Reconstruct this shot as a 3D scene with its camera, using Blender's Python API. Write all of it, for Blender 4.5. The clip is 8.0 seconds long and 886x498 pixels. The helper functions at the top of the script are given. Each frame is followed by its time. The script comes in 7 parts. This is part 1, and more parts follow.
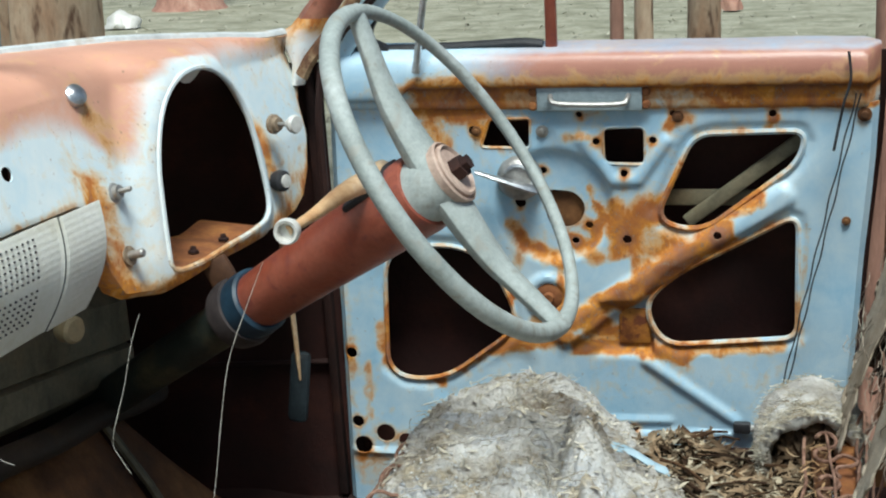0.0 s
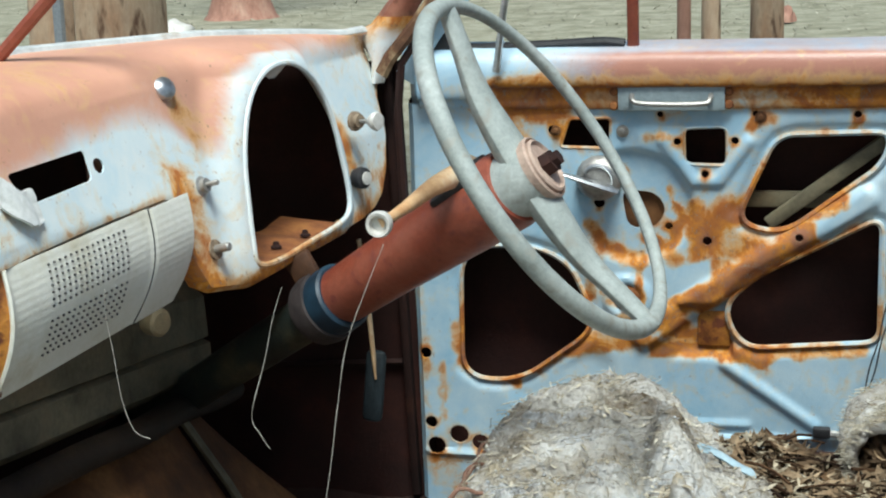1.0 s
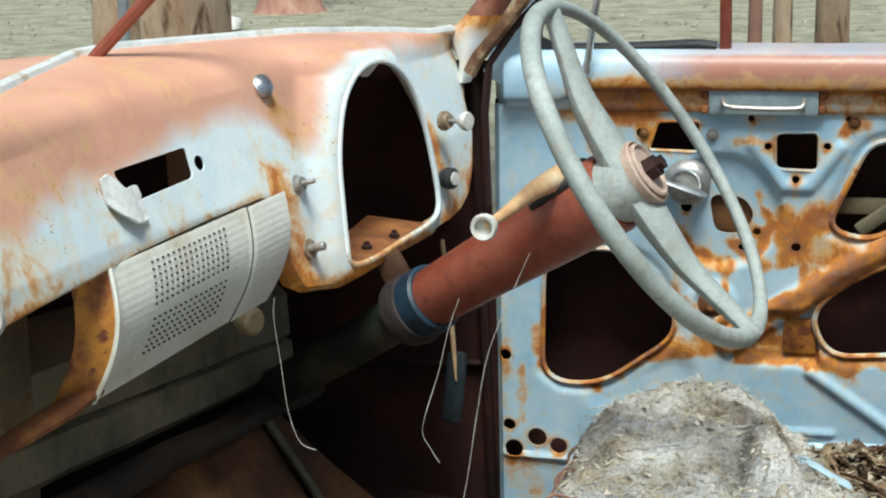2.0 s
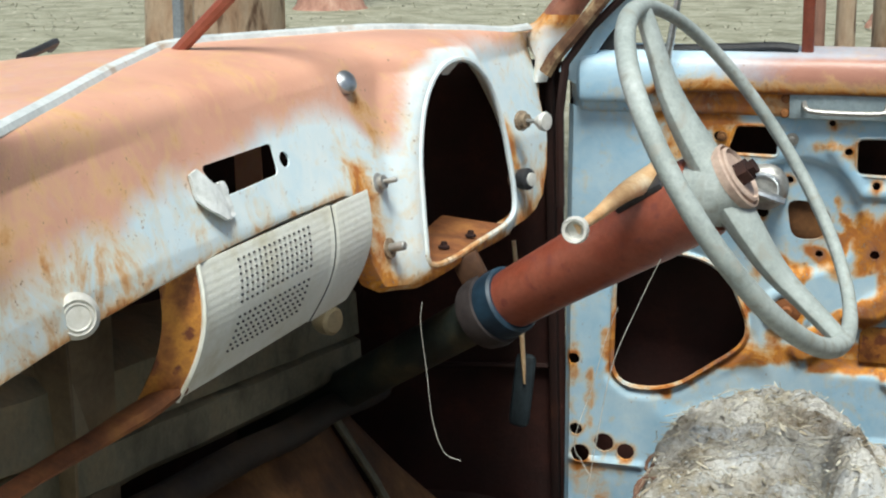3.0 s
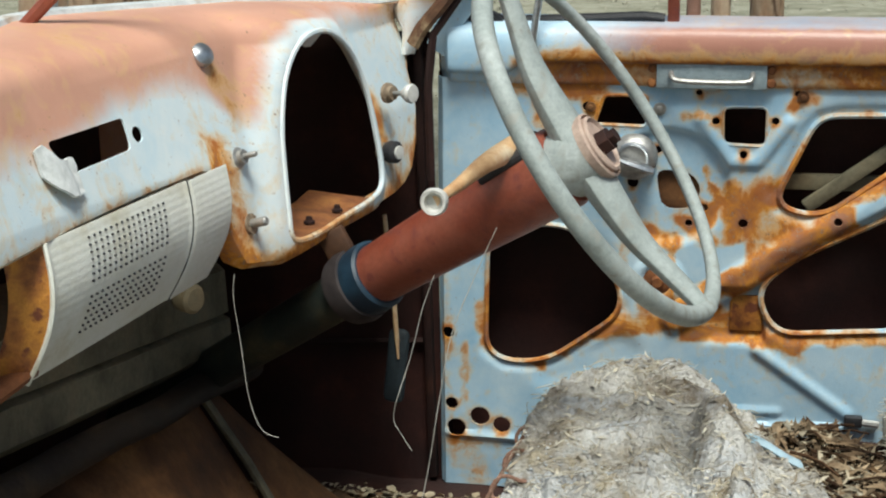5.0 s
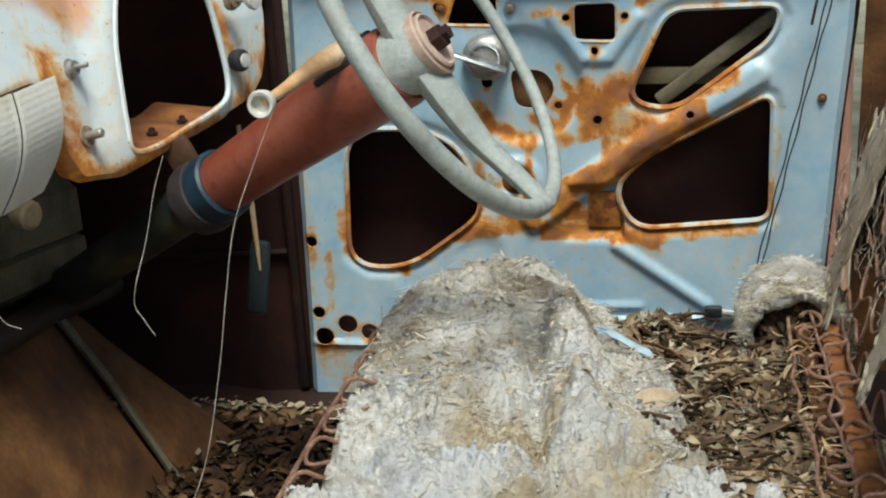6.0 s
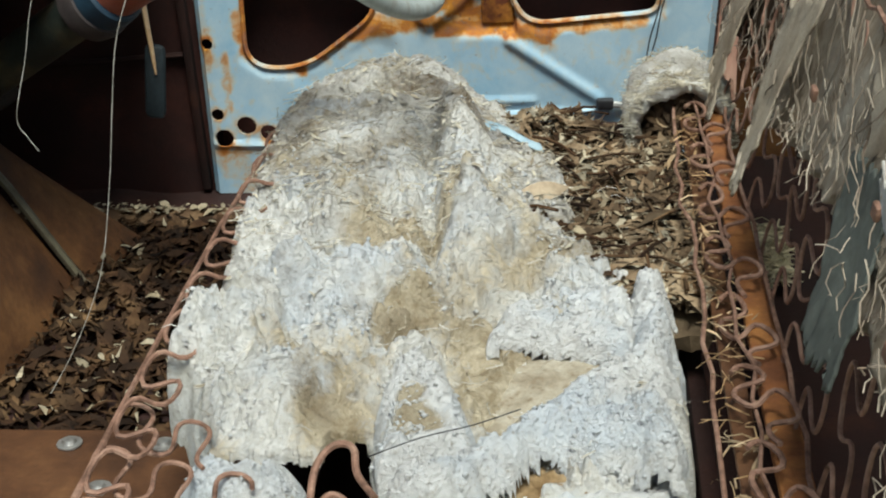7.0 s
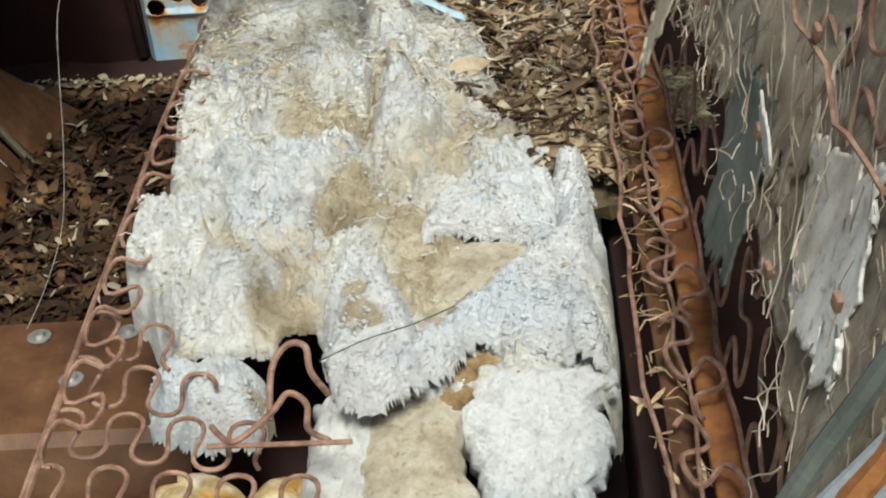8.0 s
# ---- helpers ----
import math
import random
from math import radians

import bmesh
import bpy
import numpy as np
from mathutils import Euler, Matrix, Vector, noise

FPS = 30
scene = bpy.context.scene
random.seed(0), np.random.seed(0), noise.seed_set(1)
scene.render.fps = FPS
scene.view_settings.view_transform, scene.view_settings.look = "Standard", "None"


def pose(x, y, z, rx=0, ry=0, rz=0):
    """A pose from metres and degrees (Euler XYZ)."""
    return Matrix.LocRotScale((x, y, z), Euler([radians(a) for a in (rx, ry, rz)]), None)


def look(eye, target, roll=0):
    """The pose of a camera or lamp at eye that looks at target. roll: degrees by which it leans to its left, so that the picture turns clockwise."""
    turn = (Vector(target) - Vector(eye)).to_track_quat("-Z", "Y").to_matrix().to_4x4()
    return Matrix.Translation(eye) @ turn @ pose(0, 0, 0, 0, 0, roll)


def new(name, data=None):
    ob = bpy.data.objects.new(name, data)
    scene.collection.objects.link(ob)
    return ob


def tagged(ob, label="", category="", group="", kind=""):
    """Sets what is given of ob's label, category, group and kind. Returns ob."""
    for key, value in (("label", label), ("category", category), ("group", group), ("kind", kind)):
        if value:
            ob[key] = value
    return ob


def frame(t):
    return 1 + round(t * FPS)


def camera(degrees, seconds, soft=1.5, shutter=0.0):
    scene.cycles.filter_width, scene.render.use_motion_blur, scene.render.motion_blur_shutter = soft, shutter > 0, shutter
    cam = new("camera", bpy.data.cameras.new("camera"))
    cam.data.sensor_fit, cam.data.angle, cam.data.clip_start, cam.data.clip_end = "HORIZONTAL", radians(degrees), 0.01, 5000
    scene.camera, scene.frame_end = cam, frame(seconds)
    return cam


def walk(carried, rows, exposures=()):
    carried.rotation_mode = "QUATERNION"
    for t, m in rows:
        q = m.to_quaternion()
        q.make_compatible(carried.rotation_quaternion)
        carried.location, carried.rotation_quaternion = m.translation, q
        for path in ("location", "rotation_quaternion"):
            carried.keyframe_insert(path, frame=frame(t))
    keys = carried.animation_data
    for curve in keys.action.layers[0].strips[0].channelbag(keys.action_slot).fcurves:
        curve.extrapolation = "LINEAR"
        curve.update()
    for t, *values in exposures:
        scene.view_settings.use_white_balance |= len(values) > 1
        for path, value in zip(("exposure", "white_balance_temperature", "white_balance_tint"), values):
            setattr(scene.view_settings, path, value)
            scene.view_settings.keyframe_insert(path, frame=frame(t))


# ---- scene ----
cam = camera(32.3, 8.0, soft=2.1)
PATH = [
    (0, (0.729, -2.433, 1.432), (0.353, -0.658, 1.017), -2.0),
    (0.5, (0.708, -2.438, 1.413), (0.304, -0.668, 1.013), -2.0),
    (1, (0.675, -2.438, 1.412), (0.246, -0.673, 1.013), -1.8),
    (1.5, (0.638, -2.437, 1.416), (0.184, -0.677, 1.014), -1.6),
    (2, (0.599, -2.436, 1.418), (0.125, -0.683, 1.015), -1.1),
    (3.5, (0.507, -2.417, 1.413), (-0.011, -0.677, 1.009), -0.2),
    (4, (0.496, -2.410, 1.411), (0.010, -0.661, 1.003), 0.1),
    (5.5, (0.618, -2.382, 1.397), (0.278, -0.613, 0.929), -1.3),
    (6, (0.648, -2.375, 1.381), (0.366, -0.615, 0.853), -2.0),
    (6.5, (0.645, -2.390, 1.366), (0.441, -0.647, 0.749), -1.7),
    (7, (0.674, -2.412, 1.402), (0.501, -0.726, 0.635), -2.5),
    (7.5, (0.692, -2.423, 1.475), (0.547, -0.812, 0.557), -4.8),
    (8, (0.697, -2.463, 1.543), (0.584, -0.895, 0.550), -5.5),
]
walk(cam, [(t, look(eye, target, roll)) for t, eye, target, roll in PATH], [(0, -0.08, 5950, 0.0), (1.5, -0.02, 6050, 0.0), (3.5, 0.05, 6250, 2.0), (4.2, 0.05, 6250, 2.0), (5.5, -0.28, 6350, 2.0), (6.2, -0.16, 6400, 2.0), (7, -0.1, 6250, 0.0), (8, 0.0, 6350, 1.0)])

# ---- world and light ----
world = bpy.data.worlds.new("sky")
scene.world = world
world.use_nodes = True
wn = world.node_tree.nodes
sky = wn.new("ShaderNodeTexSky")
sky.sky_type, sky.sun_disc = "NISHITA", False
sky.sun_elevation, sky.sun_rotation = radians(62), radians(166)
sky.dust_density, sky.ozone_density = 3.0, 1.0
world.node_tree.links.new(sky.outputs[0], wn["Background"].inputs[0])
wn["Background"].inputs[1].default_value = 0.085

sun_data = bpy.data.lights.new("sun", "SUN")
sun_data.energy, sun_data.angle, sun_data.color = 5.0, radians(20), (1.0, 0.96, 0.9)
sun = new("sun", sun_data)
sun.matrix_world = look((1.0, -3.6, 7.2), (0.2, -0.4, 0.9))

# ---- helpers for meshes ----
V = Vector


def lerp(a, b, t):
    return a + (b - a) * t


def sstep(a, b, x):
    t = min(1.0, max(0.0, (x - a) / (b - a)))
    return t * t * (3 - 2 * t)


def table(rows, x):
    """Linear look-up in rows of (x, value...), x rising."""
    if x <= rows[0][0]:
        return rows[0][1:]
    for a, b in zip(rows, rows[1:]):
        if x <= b[0]:
            t = (x - a[0]) / (b[0] - a[0])
            return tuple(lerp(p, q, t) for p, q in zip(a[1:], b[1:]))
    return rows[-1][1:]


def thing(name, at, label, category, group="", kind=""):
    ob = new(name)
    ob.empty_display_size = 0.05
    ob.matrix_world = at if isinstance(at, Matrix) else Matrix.Translation(at)
    return tagged(ob, label, category, group, kind)


def world_of(ob):
    return (world_of(ob.parent) if ob.parent else Matrix()) @ ob.matrix_basis


def part(name, bm, material, parent, label="", world_space=True, smooth=True, sharp=38):
    """One mesh object from bm under parent. Coordinates of the world, unless told otherwise."""
    me = bpy.data.meshes.new(name)
    if world_space and parent is not None:
        bmesh.ops.transform(bm, matrix=world_of(parent).inverted(), verts=bm.verts)
    if smooth:
        for f in bm.faces:
            f.smooth = True
    bm.to_mesh(me)
    bm.free()
    me.materials.append(material)
    ob = new(name, me)
    if parent is not None:
        ob.parent = parent
    if label:
        ob["label"] = label
    if smooth and sharp:
        me.set_sharp_from_angle(angle=radians(sharp))
    return ob


def spline(pts, n=6, closed=False):
    """Catmull-Rom through pts."""
    pts = [V(p) for p in pts]
    out, k = [], len(pts)
    for i in range(k if closed else k - 1):
        if closed:
            a, b, c, d = pts[(i - 1) % k], pts[i], pts[(i + 1) % k], pts[(i + 2) % k]
        else:
            a, b, c, d = pts[max(i - 1, 0)], pts[i], pts[i + 1], pts[min(i + 2, k - 1)]
        for j in range(n):
            t = j / n
            out.append(0.5 * ((2 * b) + (c - a) * t + (2 * a - 5 * b + 4 * c - d) * t * t + (3 * b - a - 3 * c + d) * t ** 3))
    if not closed:
        out.append(pts[-1])
    return out


def tube(bm, pts, r, sides=8, closed=False, flat=1.0, wobble=0.0):
    """Sweeps a round (or flattened) section along pts into bm. r: a radius or one for each point."""
    pts = [V(p) for p in pts]
    k = len(pts)
    radii = r if isinstance(r, (list, tuple)) else [r] * k
    tang = []
    for i in range(k):
        a = pts[(i - 1) % k] if closed or i else pts[i]
        b = pts[(i + 1) % k] if closed or i < k - 1 else pts[i]
        tang.append((b - a).normalized() if (b - a).length > 1e-9 else V((0, 0, 1)))
    up = V((0, 0, 1)) if abs(tang[0].z) < 0.9 else V((1, 0, 0))
    side = tang[0].cross(up).normalized()
    rings = []
    for i in range(k):
        side = (side - tang[i] * side.dot(tang[i])).normalized()
        other = tang[i].cross(side)
        ring = []
        for s in range(sides):
            a = 2 * math.pi * s / sides
            rr = radii[i] * (1 + wobble * (noise.noise(pts[i] * 60 + V((s, 0, 0))) if wobble else 0))
            ring.append(bm.verts.new(pts[i] + side * math.cos(a) * rr + other * math.sin(a) * rr * flat))
        rings.append(ring)
    for i in range(k if closed else k - 1):
        p, q = rings[i], rings[(i + 1) % k]
        for s in range(sides):
            bm.faces.new((p[s], p[(s + 1) % sides], q[(s + 1) % sides], q[s]))
    if not closed:
        bm.faces.new(list(reversed(rings[0])))
        bm.faces.new(rings[-1])
    return bm


def lathe(bm, profile, m, sides=24):
    """Turns profile, rows of (radius, height), round the z axis of m."""
    rings = []
    for r, h in profile:
        if r < 1e-6:
            rings.append([bm.verts.new(m @ V((0, 0, h)))])
        else:
            rings.append([bm.verts.new(m @ V((r * math.cos(2 * math.pi * s / sides), r * math.sin(2 * math.pi * s / sides), h))) for s in range(sides)])
    for p, q in zip(rings, rings[1:]):
        for s in range(sides):
            t = (s + 1) % sides
            if len(p) == 1 and len(q) > 1:
                bm.faces.new((p[0], q[t], q[s]))
            elif len(q) == 1 and len(p) > 1:
                bm.faces.new((p[s], p[t], q[0]))
            elif len(p) > 1:
                bm.faces.new((p[s], p[t], q[t], q[s]))
    return bm


def aim(at, way, up=(0, 0, 1)):
    """A matrix at a place whose z axis points along way."""
    z = V(way).normalized()
    x = V(up).cross(z)
    if x.length < 1e-4:
        x = V((1, 0, 0)).cross(z)
    x.normalize()
    y = z.cross(x)
    return Matrix.Translation(at) @ Matrix((x, y, z)).transposed().to_4x4()


def box(bm, size, m, bevel=0.004, segments=2):
    made = bmesh.ops.create_cube(bm, size=1.0, matrix=m @ Matrix.Diagonal((*size, 1)))
    if bevel:
        edges = {e for v in made["verts"] for e in v.link_edges}
        bmesh.ops.bevel(bm, geom=list(edges), offset=bevel, segments=segments, affect="EDGES", profile=0.5)
    return bm


def shell(grid, thick, bm=None):
    """A closed sheet: grid[i][j] of places, made thick along its normals."""
    bm = bm or bmesh.new()
    n, k = len(grid), len(grid[0])
    nor = []
    for i in range(n):
        row = []
        for j in range(k):
            du = grid[min(i + 1, n - 1)][j] - grid[max(i - 1, 0)][j]
            dv = grid[i][min(j + 1, k - 1)] - grid[i][max(j - 1, 0)]
            c = du.cross(dv)
            row.append(c.normalized() if c.length > 1e-12 else V((0, 0, 1)))
        nor.append(row)
    a = [[bm.verts.new(p) for p in row] for row in grid]
    b = [[bm.verts.new(grid[i][j] - nor[i][j] * thick) for j in range(k)] for i in range(n)]
    for i in range(n - 1):
        for j in range(k - 1):
            bm.faces.new((a[i][j], a[i + 1][j], a[i + 1][j + 1], a[i][j + 1]))
            bm.faces.new((b[i][j], b[i][j + 1], b[i + 1][j + 1], b[i + 1][j]))
    for i in range(n - 1):
        bm.faces.new((a[i][0], b[i][0], b[i + 1][0], a[i + 1][0]))
        bm.faces.new((a[i][-1], a[i + 1][-1], b[i + 1][-1], b[i][-1]))
    for j in range(k - 1):
        bm.faces.new((a[0][j], a[0][j + 1], b[0][j + 1], b[0][j]))
        bm.faces.new((a[-1][j], b[-1][j], b[-1][j + 1], a[-1][j + 1]))
    return bm


def rounded(corners, r, n=5):
    """A polygon with rounded corners, in 2D."""
    out, k = [], len(corners)
    for i in range(k):
        p, a, b = V(corners[i]), V(corners[i - 1]), V(corners[(i + 1) % k])
        rr = r[i] if isinstance(r, (list, tuple)) else r
        da, db = (a - p), (b - p)
        rr = min(rr, da.length * 0.49, db.length * 0.49)
        s, e = p + da.normalized() * rr, p + db.normalized() * rr
        for j in range(n + 1):
            t = j / n
            out.append((1 - t) ** 2 * s + 2 * t * (1 - t) * p + t * t * e)
    return out


def circle(c, r, n=14):
    return [V((c[0] + r * math.cos(2 * math.pi * i / n), c[1] + r * math.sin(2 * math.pi * i / n))) for i in range(n)]


def prism(bm, outline, lift, lo, hi):
    """lift(u, v, w) gives the place; outline in (u, v), from w = lo to hi."""
    a = [bm.verts.new(lift(p[0], p[1], lo)) for p in outline]
    b = [bm.verts.new(lift(p[0], p[1], hi)) for p in outline]
    bm.faces.new(a)
    bm.faces.new(list(reversed(b)))
    k = len(a)
    for i in range(k):
        bm.faces.new((a[i], b[i], b[(i + 1) % k], a[(i + 1) % k]))


def cut(bm, outlines, lift, lo, hi):
    """bm with holes of these outlines."""
    tool = bmesh.new()
    for o in outlines:
        prism(tool, o, lift, lo, hi)
    bmesh.ops.recalc_face_normals(tool, faces=tool.faces)
    bmesh.ops.recalc_face_normals(bm, faces=bm.faces)
    mt, mb = bpy.data.meshes.new("tool"), bpy.data.meshes.new("blank")
    tool.to_mesh(mt), bm.to_mesh(mb)
    tool.free(), bm.free()
    ot, ob = new("tool", mt), new("blank", mb)
    mod = ob.modifiers.new("cut", "BOOLEAN")
    mod.object, mod.operation, mod.solver = ot, "DIFFERENCE", "EXACT"
    dg = bpy.context.evaluated_depsgraph_get()
    dg.update()
    res = bmesh.new()
    res.from_mesh(ob.evaluated_get(dg).to_mesh())
    bpy.data.objects.remove(ob), bpy.data.objects.remove(ot)
    bpy.data.meshes.remove(mt), bpy.data.meshes.remove(mb)
    return res


def wear(ob, f, name="wear"):
    """Writes f(place in the world) on the points of ob, for its material."""
    at = ob.data.attributes.new(name, "FLOAT", "POINT")
    m = world_of(ob)
    at.data.foreach_set("value", [float(f(m @ v.co)) for v in ob.data.vertices])
    return ob


def near_line(p, a, b):
    """The distance of p from the stretch a b, in 2D."""
    ax, ay, bx, by = a[0], a[1], b[0], b[1]
    dx, dy = bx - ax, by - ay
    t = max(0.0, min(1.0, ((p[0] - ax) * dx + (p[1] - ay) * dy) / (dx * dx + dy * dy + 1e-12)))
    return math.hypot(p[0] - ax - t * dx, p[1] - ay - t * dy)


def near_loop(p, loop):
    return min(near_line(p, loop[i - 1], loop[i]) for i in range(len(loop)))


def inside(p, loop):
    hit = False
    for i in range(len(loop)):
        a, b = loop[i - 1], loop[i]
        if (a[1] > p[1]) != (b[1] > p[1]) and p[0] < (b[0] - a[0]) * (p[1] - a[1]) / (b[1] - a[1]) + a[0]:
            hit = not hit
    return hit


# ---- materials ----
def node(tree, kind, **values):
    n = tree.nodes.new(kind)
    for k, v in values.items():
        n.inputs[k].default_value = v
    return n


def surface(name, colours, scale=8.0, rough=0.6, metal=0.0, bump=0.3, fine=120.0, detail=8.0, depth=0.004, mix2=None, stretch=(1, 1, 1), vary=0.0, spec=0.5):
    """Two-scale procedural material: colours is rows of (position, rgb) of the coarse noise; mix2: an rgb that flecks it."""
    m = bpy.data.materials.new(name)
    m.use_nodes = True
    t = m.node_tree
    b = t.nodes["Principled BSDF"]
    b.inputs["Roughness"].default_value, b.inputs["Metallic"].default_value = rough, metal
    b.inputs["Specular IOR Level"].default_value = spec
    tc = t.nodes.new("ShaderNodeTexCoord")
    mp = t.nodes.new("ShaderNodeMapping")
    mp.inputs["Scale"].default_value = stretch
    t.links.new(tc.outputs["Object"], mp.inputs[0])
    n1 = node(t, "ShaderNodeTexNoise", Scale=scale, Detail=detail, Roughness=0.62)
    t.links.new(mp.outputs[0], n1.inputs["Vector"])
    ramp = t.nodes.new("ShaderNodeValToRGB")
    el = ramp.color_ramp.elements
    while len(el) < len(colours):
        el.new(0.5)
    for e, (pos, c) in zip(el, colours):
        e.position, e.color = pos, (*c, 1)
    t.links.new(n1.outputs[0], ramp.inputs[0])
    n2 = node(t, "ShaderNodeTexNoise", Scale=fine, Detail=6.0, Roughness=0.7)
    t.links.new(mp.outputs[0], n2.inputs["Vector"])
    col = ramp.outputs[0]
    mul = t.nodes.new("ShaderNodeMix")
    mul.data_type, mul.blend_type = "RGBA", "OVERLAY"
    mul.inputs[0].default_value = 0.45
    t.links.new(col, mul.inputs[6])
    t.links.new(n2.outputs[0], mul.inputs[7])
    col = mul.outputs[2]
    if mix2:
        n3 = node(t, "ShaderNodeTexNoise", Scale=fine * 0.5, Detail=3.0)
        t.links.new(mp.outputs[0], n3.inputs["Vector"])
        r3 = node(t, "ShaderNodeMapRange", **{"From Min": 0.56, "From Max": 0.68})
        t.links.new(n3.outputs[0], r3.inputs[0])
        mx = t.nodes.new("ShaderNodeMix")
        mx.data_type = "RGBA"
        mx.inputs[7].default_value = (*mix2, 1)
        t.links.new(r3.outputs[0], mx.inputs[0])
        t.links.new(col, mx.inputs[6])
        col = mx.outputs[2]
    if vary:
        oi = t.nodes.new("ShaderNodeNewGeometry")
        mr = node(t, "ShaderNodeMapRange", **{"To Min": 1 - vary, "To Max": 1 + vary})
        t.links.new(oi.outputs["Random Per Island"], mr.inputs[0])
        hs = node(t, "ShaderNodeHueSaturation")
        t.links.new(mr.outputs[0], hs.inputs["Value"])
        t.links.new(col, hs.inputs["Color"])
        col = hs.outputs[0]
    t.links.new(col, b.inputs["Base Color"])
    bp = node(t, "ShaderNodeBump", Strength=bump, Distance=depth)
    t.links.new(n2.outputs[0], bp.inputs["Height"])
    t.links.new(bp.outputs[0], b.inputs["Normal"])
    return m


def worn_paint(name, paint, paint2, primer=None, rough=0.45):
    """Old enamel: chalky paint, over it primer showing (attribute 'primer'), rust that breaks through (attribute 'wear')."""
    m = bpy.data.materials.new(name)
    m.use_nodes = True
    t = m.node_tree
    b = t.nodes["Principled BSDF"]
    tc = t.nodes.new("ShaderNodeTexCoord")

    def noise_tex(scale, detail=8.0, rough_=0.6, dist=0.0):
        n = node(t, "ShaderNodeTexNoise", Scale=scale, Detail=detail, Roughness=rough_, Distortion=dist)
        t.links.new(tc.outputs["Object"], n.inputs["Vector"])
        return n.outputs[0]

    def mix(fac, a, c):
        x = t.nodes.new("ShaderNodeMix")
        x.data_type = "RGBA"
        for s, i in ((fac, 0), (a, 6), (c, 7)):
            if isinstance(s, tuple):
                x.inputs[i].default_value = (*s, 1)
            elif isinstance(s, float):
                x.inputs[i].default_value = s
            else:
                t.links.new(s, x.inputs[i])
        return x.outputs[2]

    def add(*terms):
        """Sum of (socket, factor) and numbers."""
        acc = None
        for term in terms:
            n = t.nodes.new("ShaderNodeMath")
            n.operation = "MULTIPLY_ADD"
            if isinstance(term, tuple):
                t.links.new(term[0], n.inputs[0])
                n.inputs[1].default_value = term[1]
            else:
                n.inputs[0].default_value, n.inputs[1].default_value = term, 1.0
            if acc is None:
                n.inputs[2].default_value = 0.0
            else:
                t.links.new(acc, n.inputs[2])
            acc = n.outputs[0]
        return acc

    def rng(s, a, c):
        n = node(t, "ShaderNodeMapRange", **{"From Min": a, "From Max": c})
        t.links.new(s, n.inputs[0])
        return n.outputs[0]

    def attr(n_):
        a = t.nodes.new("ShaderNodeAttribute")
        a.attribute_name = n_
        return a.outputs["Fac"]

    big, mid, fine_, grain = noise_tex(7.0, 8.0, 0.6, 0.4), noise_tex(26.0, 8.0, 0.65, 0.6), noise_tex(90.0, 6.0), noise_tex(330.0, 3.0)
    chalk = noise_tex(4.5, 6.0, 0.6, 0.8)
    col = mix(rng(add((mid, 0.6), (chalk, 0.9)), 0.58, 0.92), paint, paint2)
    if primer:
        mask = rng(add((attr("primer"), 1.1), (mid, 0.45), (big, 0.3), (fine_, 0.25), -0.5), 0.12, 0.98)
        pcol = mix(rng(big, 0.35, 0.65), primer, tuple(c * k for c, k in zip(primer, (0.86, 0.82, 0.82))))
        col = mix(mask, col, pcol)
    streak = node(t, "ShaderNodeTexNoise", Scale=1.0, Detail=6.0, Roughness=0.6)
    sm = t.nodes.new("ShaderNodeMapping")
    sm.inputs["Scale"].default_value = (70.0, 70.0, 9.0)
    t.links.new(tc.outputs["Object"], sm.inputs[0])
    t.links.new(sm.outputs[0], streak.inputs["Vector"])
    flow = noise_tex(13.0, 5.0, 0.6, 2.2)
    w = add((attr("wear"), 1.15), (flow, 1.05), (mid, 0.50), (big, 0.35), (streak.outputs[0], 0.34), (fine_, 0.34), -1.290)
    stain = rng(w, 0.10, 0.50)
    rust = rng(w, 0.30, 0.68)
    deep = rng(w, 0.62, 1.10)
    half = t.nodes.new("ShaderNodeMath")
    half.operation = "MULTIPLY"
    half.inputs[1].default_value = 0.72
    t.links.new(stain, half.inputs[0])
    col = mix(half.outputs[0], col, (0.72, 0.50, 0.20))
    rcol = mix(rng(flow, 0.38, 0.62), (0.66, 0.27, 0.020), (0.46, 0.145, 0.022))
    rcol = mix(rng(fine_, 0.56, 0.76), rcol, (0.32, 0.100, 0.026))
    col = mix(rust, col, rcol)
    col = mix(deep, col, mix(rng(mid, 0.4, 0.6), (0.22, 0.075, 0.030), (0.33, 0.145, 0.080)))
    chips = rng(add((grain, 0.6), (fine_, 0.6), (attr("wear"), 0.10)), 0.755, 0.79)
    col = mix(chips, col, (0.30, 0.19, 0.12))
    t.links.new(col, b.inputs["Base Color"])
    rr = node(t, "ShaderNodeMapRange", **{"To Min": rough, "To Max": 0.85})
    t.links.new(rust, rr.inputs[0])
    t.links.new(rr.outputs[0], b.inputs["Roughness"])
    bp = node(t, "ShaderNodeBump", Strength=0.35, Distance=0.003)
    t.links.new(add((rust, 0.35), (fine_, 0.35), (grain, 0.25)), bp.inputs["Height"])
    t.links.new(bp.outputs[0], b.inputs["Normal"])
    return m


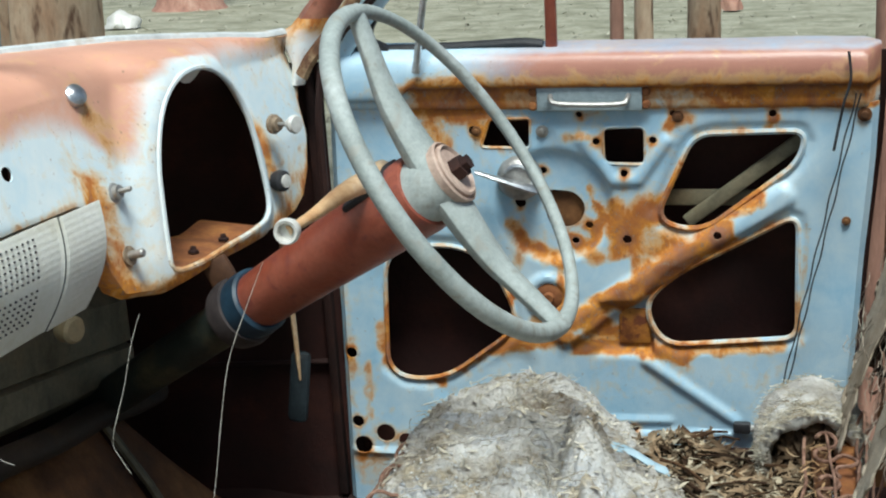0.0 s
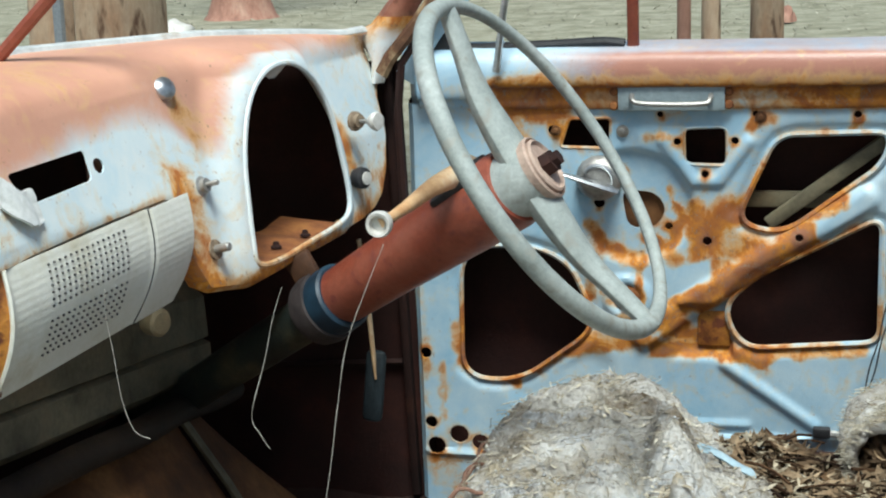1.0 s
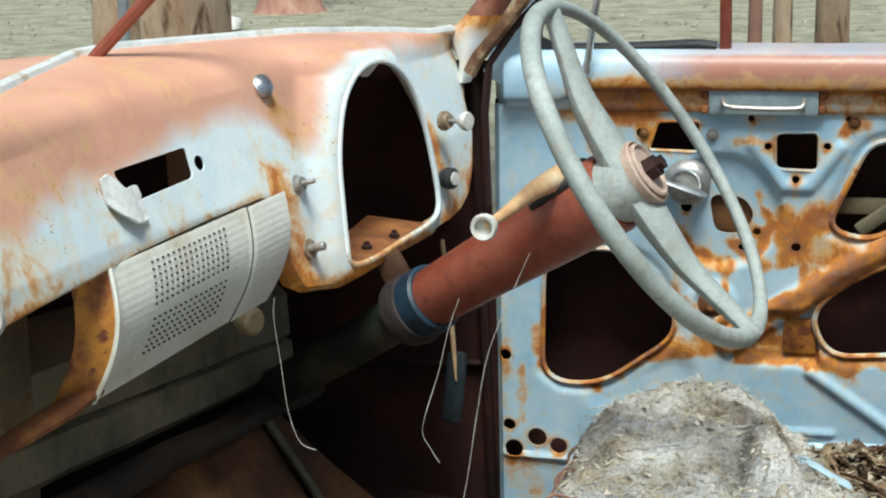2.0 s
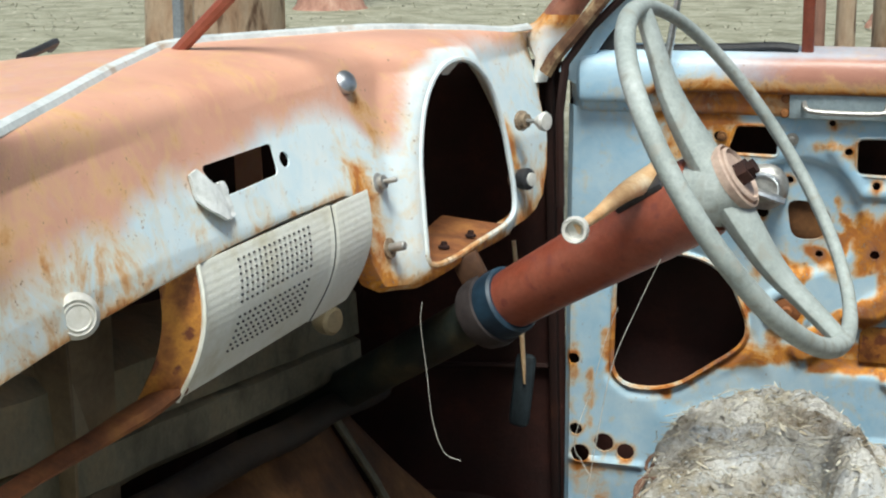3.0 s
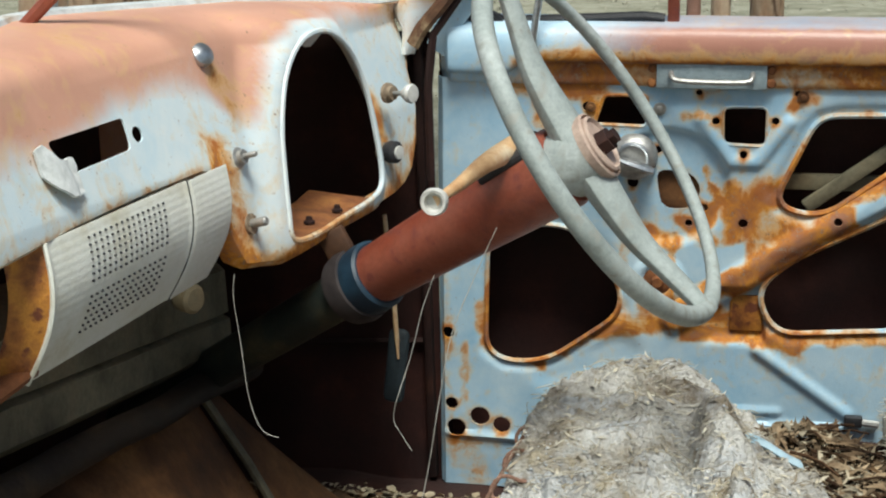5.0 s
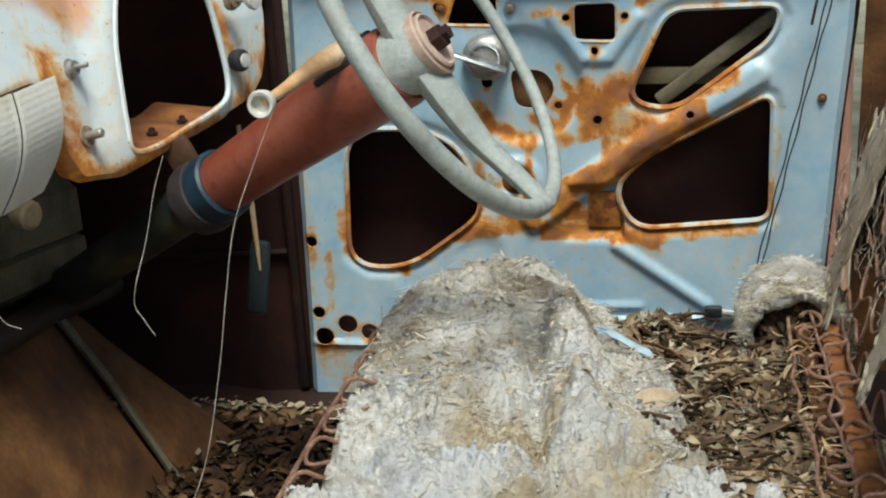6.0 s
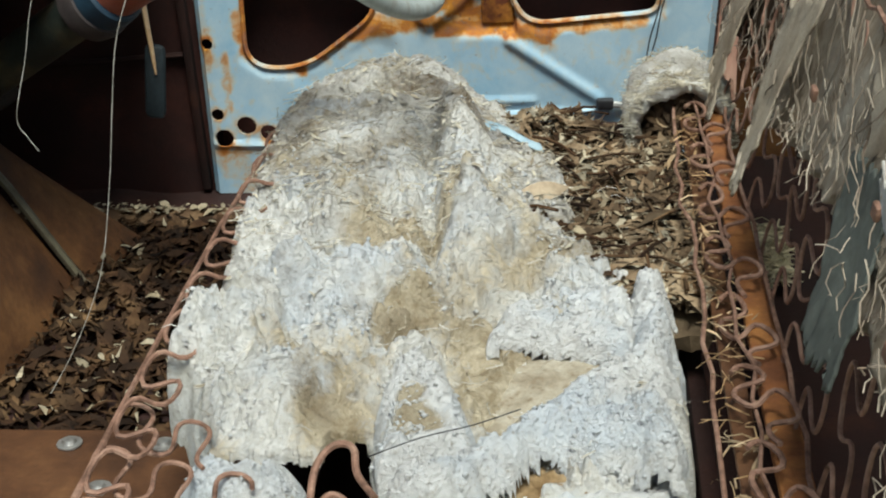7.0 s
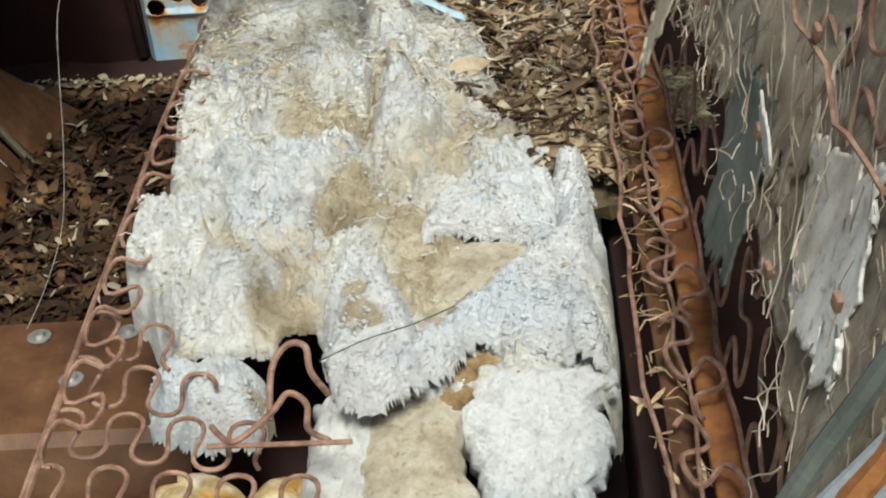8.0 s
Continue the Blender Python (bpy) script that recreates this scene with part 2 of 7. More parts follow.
M = {}
M["door"] = worn_paint("blue_enamel", (0.335, 0.545, 0.71), (0.55, 0.69, 0.77), (0.44, 0.21, 0.15), 0.38)
M["dash"] = worn_paint("dash_enamel", (0.60, 0.725, 0.785), (0.77, 0.81, 0.80), (0.68, 0.37, 0.26), 0.4)
M["rust"] = surface("bare_rust", [(0.3, (0.10, 0.036, 0.016)), (0.5, (0.24, 0.088, 0.030)), (0.7, (0.42, 0.18, 0.050))], 14, 0.85, 0.1, 0.5)
M["amber"] = surface("amber_rust", [(0.3, (0.12, 0.035, 0.012)), (0.45, (0.36, 0.13, 0.025)), (0.6, (0.56, 0.24, 0.035)), (0.76, (0.30, 0.095, 0.030))], 24, 0.6, 0.0, 0.5, mix2=(0.16, 0.045, 0.018))
# Dark red primer deepened: shade of the inner faces is in the colour
M["red_shaded"] = surface("shaded_red_primer", [(0.3, (0.014, 0.004, 0.003)), (0.52, (0.036, 0.009, 0.006)), (0.75, (0.085, 0.024, 0.014))], 6, 0.75, 0.0, 0.3)
# Rust taken near black: shade under the dash is in the colour
M["shaded_rust"] = surface("shaded_rust", [(0.3, (0.012, 0.005, 0.004)), (0.55, (0.030, 0.009, 0.006)), (0.75, (0.08, 0.026, 0.012))], 6, 0.85, 0.1, 0.4)
M["maroon"] = surface("maroon_primer", [(0.3, (0.12, 0.024, 0.015)), (0.5, (0.23, 0.054, 0.030)), (0.66, (0.29, 0.090, 0.056)), (0.8, (0.33, 0.155, 0.11))], 7, 0.40, 0.0, 0.25, mix2=(0.19, 0.050, 0.038))
M["wheel"] = surface("grey_green_plastic", [(0.24, (0.13, 0.125, 0.105)), (0.36, (0.27, 0.305, 0.29)), (0.5, (0.36, 0.40, 0.385)), (0.75, (0.48, 0.515, 0.50))], 9, 0.55, 0.0, 0.35, mix2=(0.30, 0.31, 0.28))
M["cream"] = surface("cream_enamel", [(0.3, (0.60, 0.56, 0.43)), (0.45, (0.76, 0.76, 0.68)), (0.75, (0.82, 0.83, 0.79))], 9, 0.55, 0.0, 0.12)
M["chrome"] = surface("pitted_chrome", [(0.3, (0.42, 0.44, 0.45)), (0.6, (0.58, 0.60, 0.61)), (0.8, (0.36, 0.34, 0.30))], 60, 0.32, 0.9, 0.15)
M["steel"] = surface("dull_steel", [(0.3, (0.30, 0.29, 0.27)), (0.6, (0.45, 0.44, 0.42))], 40, 0.45, 0.7, 0.3)
M["white"] = surface("white_plastic", [(0.3, (0.50, 0.48, 0.43)), (0.7, (0.66, 0.66, 0.63))], 20, 0.4, 0.0, 0.15)
M["bezel"] = surface("chalky_white", [(0.3, (0.58, 0.60, 0.58)), (0.6, (0.76, 0.78, 0.77))], 30, 0.6, 0.0, 0.4)
M["black"] = surface("black_rubber", [(0.3, (0.012, 0.012, 0.014)), (0.7, (0.035, 0.035, 0.038))], 30, 0.55, 0.0, 0.25)
M["collar"] = surface("blue_collar", [(0.3, (0.006, 0.017, 0.032)), (0.7, (0.020, 0.052, 0.085))], 20, 0.5, 0.0, 0.2)
M["wood"] = surface("ivory_lever", [(0.3, (0.50, 0.27, 0.12)), (0.5, (0.66, 0.44, 0.24)), (0.7, (0.74, 0.62, 0.45))], 16, 0.5, 0.0, 0.2)
M["tan"] = surface("tan_enamel", [(0.3, (0.035, 0.014, 0.006)), (0.5, (0.090, 0.038, 0.015)), (0.72, (0.16, 0.075, 0.030))], 9, 0.6, 0.0, 0.25)
M["olive"] = surface("olive_steel", [(0.3, (0.06, 0.052, 0.030)), (0.5, (0.19, 0.17, 0.11)), (0.75, (0.25, 0.185, 0.10))], 8, 0.7, 0.0, 0.3)
M["card"] = surface("old_fibreboard", [(0.3, (0.06, 0.036, 0.018)), (0.5, (0.15, 0.105, 0.055)), (0.75, (0.29, 0.21, 0.12))], 6, 0.8, 0.0, 0.3)
M["burnt"] = surface("burnt_brown_steel", [(0.3, (0.03, 0.012, 0.005)), (0.48, (0.115, 0.046, 0.014)), (0.68, (0.27, 0.125, 0.042))], 7, 0.75, 0.0, 0.35)

# ---- ground ----
def rolling(x, y):
    return 0.03 * noise.noise(V((x * 0.25, y * 0.25, 0)))


M["ground"] = surface("dry_litter", [(0.28, (0.12, 0.115, 0.07)), (0.45, (0.24, 0.235, 0.165)), (0.6, (0.34, 0.33, 0.25)), (0.75, (0.18, 0.175, 0.10))], 2.2, 0.9, 0.0, 0.6, fine=26.0, depth=0.02, mix2=(0.20, 0.19, 0.125))
bm = bmesh.new()
xs = [-900, -200, -60, -30] + [-20 + i for i in range(41)] + [30, 60, 200, 900]
rows = [[bm.verts.new((x, y, rolling(x, y) if max(abs(x), abs(y)) < 25 else 0.0)) for x in xs] for y in xs]
for r0, r1 in zip(rows, rows[1:]):
    for j in range(len(xs) - 1):
        bm.faces.new((r0[j], r0[j + 1], r1[j + 1], r1[j]))
ground = part("ground", bm, M["ground"], None)
tagged(ground, "pale dry ground with sparse grass and leaf litter", "ground", kind="structure")

# ---- driver's door: x along it, y outward, z up from its middle ----
DOOR = pose(0, 0, 0.68, 7, 0, 0)
door = thing("door_1", DOOR, "pale blue truck door stripped to rusty inner panel, closed", "door", kind="structure")

HOLES = {
    "front": rounded([(0.118, 0.195), (0.108, -0.045), (0.205, -0.050), (0.345, 0.055), (0.300, 0.165), (0.245, 0.195)], [0.06, 0.07, 0.06, 0.05, 0.06, 0.04], 6),
    "upper": rounded([(0.628, 0.385), (0.800, 0.390), (0.788, 0.338), (0.640, 0.222), (0.565, 0.240)], [0.03, 0.03, 0.03, 0.04, 0.04], 6),
    "lower": rounded([(0.790, 0.255), (0.792, 0.043), (0.575, 0.024), (0.545, 0.100), (0.600, 0.152)], [0.03, 0.025, 0.06, 0.04, 0.03], 6),
    "lock": rounded([(0.306, 0.411), (0.373, 0.412), (0.371, 0.362), (0.290, 0.364)], 0.008, 4),
    "square": rounded([(0.486, 0.396), (0.553, 0.398), (0.553, 0.335), (0.487, 0.337)], 0.012, 4),
    "gear": rounded([(0.385, 0.292), (0.440, 0.288), (0.458, 0.262), (0.442, 0.228), (0.395, 0.226)], 0.02, 4),
}
SMALL = [((0.522, 0.210), 0.0075), ((0.665, 0.221), 0.0065), ((0.350, 0.269), 0.009), ((0.389, 0.323), 0.006), ((0.461, 0.231), 0.0065), ((0.438, 0.204), 0.006),
         ((0.565, 0.376), 0.006), ((0.476, 0.374), 0.006), ((0.519, 0.322), 0.006), ((0.596, 0.419), 0.005), ((0.748, 0.418), 0.006), ((0.450, 0.418), 0.005),
         ((0.056, -0.175), 0.016), ((0.097, -0.152), 0.017), ((0.134, -0.166), 0.015), ((0.047, -0.001), 0.010), ((0.049, -0.131), 0.011), ((0.518, 0.069), 0.006),
         ((0.517, 0.040), 0.006), ((0.280, 0.392), 0.008), ((0.380, 0.457), 0.005), ((0.530, -0.126), 0.006)]


def door_relief(x, h):
    """How far the pressing stands out into the cab."""
    p = (x, h)
    r = 0.0
    d = near_line(p, (0.42, 0.045), (0.76, 0.283))
    r += 0.010 * (1 - sstep(0.012, 0.030, d))
    d = math.hypot(x - 0.405, h - 0.265)
    r -= 0.010 * (1 - sstep(0.085, 0.100, d)) * (1 - sstep(0.015, 0.04, h - 0.34))
    d = min(near_line(p, (0.455, 0.375), (0.500, 0.310)), near_line(p, (0.500, 0.310), (0.540, 0.310)), near_line(p, (0.540, 0.310), (0.585, 0.375)))
    r += 0.006 * (1 - sstep(0.004, 0.014, d))
    d = near_line(p, (0.551, -0.003), (0.694, -0.106))
    r += 0.006 * (1 - sstep(0.003, 0.014, d))
    d = near_line(p, (0.30, -0.150), (0.690, -0.131))
    r += 0.006 * (1 - sstep(0.003, 0.010, d))
    d = near_line(p, (0.300, -0.118), (0.585, -0.110))
    r += 0.004 * (1 - sstep(0.003, 0.010, d))
    d = near_line(p, (0.04, -0.187), (0.16, -0.190))
    r += 0.005 * (1 - sstep(0.003, 0.008, d))
    d = abs(math.hypot(x - 0.392, h - 0.109) - 0.032)
    r += 0.006 * (1 - sstep(0.004, 0.012, d))
    d = near_line(p, (0.22, -0.06), (0.33, -0.02))
    r -= 0.006 * (1 - sstep(0.01, 0.05, d))
    for k in ("front", "upper", "lower"):
        d = near_loop(p, HOLES[k][::3])
        r -= 0.006 * (1 - sstep(0.004, 0.022, d))
    r -= 0.012 * (1 - sstep(0.055, 0.075, max(abs(x - 0.535) * 0.75, abs(h - 0.055)) + 0.02)) * (1 if x < 0.56 else 0)
    r += 0.0022 * noise.noise(V((x * 9, h * 9, 3)))
    r *= sstep(0.02, 0.05, x) * (1 - sstep(0.40, 0.425, h))
    return r


def door_side(h):
    return table([(-0.29, 0.024), (0.0, 0.031), (0.3, 0.038), (0.5, 0.044)], h)[0], table([(-0.29, 0.865), (0.0, 0.882), (0.2, 0.893), (0.35, 0.904), (0.5, 0.908)], h)[0]


RUSTY = (((0.436, 0.072), (0.681, 0.226), 0.019, 0.66), ((0.523, 0.232), (0.570, 0.262), 0.030, 0.56), ((0.634, 0.242), (0.727, 0.278), 0.015, 0.55), ((0.505, 0.262), (0.506, 0.182), 0.018, 0.52),
         ((0.545, 0.205), (0.600, 0.200), 0.030, 0.50), ((0.462, 0.292), (0.486, 0.245), 0.008, 0.52), ((0.486, 0.245), (0.455, 0.192), 0.010, 0.54), ((0.333, 0.232), (0.356, 0.196), 0.012, 0.50),
         ((0.356, 0.196), (0.414, 0.171), 0.014, 0.56), ((0.414, 0.180), (0.414, 0.082), 0.009, 0.54), ((0.430, 0.205), (0.470, 0.178), 0.016, 0.46), ((0.511, 0.103), (0.570, 0.136), 0.018, 0.58),
         ((0.435, 0.026), (0.602, 0.012), 0.016, 0.60), ((0.602, 0.014), (0.765, 0.028), 0.013, 0.52), ((0.461, 0.062), (0.552, 0.022), 0.022, 0.62), ((0.282, 0.018), (0.410, 0.036), 0.020, 0.56),
         ((0.282, 0.018), (0.236, -0.022), 0.015, 0.52), ((0.375, 0.062), (0.405, 0.080), 0.014, 0.46), ((0.345, 0.175), (0.330, 0.105), 0.010, 0.40), ((0.350, 0.118), (0.372, 0.098), 0.009, 0.44),
         ((0.160, 0.430), (0.290, 0.424), 0.020, 0.50), ((0.212, 0.415), (0.222, 0.362), 0.022, 0.46), ((0.272, 0.418), (0.300, 0.388), 0.018, 0.42), ((0.430, 0.386), (0.462, 0.384), 0.010, 0.40),
         ((0.100, 0.048), (0.110, -0.020), 0.011, 0.46), ((0.070, -0.02), (0.075, -0.12), 0.007, 0.30), ((0.05, -0.20), (0.12, -0.205), 0.012, 0.34), ((0.06, -0.215), (0.09, -0.27), 0.030, 0.30),
         ((0.193, -0.048), (0.197, -0.052), 0.010, 0.50), ((0.88, 0.42), (0.90, 0.30), 0.014, 0.28), ((0.05, 0.18), (0.04, -0.10), 0.008, 0.24), ((0.797, 0.03), (0.800, 0.24), 0.006, 0.36),
         ((0.590, 0.400), (0.620, 0.412), 0.012, 0.40), ((0.745, 0.395), (0.752, 0.415), 0.008, 0.36), ((0.540, 0.170), (0.610, 0.160), 0.014, 0.50), ((0.380, 0.120), (0.420, 0.060), 0.012, 0.46))
CLEAN = (((0.448, 0.127), (0.512, 0.160), 0.016, 0.75), ((0.362, 0.146), (0.372, 0.130), 0.020, 0.45), ((0.491, 0.074), (0.497, 0.058), 0.007, 0.50), ((0.410, -0.013), (0.414, -0.030), 0.014, 0.50),
         ((0.699, 0.232), (0.760, 0.272), 0.010, 0.60), ((0.425, 0.150), (0.440, 0.140), 0.010, 0.40), ((0.520, 0.002), (0.530, -0.002), 0.010, 0.35), ((0.640, 0.000), (0.655, 0.000), 0.008, 0.35))


def door_wear(x, h):
    """Rust on the panel: flowing patches round the pressed middle, edges of the openings, screws."""
    p = (x + 0.010 * noise.noise(V((x * 22, h * 22, 0))) + 0.004 * noise.noise(V((x * 60, h * 60, 0))), h + 0.010 * noise.noise(V((x * 22, h * 22, 5))) + 0.004 * noise.noise(V((x * 60, h * 60, 5))))
    w = 0.02
    for a, b, r, k in RUSTY:
        w = max(w, 0.02 + 0.96 * k * math.exp(-(near_line(p, a, b) / r) ** 4)) + 0.09 * k * math.exp(-(near_line(p, a, b) / (2.4 * r)) ** 2)
    for a, b, r, k in CLEAN:
        w -= k * math.exp(-(near_line(p, a, b) / r) ** 2)
    w += 0.55 * math.exp(-((h - 0.432) / 0.006) ** 2) * sstep(0.35, 0.4, x)
    for k in ("front", "upper", "lower", "square", "lock", "gear"):
        d = near_loop(p, HOLES[k][::3])
        w += 0.20 * math.exp(-(d / 0.007) ** 2)
    for c, r in SMALL:
        d = math.hypot(x - c[0], h - c[1])
        if d < 0.04:
            w += 0.30 * math.exp(-((d - r) / 0.006) ** 2) + 0.18 * math.exp(-(near_line(p, c, (c[0], c[1] - 0.03)) / 0.006) ** 2)
    w -= 0.30 * sstep(0.76, 0.83, x) * (1 - sstep(0.38, 0.42, h)) * sstep(-0.02, 0.06, h)
    return min(1.0, w)


bm = bmesh.new()
NX, NH = 176, 142
grid = []
for i in range(NX + 1):
    col = []
    for j in range(NH + 1):
        h = lerp(-0.285, 0.434, j / NH)
        a, b = door_side(h)
        x = lerp(a, b, i / NX)
        y = -door_relief(x, h)
        edge = min(i, NX - i) / NX
        col.append(V((x, y + 0.012 * (1 - sstep(0.0, 0.012, edge)), h)))
    grid.append(col)
bm = shell(grid, 0.0025)
lift = lambda u, v, w: V((u, w, v))
bm = cut(bm, list(HOLES.values()) + [circle(c, r, 12) for c, r in SMALL], lift, -0.05, 0.05)
inner = part("inner_panel", bm, M["door"], door, "pale blue pressed panel, rusted round its openings", False)
inv = DOOR.inverted()


def on_door(f):
    def g(p):
        q = inv @ p
        return f(q.x, q.z)
    return g


wear(inner, on_door(door_wear))
wear(inner, lambda p: 0.0, "primer")

# folded lips round the openings
for k, r in (("front", 0.0045), ("upper", 0.005), ("lower", 0.005), ("square", 0.003), ("lock", 0.003)):
    bm = bmesh.new()
    loop = HOLES[k]
    tube(bm, [V((p[0], 0.004 - (0.0025 if k in ("square", "lock") else 0.0), p[1])) for p in loop], r, 6, True)
    lip = part("lip", bm, M["door"], door, "", False)
    wear(lip, on_door(lambda x, h: door_wear(x, h) + 0.13))
    wear(lip, lambda p: 0.0, "primer")

# sill: a rolled garnish along the top
prof = [(0.002, 0.430), (-0.005, 0.433), (-0.006, 0.464), (-0.015, 0.467), (-0.020, 0.473), (-0.021, 0.490), (-0.015, 0.508), (-0.003, 0.518), (0.012, 0.5215), (0.055, 0.521), (0.068, 0.512), (0.072, 0.44)]
prof = [V((0, p[0], p[1])) for p in prof]
prof = spline(prof, 3)
bm = bmesh.new()
grid = []
for i in range(121):
    x = lerp(0.046, 0.905, i / 120)
    end = sstep(0.0, 0.03, min(x - 0.046, 0.905 - x) + 0.006)
    sag = 0.0016 * noise.noise(V((x * 7, 0, 1)))
    drop = -0.020 * (1 - sstep(0.15, 0.19, x))
    grid.append([V((x, lerp(0.03, p.y, end) + sag, p.z + sag + (drop * sstep(0.43, 0.47, p.z) * (1 - sstep(0.47, 0.50, p.z))))) for p in prof])
bm = shell(list(reversed(grid)), 0.002)
sill = part("sill", bm, M["door"], door, "rusty window sill with worn primer", False)


def sill_wear(x, h):
    w = 0.10 + 0.16 * sstep(0.16, 0.22, x)
    if h < 0.468:
        w += 0.50 * sstep(0.14, 0.22, x) * (0.55 + 0.9 * noise.noise(V((x * 6, 0, 4))) + 0.25 * (x > 0.8))
    w += 0.35 * math.exp(-((h - 0.467) / 0.006) ** 2) * sstep(0.15, 0.2, x)
    w += 0.12 * math.exp(-((h - 0.485) / 0.01) ** 2) * sstep(0.15, 0.3, x)
    w -= 0.25 * sstep(0.478, 0.490, h)
    w += 0.30 * math.exp(-(near_line((x, h), (0.19, 0.475), (0.30, 0.485)) / 0.014) ** 2)
    return min(1.0, w)


wear(sill, on_door(sill_wear))
wear(sill, on_door(lambda x, h: sstep(0.17, 0.45, x) * (1.0 if h > 0.468 else 0.25) * (1 - 0.5 * sstep(0.514, 0.5215, h))), "primer")

# outer skin and shut faces, their colours darkened for the shade inside the door
bm = bmesh.new()
grid = []
for i in range(31):
    col = []
    for j in range(31):
        h = lerp(-0.30, 0.50, j / 30)
        a, b = door_side(h)
        col.append(V((lerp(a - 0.012, b + 0.015, i / 30), 0.105 - 0.03 * ((h - 0.05) / 0.4) ** 2, h)))
    grid.append(col)
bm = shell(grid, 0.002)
skin = part("outer_skin", bm, M["red_shaded"], door, "rusty inside of the outer skin, shade put into its colour", False)
bm = bmesh.new()
for x0, x1 in ((0.0, 0.0), (1.0, 1.0)):
    g = []
    for j in range(13):
        h = lerp(-0.29, 0.44, j / 12)
        a, b = door_side(h)
        x = (a + 0.001, b - 0.001)[int(x0)]
        g.append([V((x, y, h)) for y in (0.012, 0.05, 0.095)])
    shell(g, 0.002, bm)
g = [[V((lerp(0.03, 0.86, i / 10), y, -0.285)) for y in (0.010, 0.05, 0.10)] for i in range(11)]
shell(g, 0.002, bm)
edge = part("shut_face", bm, M["shaded_rust"], door, "", False)

# braces and regulator seen through the openings
bm = bmesh.new()
box(bm, (0.22, 0.012, 0.026), Matrix.Translation((0.655, 0.045, 0.268)), 0.003)
part("cross_brace", bm, M["olive"], door, "dull olive steel brace", False)
bm = bmesh.new()
box(bm, (0.24, 0.012, 0.022), Matrix.Translation((0.71, 0.03, 0.305)) @ pose(0, 0, 0, 0, -38, 0), 0.003)
part("guide_channel", bm, M["olive"], door, "", False)

# hardware
plate_m = Matrix.Translation((0.468, -0.012, 0.446))
bm = bmesh.new()
box(bm, (0.164, 0.006, 0.038), plate_m, 0.002)
plate = part("handle_plate", bm, surface("grey_blue_plate", [(0.3, (0.26, 0.33, 0.36)), (0.7, (0.36, 0.43, 0.45))], 25, 0.45, 0.0, 0.2), door, "grey-blue pressed plate", False)
bm = bmesh.new()
tube(bm, spline([(0.408, -0.015, 0.452), (0.410, -0.030, 0.450), (0.420, -0.036, 0.445), (0.468, -0.037, 0.443), (0.520, -0.036, 0.444), (0.528, -0.030, 0.449), (0.529, -0.014, 0.452)], 4), 0.0042, 8)
part("pull_handle", bm, M["steel"], door, "chrome pull handle", False)
for c in ((0.380, 0.457), (0.379, 0.434), (0.556, 0.457), (0.556, 0.436)):
    bm = bmesh.new()
    lathe(bm, [(0.0, 0.004), (0.005, 0.0035), (0.0075, 0.0), (0.0, -0.002)], aim((c[0], -0.010, c[1]), (0, -1, 0)), 10)
    part("plate_screw", bm, M["rust"], door, "", False)
for c, r in (((0.391, 0.391), 0.010), ((0.884, 0.416), 0.011), ((0.862, 0.245), 0.007), ((0.604, 0.414), 0.009), ((0.285, 0.392), 0.008)):
    bm = bmesh.new()
    lathe(bm, [(0.0, 0.005), (r * 0.45, 0.0045), (r * 0.55, 0.001), (r, 0.001), (r * 1.02, -0.003), (0, -0.003)], aim((c[0], -0.002, c[1]), (0, -1, 0)), 14)
    part("bolt_head", bm, M["steel"] if r == 0.010 else M["burnt"], door, "", False)

# window crank
bm = bmesh.new()
lathe(bm, [(0.0, 0.010), (0.020, 0.010), (0.029, 0.007), (0.033, 0.001), (0.035, -0.002), (0.037, -0.006), (0.037, -0.014), (0.0, -0.014)], aim((0.352, -0.010, 0.314), (0, -1, 0)), 28)
crank = part("window_crank", bm, M["steel"], door, "dull chrome window crank", False)
bm = bmesh.new()
tube(bm, [(0.286, -0.036, 0.334), (0.310, -0.037, 0.327), (0.340, -0.034, 0.316), (0.372, -0.028, 0.304), (0.384, -0.026, 0.299)], [0.0055, 0.0065, 0.009, 0.011, 0.008], 8, flat=0.6)
part("crank_arm", bm, M["chrome"], crank, "", False)
bm = bmesh.new()
tube(bm, [(0.352 + 0.024 * math.cos(a), -0.021, 0.316 + 0.024 * math.sin(a)) for a in [lerp(-0.3, 2.6, k / 12) for k in range(13)]], 0.003, 6)
part("crank_rim", bm, M["chrome"], crank, "", False)
bm = bmesh.new()
box(bm, (0.11, 0.004, 0.10), Matrix.Translation((0.420, 0.022, 0.258)), 0.002)
part("regulator_plate", bm, M["burnt"], door, "rusty window regulator plate", False)
bm = bmesh.new()
lathe(bm, [(0.0, 0.012), (0.008, 0.012), (0.010, 0.004), (0.018, 0.003), (0.024, 0.0), (0.0, -0.004)], aim((0.392, -0.001, 0.109), (0, -1, 0)), 18)
part("latch_spindle", bm, M["rust"], door, "rusty latch spindle", False)
bm = bmesh.new()
box(bm, (0.052, 0.006, 0.062), Matrix.Translation((0.532, 0.010, 0.056)), 0.004)
part("check_bracket", bm, M["amber"], door, "amber-rusted check bracket", False)
bm = bmesh.new()
box(bm, (0.028, 0.014, 0.018), Matrix.Translation((0.706, -0.012, -0.112)), 0.003)
part("rubber_stop", bm, M["black"], door, "black rubber stop", False)
bm = bmesh.new()
tube(bm, [(0.715, -0.012, -0.113), (0.745, -0.010, -0.117)], 0.006, 8)
part("stop_rod", bm, M["steel"], door, "", False)
